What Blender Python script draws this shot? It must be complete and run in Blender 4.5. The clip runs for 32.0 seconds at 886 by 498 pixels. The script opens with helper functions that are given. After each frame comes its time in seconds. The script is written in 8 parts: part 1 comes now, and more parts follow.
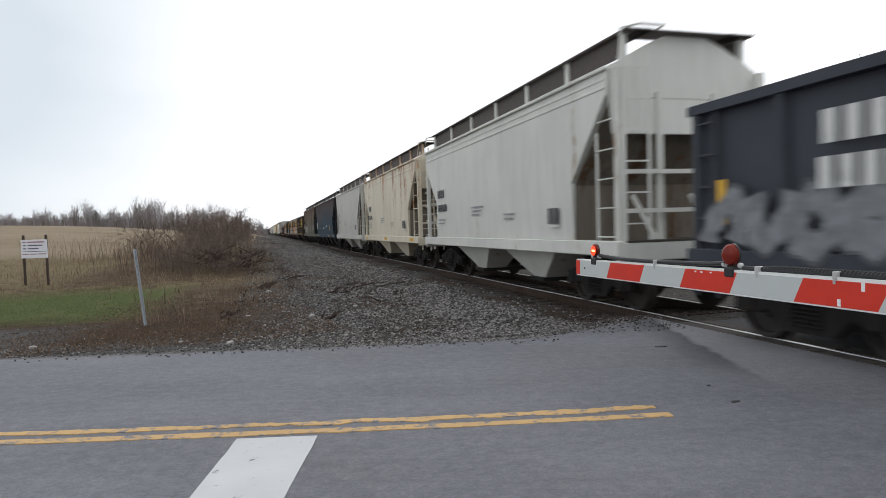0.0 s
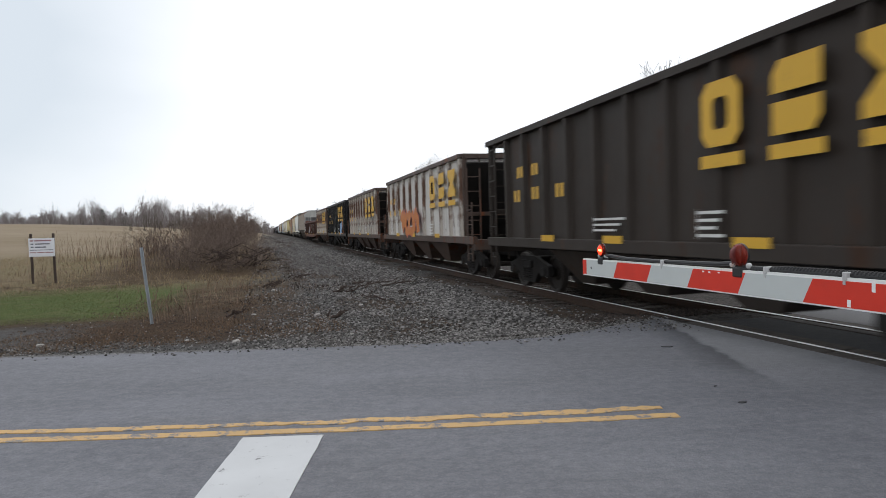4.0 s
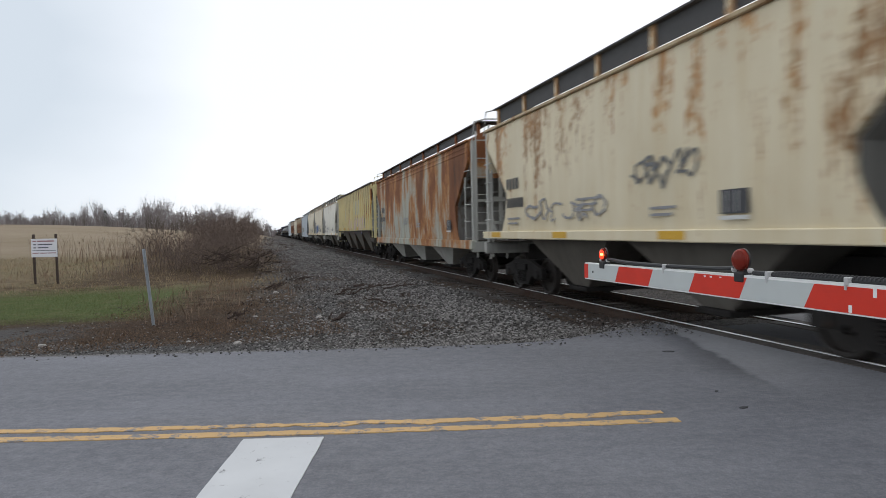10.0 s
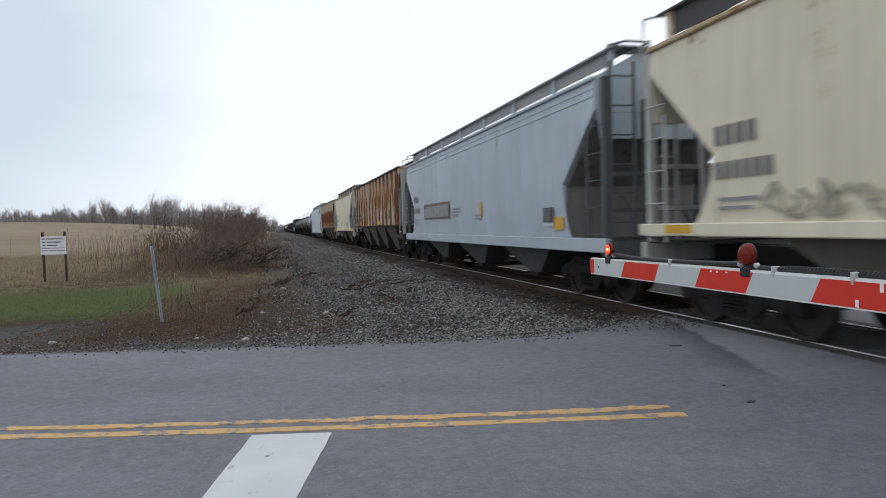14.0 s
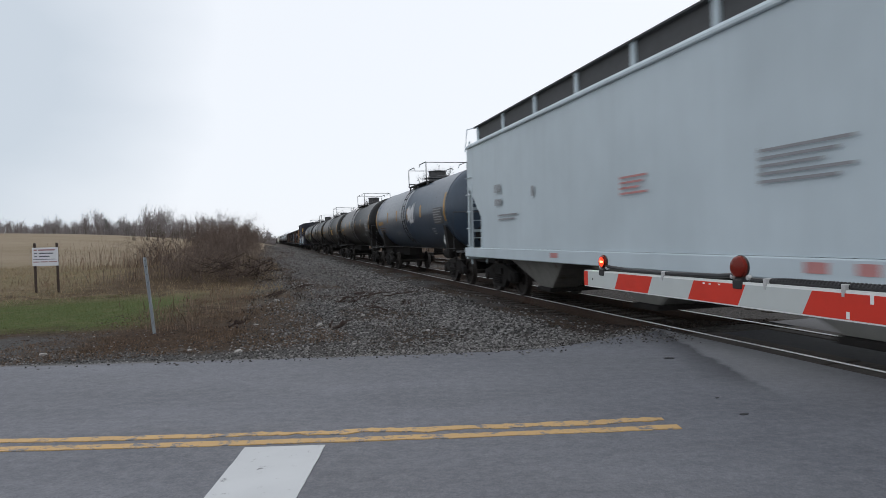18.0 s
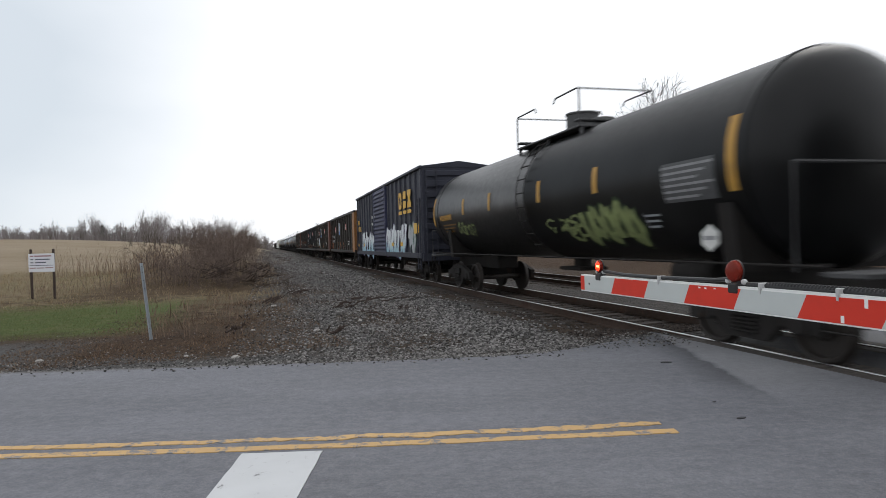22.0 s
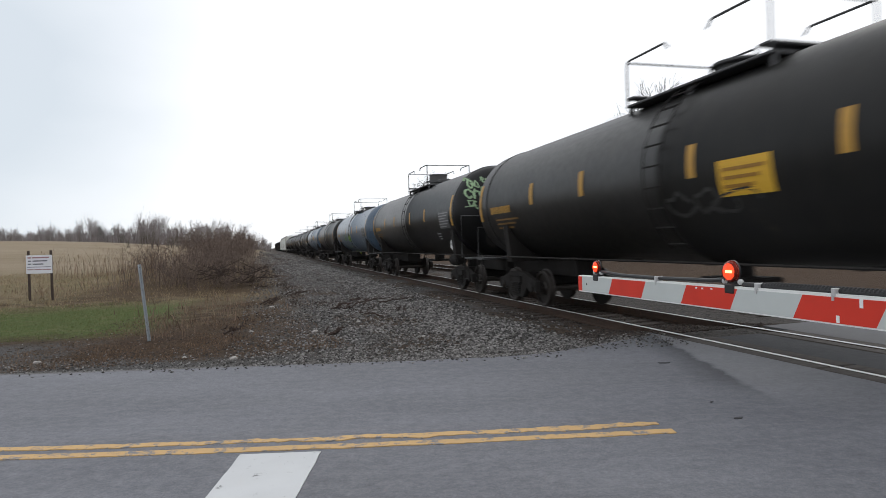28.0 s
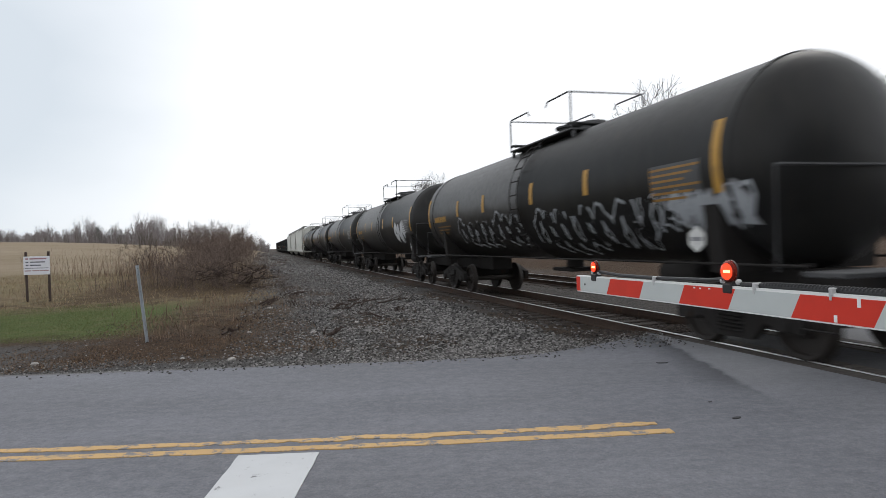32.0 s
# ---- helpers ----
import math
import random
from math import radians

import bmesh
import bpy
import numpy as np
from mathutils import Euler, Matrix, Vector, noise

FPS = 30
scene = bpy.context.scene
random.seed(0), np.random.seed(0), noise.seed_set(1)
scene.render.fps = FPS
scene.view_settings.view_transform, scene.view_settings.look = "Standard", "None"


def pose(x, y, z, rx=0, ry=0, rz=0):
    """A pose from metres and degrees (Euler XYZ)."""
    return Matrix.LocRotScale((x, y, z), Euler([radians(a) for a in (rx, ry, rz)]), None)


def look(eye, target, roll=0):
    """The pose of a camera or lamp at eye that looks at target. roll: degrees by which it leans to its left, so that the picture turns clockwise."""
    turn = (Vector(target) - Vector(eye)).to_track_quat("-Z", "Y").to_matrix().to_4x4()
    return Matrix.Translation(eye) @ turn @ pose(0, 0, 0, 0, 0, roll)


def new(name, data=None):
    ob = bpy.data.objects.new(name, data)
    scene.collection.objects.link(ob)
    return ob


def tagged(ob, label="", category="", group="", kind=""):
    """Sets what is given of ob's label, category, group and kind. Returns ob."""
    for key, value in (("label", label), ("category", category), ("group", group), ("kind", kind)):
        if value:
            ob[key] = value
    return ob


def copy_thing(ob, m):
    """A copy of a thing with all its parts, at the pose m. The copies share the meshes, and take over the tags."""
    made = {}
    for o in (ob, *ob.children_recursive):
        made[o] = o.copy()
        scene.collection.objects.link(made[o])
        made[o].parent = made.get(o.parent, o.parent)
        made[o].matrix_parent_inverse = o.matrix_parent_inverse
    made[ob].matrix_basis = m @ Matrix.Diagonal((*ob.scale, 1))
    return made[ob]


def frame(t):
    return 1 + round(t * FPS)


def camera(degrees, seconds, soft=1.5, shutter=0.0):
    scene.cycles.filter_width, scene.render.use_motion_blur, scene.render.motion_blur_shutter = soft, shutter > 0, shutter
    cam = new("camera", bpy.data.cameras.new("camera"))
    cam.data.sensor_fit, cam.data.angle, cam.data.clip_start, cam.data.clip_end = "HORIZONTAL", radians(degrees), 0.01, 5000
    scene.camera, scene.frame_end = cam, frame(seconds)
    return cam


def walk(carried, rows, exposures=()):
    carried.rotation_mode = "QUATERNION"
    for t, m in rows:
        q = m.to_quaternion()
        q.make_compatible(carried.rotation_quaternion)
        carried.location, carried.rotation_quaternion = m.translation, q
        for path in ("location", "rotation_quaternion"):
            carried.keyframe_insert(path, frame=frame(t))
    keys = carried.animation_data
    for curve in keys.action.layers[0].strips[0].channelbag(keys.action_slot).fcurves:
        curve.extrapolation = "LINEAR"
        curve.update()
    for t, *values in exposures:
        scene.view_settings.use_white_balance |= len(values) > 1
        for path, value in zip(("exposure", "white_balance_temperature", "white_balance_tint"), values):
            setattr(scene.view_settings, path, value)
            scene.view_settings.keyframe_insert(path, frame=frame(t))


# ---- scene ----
cam = camera(70, 32.0, soft=0.85, shutter=0.22)


def aim(x, y, z, yaw, pitch, roll):
    """A camera pose: yaw to the right of the track's direction (+y), pitch up, in degrees."""
    a, p = radians(yaw), radians(pitch)
    return look((x, y, z), (x + math.sin(a) * math.cos(p), y + math.cos(a) * math.cos(p), z + math.sin(p)), roll)


# a held camera at the roadside: it sways a little. seconds, x, y, z, yaw, pitch, roll
PATH = [
    (0, 0.010, 0.038, 1.545, 16.01, -1.97, -1.74),
    (0.5, 0.007, 0.030, 1.547, 15.99, -2.00, -1.66),
    (1, 0.001, 0.030, 1.550, 16.00, -1.98, -1.53),
    (1.5, 0.007, 0.034, 1.554, 15.97, -1.99, -1.53),
    (2, -0.004, 0.039, 1.548, 15.90, -1.87, -1.23),
    (2.5, -0.002, 0.038, 1.547, 15.82, -1.87, -1.33),
    (3, -0.000, 0.047, 1.546, 15.72, -1.88, -1.25),
    (3.5, 0.003, 0.046, 1.546, 15.62, -1.93, -1.57),
    (5.5, 0.013, 0.058, 1.551, 15.47, -2.45, -1.67),
    (6, 0.002, 0.043, 1.549, 15.46, -2.38, -1.44),
    (6.5, 0.011, 0.037, 1.552, 15.40, -2.29, -1.57),
    (7, 0.012, 0.038, 1.548, 15.41, -2.06, -1.68),
    (7.5, 0.012, 0.046, 1.551, 15.43, -2.08, -1.81),
    (8, 0.017, 0.045, 1.552, 15.44, -2.07, -2.03),
    (8.5, 0.016, 0.031, 1.557, 15.50, -2.06, -2.17),
    (9, 0.010, 0.024, 1.555, 15.52, -1.90, -2.05),
    (9.5, 0.005, 0.033, 1.544, 15.60, -1.72, -1.62),
    (10, 0.002, 0.040, 1.543, 15.39, -1.71, -1.25),
    (10.5, 0.005, 0.058, 1.543, 15.30, -1.90, -1.17),
    (11, 0.005, 0.064, 1.547, 15.18, -2.11, -1.13),
    (11.5, -0.003, 0.055, 1.550, 15.11, -2.23, -0.97),
    (12, -0.002, 0.052, 1.542, 15.05, -2.19, -0.99),
    (12.5, 0.000, 0.058, 1.544, 14.91, -2.25, -1.00),
    (13, 0.006, 0.056, 1.550, 14.84, -2.36, -1.19),
    (13.5, 0.011, 0.047, 1.552, 14.77, -2.34, -1.43),
    (14, 0.007, 0.032, 1.554, 14.78, -2.18, -1.65),
    (14.5, 0.017, 0.027, 1.556, 14.77, -2.01, -2.15),
    (16.5, 0.019, 0.011, 1.557, 15.25, -1.47, -2.26),
    (17, 0.006, 0.020, 1.553, 15.34, -1.29, -1.83),
    (17.5, 0.011, 0.022, 1.552, 15.33, -1.20, -1.80),
    (18, -0.001, 0.020, 1.549, 15.36, -1.06, -1.46),
    (18.5, -0.000, 0.009, 1.552, 15.42, -0.98, -1.69),
    (19, 0.004, 0.013, 1.547, 15.47, -0.88, -1.90),
    (19.5, 0.004, 0.017, 1.551, 15.48, -0.88, -1.79),
    (20, -0.009, 0.017, 1.548, 15.54, -0.76, -1.43),
    (20.5, -0.010, 0.013, 1.554, 15.55, -0.80, -1.40),
    (21, -0.010, 0.013, 1.550, 15.57, -0.71, -1.34),
    (21.5, 0.002, 0.015, 1.552, 15.58, -0.73, -1.63),
    (22, 0.002, 0.012, 1.553, 15.61, -0.65, -1.65),
    (22.5, 0.004, 0.009, 1.552, 15.60, -0.66, -1.76),
    (23, -0.001, -0.001, 1.547, 15.67, -0.53, -1.85),
    (23.5, -0.006, 0.002, 1.553, 15.64, -0.56, -1.74),
    (24, 0.000, 0.003, 1.557, 15.62, -0.54, -1.70),
    (24.5, -0.006, -0.005, 1.556, 15.68, -0.46, -1.67),
    (25, 0.001, 0.004, 1.551, 15.67, -0.34, -1.71),
    (25.5, -0.001, 0.005, 1.545, 15.69, -0.27, -1.69),
    (27.5, 0.002, 0.005, 1.547, 15.77, -0.49, -1.80),
    (28, -0.001, -0.001, 1.550, 15.78, -0.54, -1.70),
    (28.5, -0.004, 0.000, 1.551, 15.82, -0.55, -1.72),
    (29, 0.003, 0.000, 1.549, 15.85, -0.51, -2.00),
    (29.5, -0.001, 0.001, 1.552, 15.89, -0.54, -1.97),
    (30, -0.000, 0.003, 1.549, 15.89, -0.52, -1.89),
    (30.5, 0.001, 0.008, 1.552, 15.89, -0.57, -1.73),
    (31, -0.004, 0.001, 1.549, 15.92, -0.53, -1.69),
    (31.5, -0.002, 0.003, 1.547, 15.95, -0.49, -1.74),
    (32, -0.000, -0.000, 1.550, 15.94, -0.51, -1.80),
]
# the clip's camera meters the passing cars: it opens and closes a little
walk(cam, [(t, aim(*p)) for t, *p in PATH], [(0, -0.17, 6500, 10), (2, -0.22, 6450, 10), (3, -0.17, 6450, 10), (6, -0.16, 6450, 10), (7, -0.12, 6450, 10), (9, -0.13, 6450, 10), (10, -0.24, 6350, 10), (12, -0.25, 6230, 10), (14.5, -0.30, 6200, 10), (17, -0.34, 6320, 10), (18.2, -0.42, 6300, 10), (19, -0.44, 6450, 10), (20, -0.34, 6480, 10), (22, -0.22, 6480, 10), (23, -0.13, 6480, 10), (25, -0.21, 6480, 10), (28, -0.19, 6480, 10), (32, -0.20, 6480, 10)])

# ---- world and light: a bright overcast day ----
world = bpy.data.worlds.new("overcast_sky")
scene.world = world
world.use_nodes = True
wn, wl = world.node_tree.nodes, world.node_tree.links
wn.clear()
w_out, w_bg = wn.new("ShaderNodeOutputWorld"), wn.new("ShaderNodeBackground")
w_sky = wn.new("ShaderNodeTexSky")
w_sky.sky_type, w_sky.sun_disc = "NISHITA", False
w_sky.sun_elevation, w_sky.sun_rotation = radians(32), radians(55)
w_co = wn.new("ShaderNodeTexCoord")
w_map = wn.new("ShaderNodeMapping")
w_map.inputs["Scale"].default_value = (1.2, 1.2, 2.6)
w_noise = wn.new("ShaderNodeTexNoise")
w_noise.inputs["Scale"].default_value, w_noise.inputs["Detail"].default_value = 1.6, 5
w_dot = wn.new("ShaderNodeVectorMath")
w_dot.operation = "DOT_PRODUCT"
w_dot.inputs[1].default_value = (-0.62, 0.75, 0.22)
w_add = wn.new("ShaderNodeMath")
w_add.operation = "MULTIPLY_ADD"
w_add.inputs[1].default_value = 0.12
w_ramp = wn.new("ShaderNodeValToRGB")
w_ramp.color_ramp.elements[0].position, w_ramp.color_ramp.elements[0].color = 0.885, (0.975, 1.00, 1.035, 1)
w_ramp.color_ramp.elements[1].position, w_ramp.color_ramp.elements[1].color = 1.0, (0.66, 0.72, 0.78, 1)
w_mix = wn.new("ShaderNodeMix")
w_mix.data_type, w_mix.blend_type = "RGBA", "ADD"
w_mix.inputs[0].default_value = 0.006
wl.new(w_co.outputs["Generated"], w_map.inputs["Vector"])
wl.new(w_map.outputs["Vector"], w_noise.inputs["Vector"])
wl.new(w_co.outputs["Generated"], w_dot.inputs[0])
wl.new(w_noise.outputs["Fac"], w_add.inputs[0])
wl.new(w_dot.outputs["Value"], w_add.inputs[2])
wl.new(w_add.outputs["Value"], w_ramp.inputs["Fac"])
wl.new(w_ramp.outputs["Color"], w_mix.inputs[6])
wl.new(w_sky.outputs["Color"], w_mix.inputs[7])
wl.new(w_mix.outputs[2], w_bg.inputs["Color"])
w_bg.inputs["Strength"].default_value = 1.2
wl.new(w_bg.outputs["Background"], w_out.inputs["Surface"])

sun_data = bpy.data.lights.new("sun", "SUN")
sun_data.energy, sun_data.angle, sun_data.color = 0.5, radians(25), (1.0, 0.96, 0.9)
sun = new("sun", sun_data)
sun.matrix_world = look((30, 20, 40), (0, 0, 0))

# ---- materials ----
MATS = {}


def nodes_of(name):
    m = bpy.data.materials.new(name)
    m.use_nodes = True
    n, l = m.node_tree.nodes, m.node_tree.links
    b = n["Principled BSDF"]
    return m, n, l, b


def noise_node(n, l, vec, scale, detail=4.0, rough=0.55, stretch=None):
    t = n.new("ShaderNodeTexNoise")
    t.inputs["Scale"].default_value, t.inputs["Detail"].default_value, t.inputs["Roughness"].default_value = scale, detail, rough
    if stretch:
        mp = n.new("ShaderNodeMapping")
        mp.inputs["Scale"].default_value = stretch
        l.new(vec, mp.inputs["Vector"])
        vec = mp.outputs["Vector"]
    l.new(vec, t.inputs["Vector"])
    return t.outputs["Fac"]


def ramp(n, l, fac, lo, hi, a=(0, 0, 0), b=(1, 1, 1)):
    r = n.new("ShaderNodeValToRGB")
    e = r.color_ramp.elements
    e[0].position, e[1].position = lo, hi
    e[0].color, e[1].color = (*a, 1), (*b, 1)
    l.new(fac, r.inputs["Fac"])
    return r.outputs["Color"]


def mix(n, l, fac, a, b, blend="MIX"):
    m = n.new("ShaderNodeMix")
    m.data_type, m.blend_type = "RGBA", blend
    for sock, v in ((m.inputs[0], fac), (m.inputs[6], a), (m.inputs[7], b)):
        if isinstance(v, (int, float)):
            sock.default_value = v
        elif isinstance(v, tuple):
            sock.default_value = (*v, 1)
        else:
            l.new(v, sock)
    return m.outputs[2]


def calc(n, l, op, a, b=0.0):
    m = n.new("ShaderNodeMath")
    m.operation = op
    for sock, v in ((m.inputs[0], a), (m.inputs[1], b)):
        if isinstance(v, (int, float)):
            sock.default_value = v
        else:
            l.new(v, sock)
    return m.outputs[0]


def bump(n, l, b, height, strength=0.3, dist=0.02):
    k = n.new("ShaderNodeBump")
    k.inputs["Strength"].default_value, k.inputs["Distance"].default_value = strength, dist
    l.new(height, k.inputs["Height"])
    l.new(k.outputs["Normal"], b.inputs["Normal"])


def paint(name, base, rust=0.2, dirt=0.3, rough=0.5, metal=0.0, rust_col=(0.16, 0.055, 0.025), dirt_col=None, streak=0.16, seed=0.0, top=0.0, gloss=None):
    """Weathered steel paint: fading, vertical streaks of dirt, and rust that breaks through in runs."""
    if name in MATS:
        return MATS[name]
    m, n, l, b = nodes_of(name)
    co = n.new("ShaderNodeTexCoord")
    off = n.new("ShaderNodeVectorMath")
    off.operation = "ADD"
    off.inputs[1].default_value = (seed * 3.1, seed * 7.7, seed * 1.3)
    l.new(co.outputs["Object"], off.inputs[0])
    v = off.outputs["Vector"]
    big = noise_node(n, l, v, 0.45, 3)
    runs = noise_node(n, l, v, 2.2, 5, 0.6, (1, 1, streak))
    fine = noise_node(n, l, v, 14, 5, 0.6, (1, 1, 0.35))
    dk = dirt_col or tuple(c * 0.45 + 0.02 for c in base)
    faded = mix(n, l, ramp(n, l, big, 0.35, 0.7), base, tuple(min(1, c * 1.12 + 0.012) for c in base))
    dirty = mix(n, l, calc(n, l, "MULTIPLY", ramp(n, l, runs, 0.40, 0.78), dirt), faded, dk)
    thin = noise_node(n, l, v, 7.5, 4, 0.7, (1, 1, 0.07))
    dirty = mix(n, l, calc(n, l, "MULTIPLY", ramp(n, l, thin, 0.50, 0.72), min(0.8, dirt * 1.1)), dirty, dk)
    spot = calc(n, l, "ADD", calc(n, l, "MULTIPLY", runs, 0.6), calc(n, l, "MULTIPLY", fine, 0.25))
    spot = calc(n, l, "ADD", spot, calc(n, l, "MULTIPLY", big, 0.3))
    if top:
        # rust breaks out under the roof edge first and runs down
        sep = n.new("ShaderNodeSeparateXYZ")
        l.new(co.outputs["Object"], sep.inputs[0])
        strips = noise_node(n, l, v, 2.0, 5, 0.75, (0.02, 1, 0.10))
        high = calc(n, l, "MULTIPLY", calc(n, l, "SUBTRACT", sep.outputs[2], 3.0), top * 0.10)
        spot = calc(n, l, "ADD", spot, calc(n, l, "ADD", high, calc(n, l, "MULTIPLY", calc(n, l, "SUBTRACT", strips, 0.5), top * 1.0)))
        spot = calc(n, l, "ADD", spot, calc(n, l, "MULTIPLY", calc(n, l, "SUBTRACT", noise_node(n, l, v, 5.0, 7, 0.75), 0.5), 0.35))
    edge = 0.735 - 0.31 * rust
    rmask = ramp(n, l, spot, edge, edge + 0.07)
    rcol = mix(n, l, ramp(n, l, fine, 0.3, 0.75), tuple(c * 0.5 for c in rust_col), tuple(min(1, c * 1.6) for c in rust_col))
    rcol = mix(n, l, calc(n, l, "MULTIPLY", ramp(n, l, big, 0.45, 0.62), 0.55), rcol, tuple(c * 0.38 for c in rust_col))
    l.new(mix(n, l, rmask if rust > 0 else 0.0, dirty, rcol), b.inputs["Base Color"])
    b.inputs["Metallic"].default_value = metal
    l.new(calc(n, l, "ADD", calc(n, l, "MULTIPLY", fine, 0.25), rough - 0.1), b.inputs["Roughness"])
    b.inputs["Specular IOR Level"].default_value = gloss or (0.35 if max(base) > 0.12 else 0.16)
    bump(n, l, b, calc(n, l, "ADD", fine, calc(n, l, "MULTIPLY", rmask, 0.4)), 0.02 if gloss else 0.12, 0.01)
    MATS[name] = m
    return m


def rusted(name, base, amount, pitch=0.9, start=0.0, seed=0.0, grime=(0.10, 0.085, 0.07), orange=(0.40, 0.150, 0.040), brown=(0.150, 0.050, 0.024), dark=(0.050, 0.024, 0.017), climb=0.10, panels=0.18, lean=0.0):
    """Old paint given over to rust, panel by panel: an orange halo round brown, and nearly black where it is oldest."""
    m, n, l, b = nodes_of(name)
    co = n.new("ShaderNodeTexCoord")
    sep = n.new("ShaderNodeSeparateXYZ")
    l.new(co.outputs["Object"], sep.inputs[0])
    off = n.new("ShaderNodeVectorMath")
    off.operation = "ADD"
    off.inputs[1].default_value = (seed * 3.1, seed * 7.7, seed * 1.3)
    l.new(co.outputs["Object"], off.inputs[0])
    v = off.outputs["Vector"]
    white = n.new("ShaderNodeTexWhiteNoise")
    white.noise_dimensions = "1D"
    l.new(calc(n, l, "ADD", calc(n, l, "FLOOR", calc(n, l, "DIVIDE", calc(n, l, "SUBTRACT", sep.outputs[1], start), pitch)), seed), white.inputs["W"])
    area = noise_node(n, l, v, 0.28, 2, 0.5, (0.1, 1, 0.3))
    blot = noise_node(n, l, v, 1.5, 5, 0.62, (0.3, 1, 0.42))
    runs = noise_node(n, l, v, 3.6, 5, 0.7, (0.3, 1, 0.09))
    grain = noise_node(n, l, v, 16, 5, 0.7)
    t = calc(n, l, "ADD", calc(n, l, "MULTIPLY", blot, 0.95), calc(n, l, "MULTIPLY", runs, 0.30))
    t = calc(n, l, "ADD", t, calc(n, l, "MULTIPLY", area, 0.65))
    t = calc(n, l, "ADD", t, calc(n, l, "MULTIPLY", grain, 0.10))
    t = calc(n, l, "ADD", t, calc(n, l, "MULTIPLY", calc(n, l, "SUBTRACT", white.outputs["Value"], 0.5), panels))
    t = calc(n, l, "ADD", t, calc(n, l, "MULTIPLY", calc(n, l, "SUBTRACT", sep.outputs[2], 2.7), climb))
    t = calc(n, l, "ADD", t, calc(n, l, "MULTIPLY", sep.outputs[1], -lean))
    t = calc(n, l, "ADD", t, amount - 1.0)
    r = n.new("ShaderNodeValToRGB")
    cr = r.color_ramp
    pale = tuple(0.72 * c + 0.28 * o for c, o in zip(base, orange))
    stops = [(0.41, base), (0.49, pale), (0.565, orange), (0.66, brown), (0.79, tuple(0.8 * c for c in brown)), (0.94, dark)]
    cr.elements[0].position, cr.elements[0].color = stops[0][0], (*stops[0][1], 1)
    cr.elements[1].position, cr.elements[1].color = stops[-1][0], (*stops[-1][1], 1)
    for p, c in stops[1:-1]:
        cr.elements.new(p).color = (*c, 1)
    l.new(t, r.inputs["Fac"])
    dirty = mix(n, l, calc(n, l, "MULTIPLY", ramp(n, l, runs, 0.48, 0.75), 0.5), r.outputs["Color"], grime)
    dirty = mix(n, l, calc(n, l, "MULTIPLY", ramp(n, l, grain, 0.5, 0.8), 0.25), dirty, tuple(0.5 * c for c in grime))
    l.new(dirty, b.inputs["Base Color"])
    b.inputs["Roughness"].default_value = 0.75
    b.inputs["Specular IOR Level"].default_value = 0.2
    bump(n, l, b, calc(n, l, "ADD", grain, t), 0.15, 0.01)
    MATS[name] = m
    return m


def plain(name, col, rough=0.6, metal=0.0, vary=0.15, scale=8.0, glow=0.0):
    if name in MATS:
        return MATS[name]
    m, n, l, b = nodes_of(name)
    co = n.new("ShaderNodeTexCoord")
    f = noise_node(n, l, co.outputs["Object"], scale, 4)
    l.new(mix(n, l, f, tuple(c * (1 - vary) for c in col), tuple(min(1, c * (1 + vary)) for c in col)), b.inputs["Base Color"])
    b.inputs["Roughness"].default_value, b.inputs["Metallic"].default_value = rough, metal
    if glow:
        b.inputs["Emission Color"].default_value = (*glow[:3], 1)
        b.inputs["Emission Strength"].default_value = glow[3]
    bump(n, l, b, f, 0.08, 0.01)
    MATS[name] = m
    return m


def stencil(name, col, wear=0.3):
    """Lettering and sprayed paint, worn through in places."""
    if name in MATS:
        return MATS[name]
    m, n, l, b = nodes_of(name)
    co = n.new("ShaderNodeTexCoord")
    f = noise_node(n, l, co.outputs["Object"], 6, 6, 0.65)
    l.new(mix(n, l, ramp(n, l, f, 0.75 - wear * 0.5, 0.95 - wear * 0.3), col, tuple(c * 0.4 + 0.02 for c in col)), b.inputs["Base Color"])
    b.inputs["Roughness"].default_value = 0.55
    MATS[name] = m
    return m


def two_tone(name, a, c, wear=0.35):
    """Sprayed paint that fades from one colour into another, thin and streaky in places."""
    if name in MATS:
        return MATS[name]
    m, n, l, b = nodes_of(name)
    co = n.new("ShaderNodeTexCoord")
    sep = n.new("ShaderNodeSeparateXYZ")
    l.new(co.outputs["Object"], sep.inputs[0])
    f = noise_node(n, l, co.outputs["Object"], 1.6, 5, 0.65)
    h = calc(n, l, "ADD", calc(n, l, "MULTIPLY", sep.outputs[2], 0.30), calc(n, l, "MULTIPLY", f, 0.30))
    col = mix(n, l, ramp(n, l, h, 0.53, 0.67), c, a)
    g = noise_node(n, l, co.outputs["Object"], 5, 7, 0.7, (1, 1, 0.3))
    l.new(mix(n, l, ramp(n, l, g, 0.75 - wear * 0.5, 0.95 - wear * 0.3), col, tuple(q * 0.35 + 0.02 for q in c)), b.inputs["Base Color"])
    b.inputs["Roughness"].default_value = 0.55
    MATS[name] = m
    return m


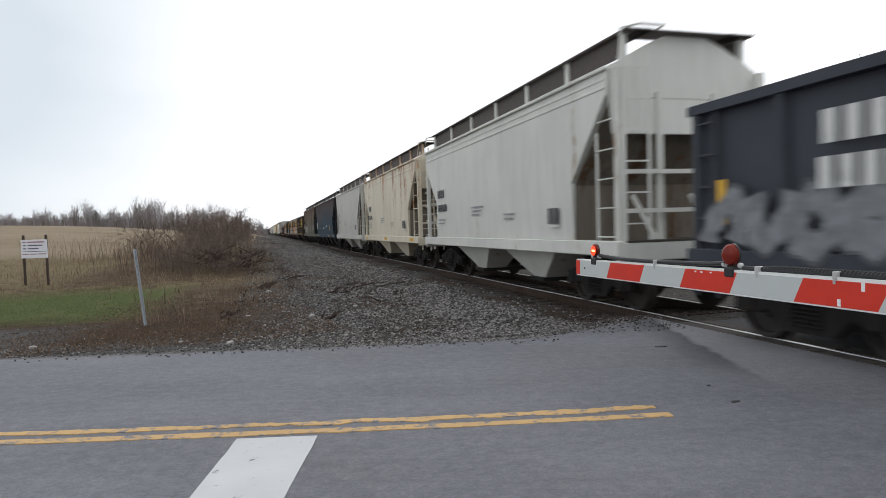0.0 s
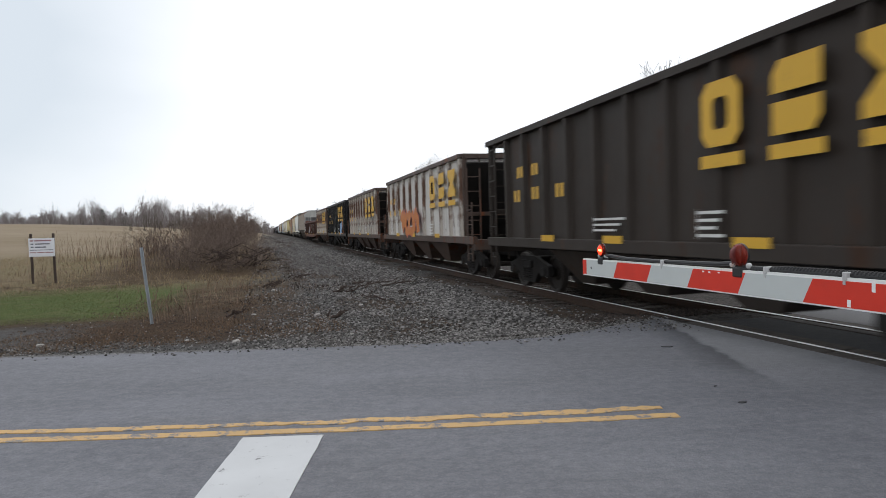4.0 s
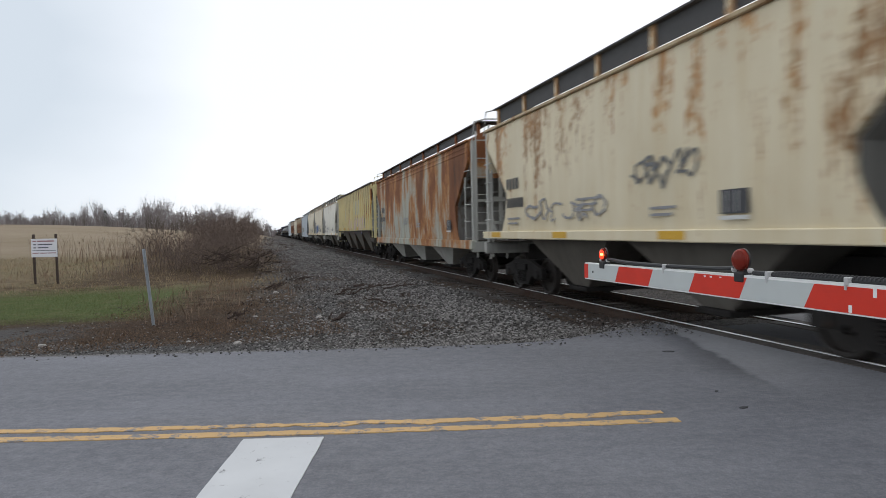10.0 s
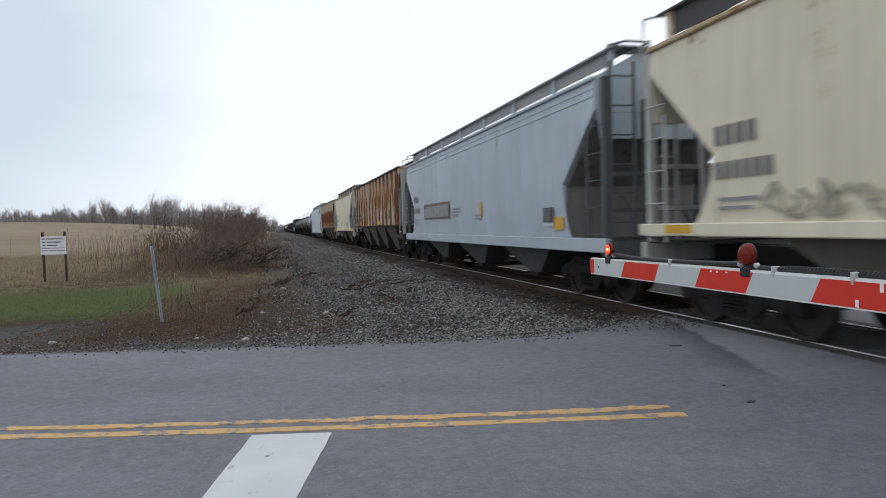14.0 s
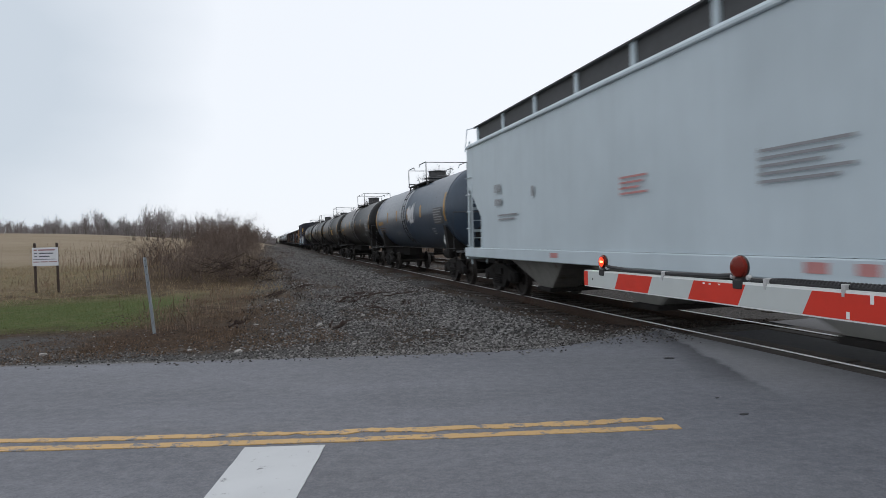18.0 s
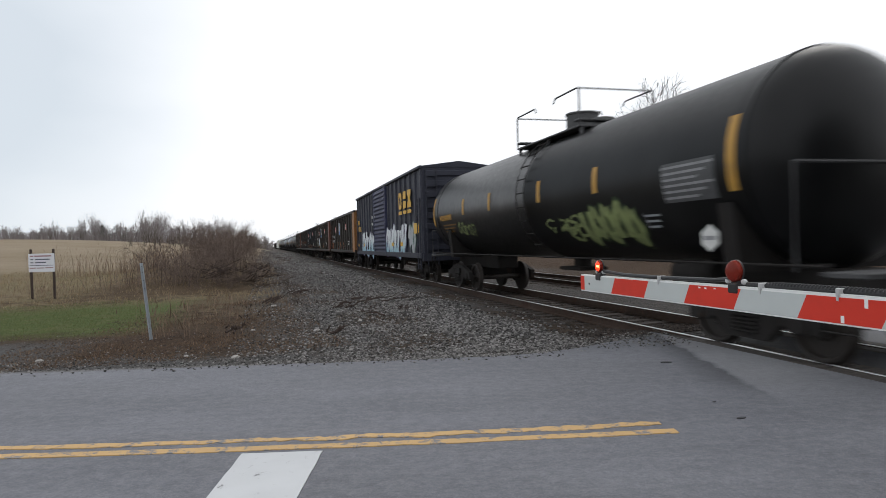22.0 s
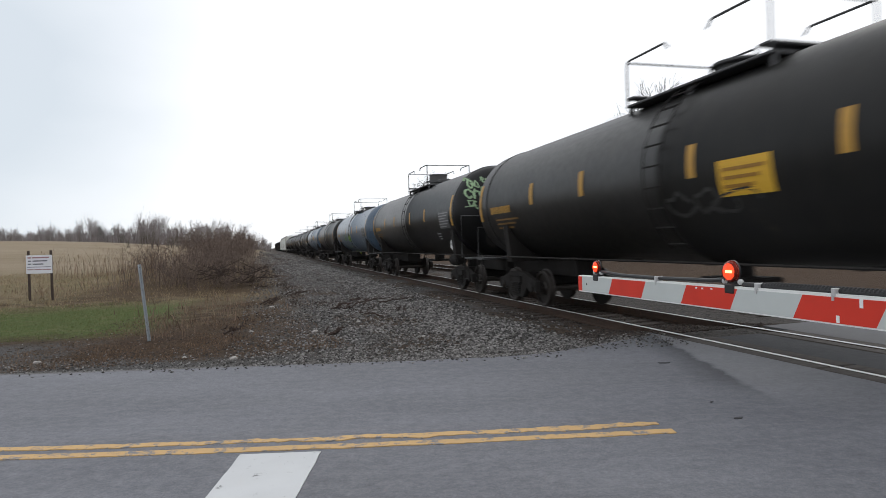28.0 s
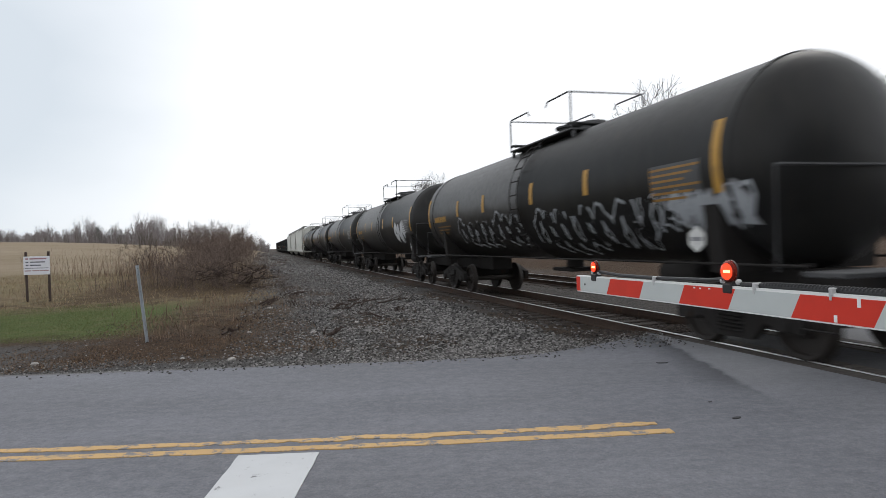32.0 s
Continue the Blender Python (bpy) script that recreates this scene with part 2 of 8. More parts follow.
def road_paint(name, col, edge):
    """Road paint worn through to the asphalt in flecks."""
    m, n, l, b = nodes_of(name)
    co = n.new("ShaderNodeTexCoord")
    f = noise_node(n, l, co.outputs["Object"], 7, 9, 0.8)
    g = noise_node(n, l, co.outputs["Object"], 1.1, 4, 0.6)
    c = mix(n, l, ramp(n, l, g, 0.3, 0.7), tuple(0.86 * q for q in col), col)
    l.new(mix(n, l, ramp(n, l, f, edge, edge + 0.06), c, (0.17, 0.17, 0.175)), b.inputs["Base Color"])
    b.inputs["Roughness"].default_value = 0.75
    return m


def asphalt_mat(name="asphalt", k=1.0):
    m, n, l, b = nodes_of(name)
    co = n.new("ShaderNodeTexCoord")
    v = co.outputs["Object"]
    rot = n.new("ShaderNodeMapping")
    rot.inputs["Rotation"].default_value = (0, 0, radians(15))
    l.new(v, rot.inputs["Vector"])
    lane = noise_node(n, l, rot.outputs["Vector"], 0.7, 6, 0.66, (0.40, 1.0, 1))
    patch = noise_node(n, l, v, 0.35, 5, 0.6)
    grain = noise_node(n, l, v, 34, 4, 0.8)
    chips = n.new("ShaderNodeTexVoronoi")
    chips.inputs["Scale"].default_value = 70
    l.new(v, chips.inputs["Vector"])
    base = mix(n, l, ramp(n, l, lane, 0.3, 0.72), tuple(k * c for c in (0.147, 0.151, 0.174)), tuple(k * c for c in (0.243, 0.249, 0.277)))
    base = mix(n, l, calc(n, l, "MULTIPLY", ramp(n, l, patch, 0.42, 0.7), 0.5), base, tuple(k * c for c in (0.195, 0.197, 0.209)))
    mott = noise_node(n, l, rot.outputs["Vector"], 9.0, 9, 0.82, (0.9, 1.1, 1))
    base = mix(n, l, calc(n, l, "MULTIPLY", ramp(n, l, mott, 0.48, 0.70), 0.58), base, tuple(k * c for c in (0.315, 0.317, 0.33)))
    base = mix(n, l, calc(n, l, "MULTIPLY", ramp(n, l, mott, 0.32, 0.50, (1, 1, 1), (0, 0, 0)), 0.40), base, tuple(k * c for c in (0.085, 0.087, 0.095)))
    base = mix(n, l, ramp(n, l, grain, 0.25, 0.8), mix(n, l, 0.55, base, (0.05, 0.05, 0.053)), base)
    base = mix(n, l, calc(n, l, "MULTIPLY", ramp(n, l, chips.outputs["Distance"], 0.0, 0.35, (1, 1, 1), (0, 0, 0)), 0.22), base, (0.34, 0.33, 0.31))
    # a darker band of wear runs where the older paving meets the paler crossing apron
    off = n.new("ShaderNodeVectorMath")
    off.operation = "SUBTRACT"
    off.inputs[1].default_value = (5.06, 6.45, 0)
    l.new(v, off.inputs[0])
    dot = n.new("ShaderNodeVectorMath")
    dot.operation = "DOT_PRODUCT"
    dot.inputs[1].default_value = (0.943, -0.334, 0)
    l.new(off.outputs["Vector"], dot.inputs[0])
    seam = calc(n, l, "ADD", dot.outputs["Value"], calc(n, l, "MULTIPLY", calc(n, l, "SUBTRACT", noise_node(n, l, v, 1.7, 5, 0.65), 0.5), 0.35))
    sep = n.new("ShaderNodeSeparateXYZ")
    l.new(v, sep.inputs[0])
    fade = ramp(n, l, calc(n, l, "MULTIPLY", sep.outputs[1], 0.1), 0.46, 0.58)
    band = calc(n, l, "MULTIPLY", ramp(n, l, calc(n, l, "ADD", seam, 0.8), 0.35, 0.80), ramp(n, l, calc(n, l, "ADD", seam, 0.8), 0.80, 0.86, (1, 1, 1), (0, 0, 0)))
    base = mix(n, l, calc(n, l, "MULTIPLY", calc(n, l, "MULTIPLY", band, fade), 0.7), base, (0.06, 0.061, 0.068))
    base = mix(n, l, calc(n, l, "MULTIPLY", calc(n, l, "MULTIPLY", ramp(n, l, calc(n, l, "ADD", seam, 0.8), 0.80, 0.9), fade), 0.34), base, (0.30, 0.30, 0.305))
    l.new(base, b.inputs["Base Color"])
    b.inputs["Roughness"].default_value = 0.85
    b.inputs["Specular IOR Level"].default_value = 0.25
    bump(n, l, b, calc(n, l, "ADD", grain, chips.outputs["Distance"]), 0.5, 0.006)
    return m


def ground_mat():
    """Soil, litter, mown green grass, dead grass and the far stubble field, by where they lie."""
    m, n, l, b = nodes_of("ground")
    geo = n.new("ShaderNodeNewGeometry")
    sep = n.new("ShaderNodeSeparateXYZ")
    l.new(geo.outputs["Position"], sep.inputs[0])
    X, Y = sep.outputs[0], sep.outputs[1]
    v = geo.outputs["Position"]
    wob = noise_node(n, l, v, 0.35, 5, 0.6)
    wob2 = noise_node(n, l, v, 1.6, 5, 0.65)
    w = calc(n, l, "ADD", calc(n, l, "MULTIPLY", calc(n, l, "SUBTRACT", wob, 0.5), 5.0), calc(n, l, "MULTIPLY", calc(n, l, "SUBTRACT", wob2, 0.5), 2.0))
    fine = noise_node(n, l, v, 9, 6, 0.7)
    small = noise_node(n, l, v, 45, 4, 0.7)

    def step(val, at, width):
        t = calc(n, l, "DIVIDE", calc(n, l, "SUBTRACT", val, at - width / 2), width)
        return ramp(n, l, t, 0.0, 1.0)
    yy = calc(n, l, "ADD", Y, w)
    xx = calc(n, l, "ADD", X, calc(n, l, "MULTIPLY", w, 0.5))
    soil = mix(n, l, ramp(n, l, fine, 0.3, 0.7), (0.022, 0.015, 0.011), (0.115, 0.076, 0.049))
    litter = mix(n, l, ramp(n, l, small, 0.35, 0.7), (0.022, 0.014, 0.010), (0.120, 0.077, 0.049))
    soil = mix(n, l, ramp(n, l, wob2, 0.4, 0.6), soil, litter)
    dead = mix(n, l, ramp(n, l, fine, 0.25, 0.75), (0.13, 0.10, 0.062), (0.27, 0.215, 0.135))
    dead = mix(n, l, calc(n, l, "MULTIPLY", ramp(n, l, wob, 0.42, 0.62), 0.5), dead, (0.13, 0.125, 0.06))
    green = mix(n, l, ramp(n, l, fine, 0.3, 0.75), (0.052, 0.078, 0.023), (0.125, 0.152, 0.055))
    green = mix(n, l, calc(n, l, "MULTIPLY", ramp(n, l, wob2, 0.5, 0.75), 0.6), green, (0.17, 0.145, 0.08))
    field = mix(n, l, ramp(n, l, noise_node(n, l, v, 0.06, 4), 0.3, 0.7), (0.230, 0.183, 0.125), (0.305, 0.25, 0.185))
    field = mix(n, l, calc(n, l, "MULTIPLY", ramp(n, l, noise_node(n, l, v, 0.8, 4, 0.6, (0.3, 1, 1)), 0.35, 0.7), 0.35), field, (0.18, 0.14, 0.085))
    grit = mix(n, l, ramp(n, l, small, 0.3, 0.75), (0.028, 0.027, 0.026), (0.19, 0.185, 0.18))
    col = soil
    in_green = calc(n, l, "MULTIPLY", step(yy, 14.6, 1.6), step(calc(n, l, "MULTIPLY", xx, -1.0), 2.4, 1.0))
    col = mix(n, l, calc(n, l, "MULTIPLY", step(yy, 15.0, 3.0), 0.55), col, mix(n, l, ramp(n, l, wob2, 0.4, 0.6), soil, dead))
    col = mix(n, l, in_green, col, green)
    col = mix(n, l, step(yy, 21.5, 3.0), col, mix(n, l, ramp(n, l, wob2, 0.42, 0.66), dead, soil))
    col = mix(n, l, step(yy, 27.0, 6.0), col, dead)
    col = mix(n, l, step(yy, 48.0, 12.0), col, field)
    by_bank = calc(n, l, "MULTIPLY", step(xx, -6.6, 2.0), calc(n, l, "MULTIPLY", step(yy, 23.5, 2.5), step(calc(n, l, "MULTIPLY", Y, -1.0), -42.0, 8.0)))
    col = mix(n, l, calc(n, l, "MULTIPLY", by_bank, 0.8), col, mix(n, l, ramp(n, l, wob, 0.45, 0.6), soil, litter))
    near_road = step(calc(n, l, "MULTIPLY", calc(n, l, "ADD", yy, calc(n, l, "MULTIPLY", X, 0.32)), -1.0), -9.9, 0.7)
    left_grit = calc(n, l, "MULTIPLY", step(calc(n, l, "MULTIPLY", xx, -1.0), 3.4, 1.2), step(calc(n, l, "MULTIPLY", yy, -1.0), -13.2, 1.4))
    col = mix(n, l, near_road, col, grit)
    col = mix(n, l, left_grit, col, grit)
    scar = noise_node(n, l, v, 0.55, 6, 0.7, (1.0, 0.42, 1))
    col = mix(n, l, step(xx, 0.1, 2.2), col, mix(n, l, ramp(n, l, scar, 0.43, 0.56), grit, mix(n, l, 0.2, soil, grit)))
    col = mix(n, l, step(X, 14.5, 3.0), col, soil)
    l.new(col, b.inputs["Base Color"])
    b.inputs["Roughness"].default_value = 0.95
    b.inputs["Specular IOR Level"].default_value = 0.1
    bump(n, l, b, calc(n, l, "ADD", fine, small), 0.9, 0.05)
    return m


def stone_mat(name, dark, light):
    m, n, l, b = nodes_of(name)
    geo = n.new("ShaderNodeNewGeometry")
    f = noise_node(n, l, geo.outputs["Position"], 30, 3)
    c = mix(n, l, calc(n, l, "POWER", geo.outputs["Random Per Island"], 1.7), dark, light)
    l.new(mix(n, l, ramp(n, l, f, 0.3, 0.7), mix(n, l, 0.35, c, (0.05, 0.045, 0.04)), c), b.inputs["Base Color"])
    b.inputs["Roughness"].default_value = 0.9
    return m


def blade_mat(name, a, c):
    m, n, l, b = nodes_of(name)
    geo = n.new("ShaderNodeNewGeometry")
    l.new(mix(n, l, geo.outputs["Random Per Island"], a, c), b.inputs["Base Color"])
    b.inputs["Roughness"].default_value = 0.85
    b.inputs["Specular IOR Level"].default_value = 0.15
    return m


def wood_mat(name, a, c, scale=3.0):
    m, n, l, b = nodes_of(name)
    co = n.new("ShaderNodeTexCoord")
    inf = n.new("ShaderNodeObjectInfo")
    off = n.new("ShaderNodeVectorMath")
    l.new(co.outputs["Object"], off.inputs[0])
    l.new(inf.outputs["Random"], off.inputs[1])
    f = noise_node(n, l, off.outputs["Vector"], scale, 6, 0.65, (1, 8, 8))
    l.new(mix(n, l, ramp(n, l, f, 0.3, 0.7), a, c), b.inputs["Base Color"])
    b.inputs["Roughness"].default_value = 0.9
    bump(n, l, b, f, 0.4, 0.01)
    return m


ASPHALT, GROUND = asphalt_mat(), ground_mat()


def grit_mat():
    m, n, l, b = nodes_of("road_grit")
    geo = n.new("ShaderNodeNewGeometry")
    f = noise_node(n, l, geo.outputs["Position"], 38, 5, 0.75)
    g = noise_node(n, l, geo.outputs["Position"], 1.3, 5, 0.65)
    c = mix(n, l, ramp(n, l, f, 0.3, 0.72), (0.030, 0.029, 0.029), (0.24, 0.236, 0.24))
    l.new(mix(n, l, calc(n, l, "MULTIPLY", ramp(n, l, g, 0.45, 0.62), 0.6), c, (0.060, 0.048, 0.040)), b.inputs["Base Color"])
    b.inputs["Roughness"].default_value = 0.95
    bump(n, l, b, f, 0.8, 0.02)
    return m


GRIT = grit_mat()
# dirt and the train's shadow are both put into this asphalt's colour
ASPHALT_DIRTY_SHADED = asphalt_mat("dirty_shaded_asphalt", 0.40)
# rail infill: the shade under the train is put into its colour
ASPHALT_SHADED = asphalt_mat("train_shaded_asphalt", 0.34)
BALLAST = stone_mat("ballast", (0.020, 0.018, 0.017), (0.32, 0.305, 0.295))
BALLAST_DARK = stone_mat("oily_ballast", (0.020, 0.014, 0.011), (0.075, 0.052, 0.042))
TIE = wood_mat("creosoted_tie", (0.022, 0.017, 0.014), (0.07, 0.055, 0.045))
PLANK = wood_mat("crossing_timber", (0.040, 0.034, 0.030), (0.095, 0.082, 0.072))
RAIL = paint("rusty_rail", (0.045, 0.028, 0.020), 0.4, 0.5, 0.7, rust_col=(0.07, 0.04, 0.028))
RAIL_TOP = plain("polished_railhead", (0.62, 0.61, 0.60), 0.34, 1.0, 0.2)
YELLOW_LINE = road_paint("yellow_road_paint", (0.54, 0.345, 0.145), 0.515)
WHITE_LINE = road_paint("white_road_paint", (0.56, 0.57, 0.58), 0.60)
IRON = paint("dirty_cast_iron", (0.014, 0.012, 0.011), 0.22, 0.6, 0.8, rust_col=(0.035, 0.022, 0.015))
WHEEL = plain("wheel_steel", (0.026, 0.021, 0.018), 0.6, 0.2, 0.3)
BARK = wood_mat("bark", (0.075, 0.062, 0.052), (0.17, 0.145, 0.125), 2.0)
TWIG = blade_mat("twigs", (0.030, 0.025, 0.023), (0.085, 0.068, 0.060))
BRUSH = blade_mat("brush_twigs", (0.062, 0.047, 0.040), (0.205, 0.155, 0.128))
# paler than the near twigs: distance haze is put into the colour
HAZY_TWIG = blade_mat("hazy_twigs", (0.17, 0.152, 0.15), (0.31, 0.28, 0.278))
HEAP = blade_mat("dark_cut_brush", (0.020, 0.014, 0.012), (0.085, 0.062, 0.052))
LITTER = stone_mat("leaf_litter", (0.020, 0.013, 0.010), (0.15, 0.095, 0.06))
NEEDLE = blade_mat("needles", (0.018, 0.026, 0.018), (0.05, 0.06, 0.045))
DRY = blade_mat("dead_grass", (0.14, 0.10, 0.06), (0.34, 0.265, 0.165))
WEED = blade_mat("dead_weeds", (0.060, 0.040, 0.028), (0.23, 0.155, 0.10))
GREEN = blade_mat("green_grass", (0.070, 0.095, 0.030), (0.175, 0.18, 0.080))
STALK = blade_mat("pale_stalks", (0.12, 0.085, 0.062), (0.28, 0.20, 0.145))


# ---- mesh helpers ----
class Shape:
    """Collects vertices and faces of one part."""

    def __init__(self):
        self.v, self.f = [], []

    def add(self, verts, faces):
        k = len(self.v)
        self.v.extend(verts)
        self.f.extend([tuple(i + k for i in f) for f in faces])
        return self

    def box(self, x0, x1, y0, y1, z0, z1, c=0.0):
        """A box, with its upright and long edges cut back by c."""
        if c <= 0:
            vs = [(x, y, z) for z in (z0, z1) for x, y in ((x0, y0), (x1, y0), (x1, y1), (x0, y1))]
            return self.add(vs, [(3, 2, 1, 0), (4, 5, 6, 7), (0, 1, 5, 4), (1, 2, 6, 5), (2, 3, 7, 6), (3, 0, 4, 7)])

        def ring(d, z):
            return [(x0 + d, y0 + c, z), (x0 + c, y0 + d, z), (x1 - c, y0 + d, z), (x1 - d, y0 + c, z),
                    (x1 - d, y1 - c, z), (x1 - c, y1 - d, z), (x0 + c, y1 - d, z), (x0 + d, y1 - c, z)]
        return self.loft([ring(c, z0), ring(0, z0 + c), ring(0, z1 - c), ring(c, z1)])

    def loft(self, rings, close=True, caps=True):
        k, m = len(self.v), len(rings[0])
        for r in rings:
            self.v.extend(r)
        for i in range(len(rings) - 1):
            for j in range(m if close else m - 1):
                a, b = k + i * m + j, k + i * m + (j + 1) % m
                self.f.append((a, b, b + m, a + m))
        if caps:
            self.f.append(tuple(range(k + m - 1, k - 1, -1)))
            self.f.append(tuple(range(k + (len(rings) - 1) * m, k + len(rings) * m)))
        return self

    def prism(self, poly, a, b, axis="x"):
        """A polygon swept from a to b: poly holds (y, z) for x, (x, z) for y, (x, y) for z."""
        put = {"x": lambda p, s: (s, p[0], p[1]), "y": lambda p, s: (p[0], s, p[1]), "z": lambda p, s: (p[0], p[1], s)}[axis]
        return self.loft([[put(p, a) for p in poly], [put(p, b) for p in poly]])

    def cyl(self, c, r, length, axis="x", n=16, r2=None, bevel=0.0):
        r2 = r if r2 is None else r2
        prof = [(-length / 2, r), (length / 2, r2)]
        if bevel:
            prof = [(-length / 2, r - bevel), (-length / 2 + bevel, r), (length / 2 - bevel, r2), (length / 2, r2 - bevel)]
        return self.turn(c, prof, axis, n)

    def turn(self, c, prof, axis="x", n=16):
        rings = []
        for d, r in prof:
            ring = []
            for i in range(n):
                a = 2 * math.pi * i / n
                p, q = r * math.cos(a), r * math.sin(a)
                o = {"x": (d, p, q), "y": (p, d, q), "z": (p, q, d)}[axis]
                ring.append((c[0] + o[0], c[1] + o[1], c[2] + o[2]))
            rings.append(ring)
        return self.loft(rings)

    def tube(self, pts, r, n=6, r2=None):
        r2 = r if r2 is None else r2
        pts = [Vector(p) for p in pts]
        rings = []
        for i, p in enumerate(pts):
            d = (pts[min(i + 1, len(pts) - 1)] - pts[max(i - 1, 0)]).normalized()
            u = d.orthogonal().normalized() if abs(d.z) > 0.95 else d.cross(Vector((0, 0, 1))).normalized()
            w = d.cross(u)
            rr = r + (r2 - r) * i / max(1, len(pts) - 1)
            rings.append([tuple(p + rr * (math.cos(2 * math.pi * k / n) * u + math.sin(2 * math.pi * k / n) * w)) for k in range(n)])
        return self.loft(rings)

    def mesh(self, name, mat, smooth=None):
        me = bpy.data.meshes.new(name)
        me.from_pydata([tuple(p) for p in self.v], [], self.f)
        me.materials.append(mat)
        bm = bmesh.new()
        bm.from_mesh(me)
        bmesh.ops.recalc_face_normals(bm, faces=bm.faces)
        if smooth:
            for f in bm.faces:
                f.smooth = True
            for e in bm.edges:
                if len(e.link_faces) == 2 and e.calc_face_angle(0) > radians(smooth):
                    e.smooth = False
        bm.to_mesh(me)
        bm.free()
        return me


MESHES = {}


def part(name, shape, mat, parent, label="", smooth=None, key=None, m=None):
    """One mesh object under a thing or a part. shape: a Shape, or a function that makes one, called once for each key."""
    if key is not None:
        key = (key, mat.name)
        if key not in MESHES:
            MESHES[key] = (shape() if callable(shape) else shape).mesh(name, mat, smooth)
        me = MESHES[key]
    else:
        me = (shape() if callable(shape) else shape).mesh(name, mat, smooth)
    ob = new(name, me)
    ob.parent = parent
    if m is not None:
        ob.matrix_basis = m
    if label:
        tagged(ob, label)
    return ob


def thing(name, label, category, group="", kind="", m=None):
    ob = new(name)
    ob.empty_display_size = 0.2
    if m is not None:
        ob.matrix_basis = m
    return tagged(ob, label, category, group, kind)


def solid(name, shape, mat, label, category="", group="", kind="", smooth=None, m=None):
    ob = new(name, shape.mesh(name, mat, smooth))
    if m is not None:
        ob.matrix_basis = m
    return tagged(ob, label, category, group, kind)


def cloud_mesh(name, v, f, mat):
    me = bpy.data.meshes.new(name)
    me.from_pydata(np.asarray(v).reshape(-1, 3).tolist(), [], f)
    me.materials.append(mat)
    return me


# ---- the plan: the track runs along +y, the road crosses it ----
TRACK_X, TRACK2_X, GAUGE = 7.03, 11.35, 1.505
ROAD_DIR = Vector((0.9705, -0.2411, 0))
ROAD_N = Vector((0.2411, 0.9705, 0))
ROAD_C = Vector((0.53, 5.03, 0))


def bank(x, y):
    """How far the ground lies above the road."""
    z = -0.07
    d = (Vector((x, y, 0)) - ROAD_C).dot(ROAD_N)
    off = min(1.0, max(0.0, (abs(d) - 3.3) / 3.0))
    bed = -0.24 * off * max(0.0, 1 - abs(x - 9.2) / 6.5) ** 0.5 if abs(x - 9.2) < 6.5 else 0.0
    z += bed * 0.6 - 0.05 * off
    # the brushy spoil bank beside the line
    m = math.exp(-(((x + 2.8) / 3.2) ** 2)) * min(1, max(0, (y - 25) / 9)) * (1 if y < 150 else 0.6)
    z += 0.75 * m
    # the field climbs to a low crest
    hill = 1 / (1 + math.exp(-(y - 105) / 26.0)) * 1 / (1 + math.exp((x + 26) / 14.0))
    z += 5.0 * hill
    if y > 24 and x < 0:
        z += 0.012 * (y - 24) * min(1, -x / 8) * (1 if y < 90 else 90 / y)
    z += 0.05 * noise.noise(Vector((x * 0.5, y * 0.5, 0))) * off + 0.12 * noise.noise(Vector((x * 0.07, y * 0.07, 3))) * off
    return z


def build_ground():
    xs = np.concatenate([-np.geomspace(2600, 30, 26), np.linspace(-26, 18, 74), np.geomspace(21, 2600, 24)])
    ys = np.concatenate([-np.geomspace(2600, 16, 18), np.linspace(-12, 60, 120), np.geomspace(63, 3200, 46)])
    v = [(x, y, bank(x, y)) for y in ys for x in xs]
    nx = len(xs)
    f = [(j * nx + i, j * nx + i + 1, (j + 1) * nx + i + 1, (j + 1) * nx + i) for j in range(len(ys) - 1) for i in range(nx - 1)]
    me = cloud_mesh("ground", v, f, GROUND)
    for p in me.polygons:
        p.use_smooth = True
    tagged(new("ground", me), "rough verge of soil, gravel and dead grass rising to a tan field", "ground", kind="structure")


build_ground()


def road_point(s, d):
    p = ROAD_C + ROAD_DIR * s + ROAD_N * d
    # the road bends gently as it nears the track
    return p + ROAD_N * (0.0065 * s * s if abs(s) < 12 else 0.0065 * 144 + 0.156 * (abs(s) - 12))


def far_edge(s):
    """The ragged far edge; the paving widens where it meets the track."""
    w = 3.42 - 0.0065 * s * s if s < 0.5 else 3.42
    w += 1.75 / (1 + math.exp(-(s - 3.9) * 1.35)) - 0.95 * max(0, min(1, (s - 6.2) / 2))
    w += 0.26 * max(0.0, min(1.0, (s - 2.2) / 1.4))
    return w + 0.05 * noise.noise(Vector((s * 1.4, 2, 0))) + 0.025 * noise.noise(Vector((s * 5, 5, 0)))


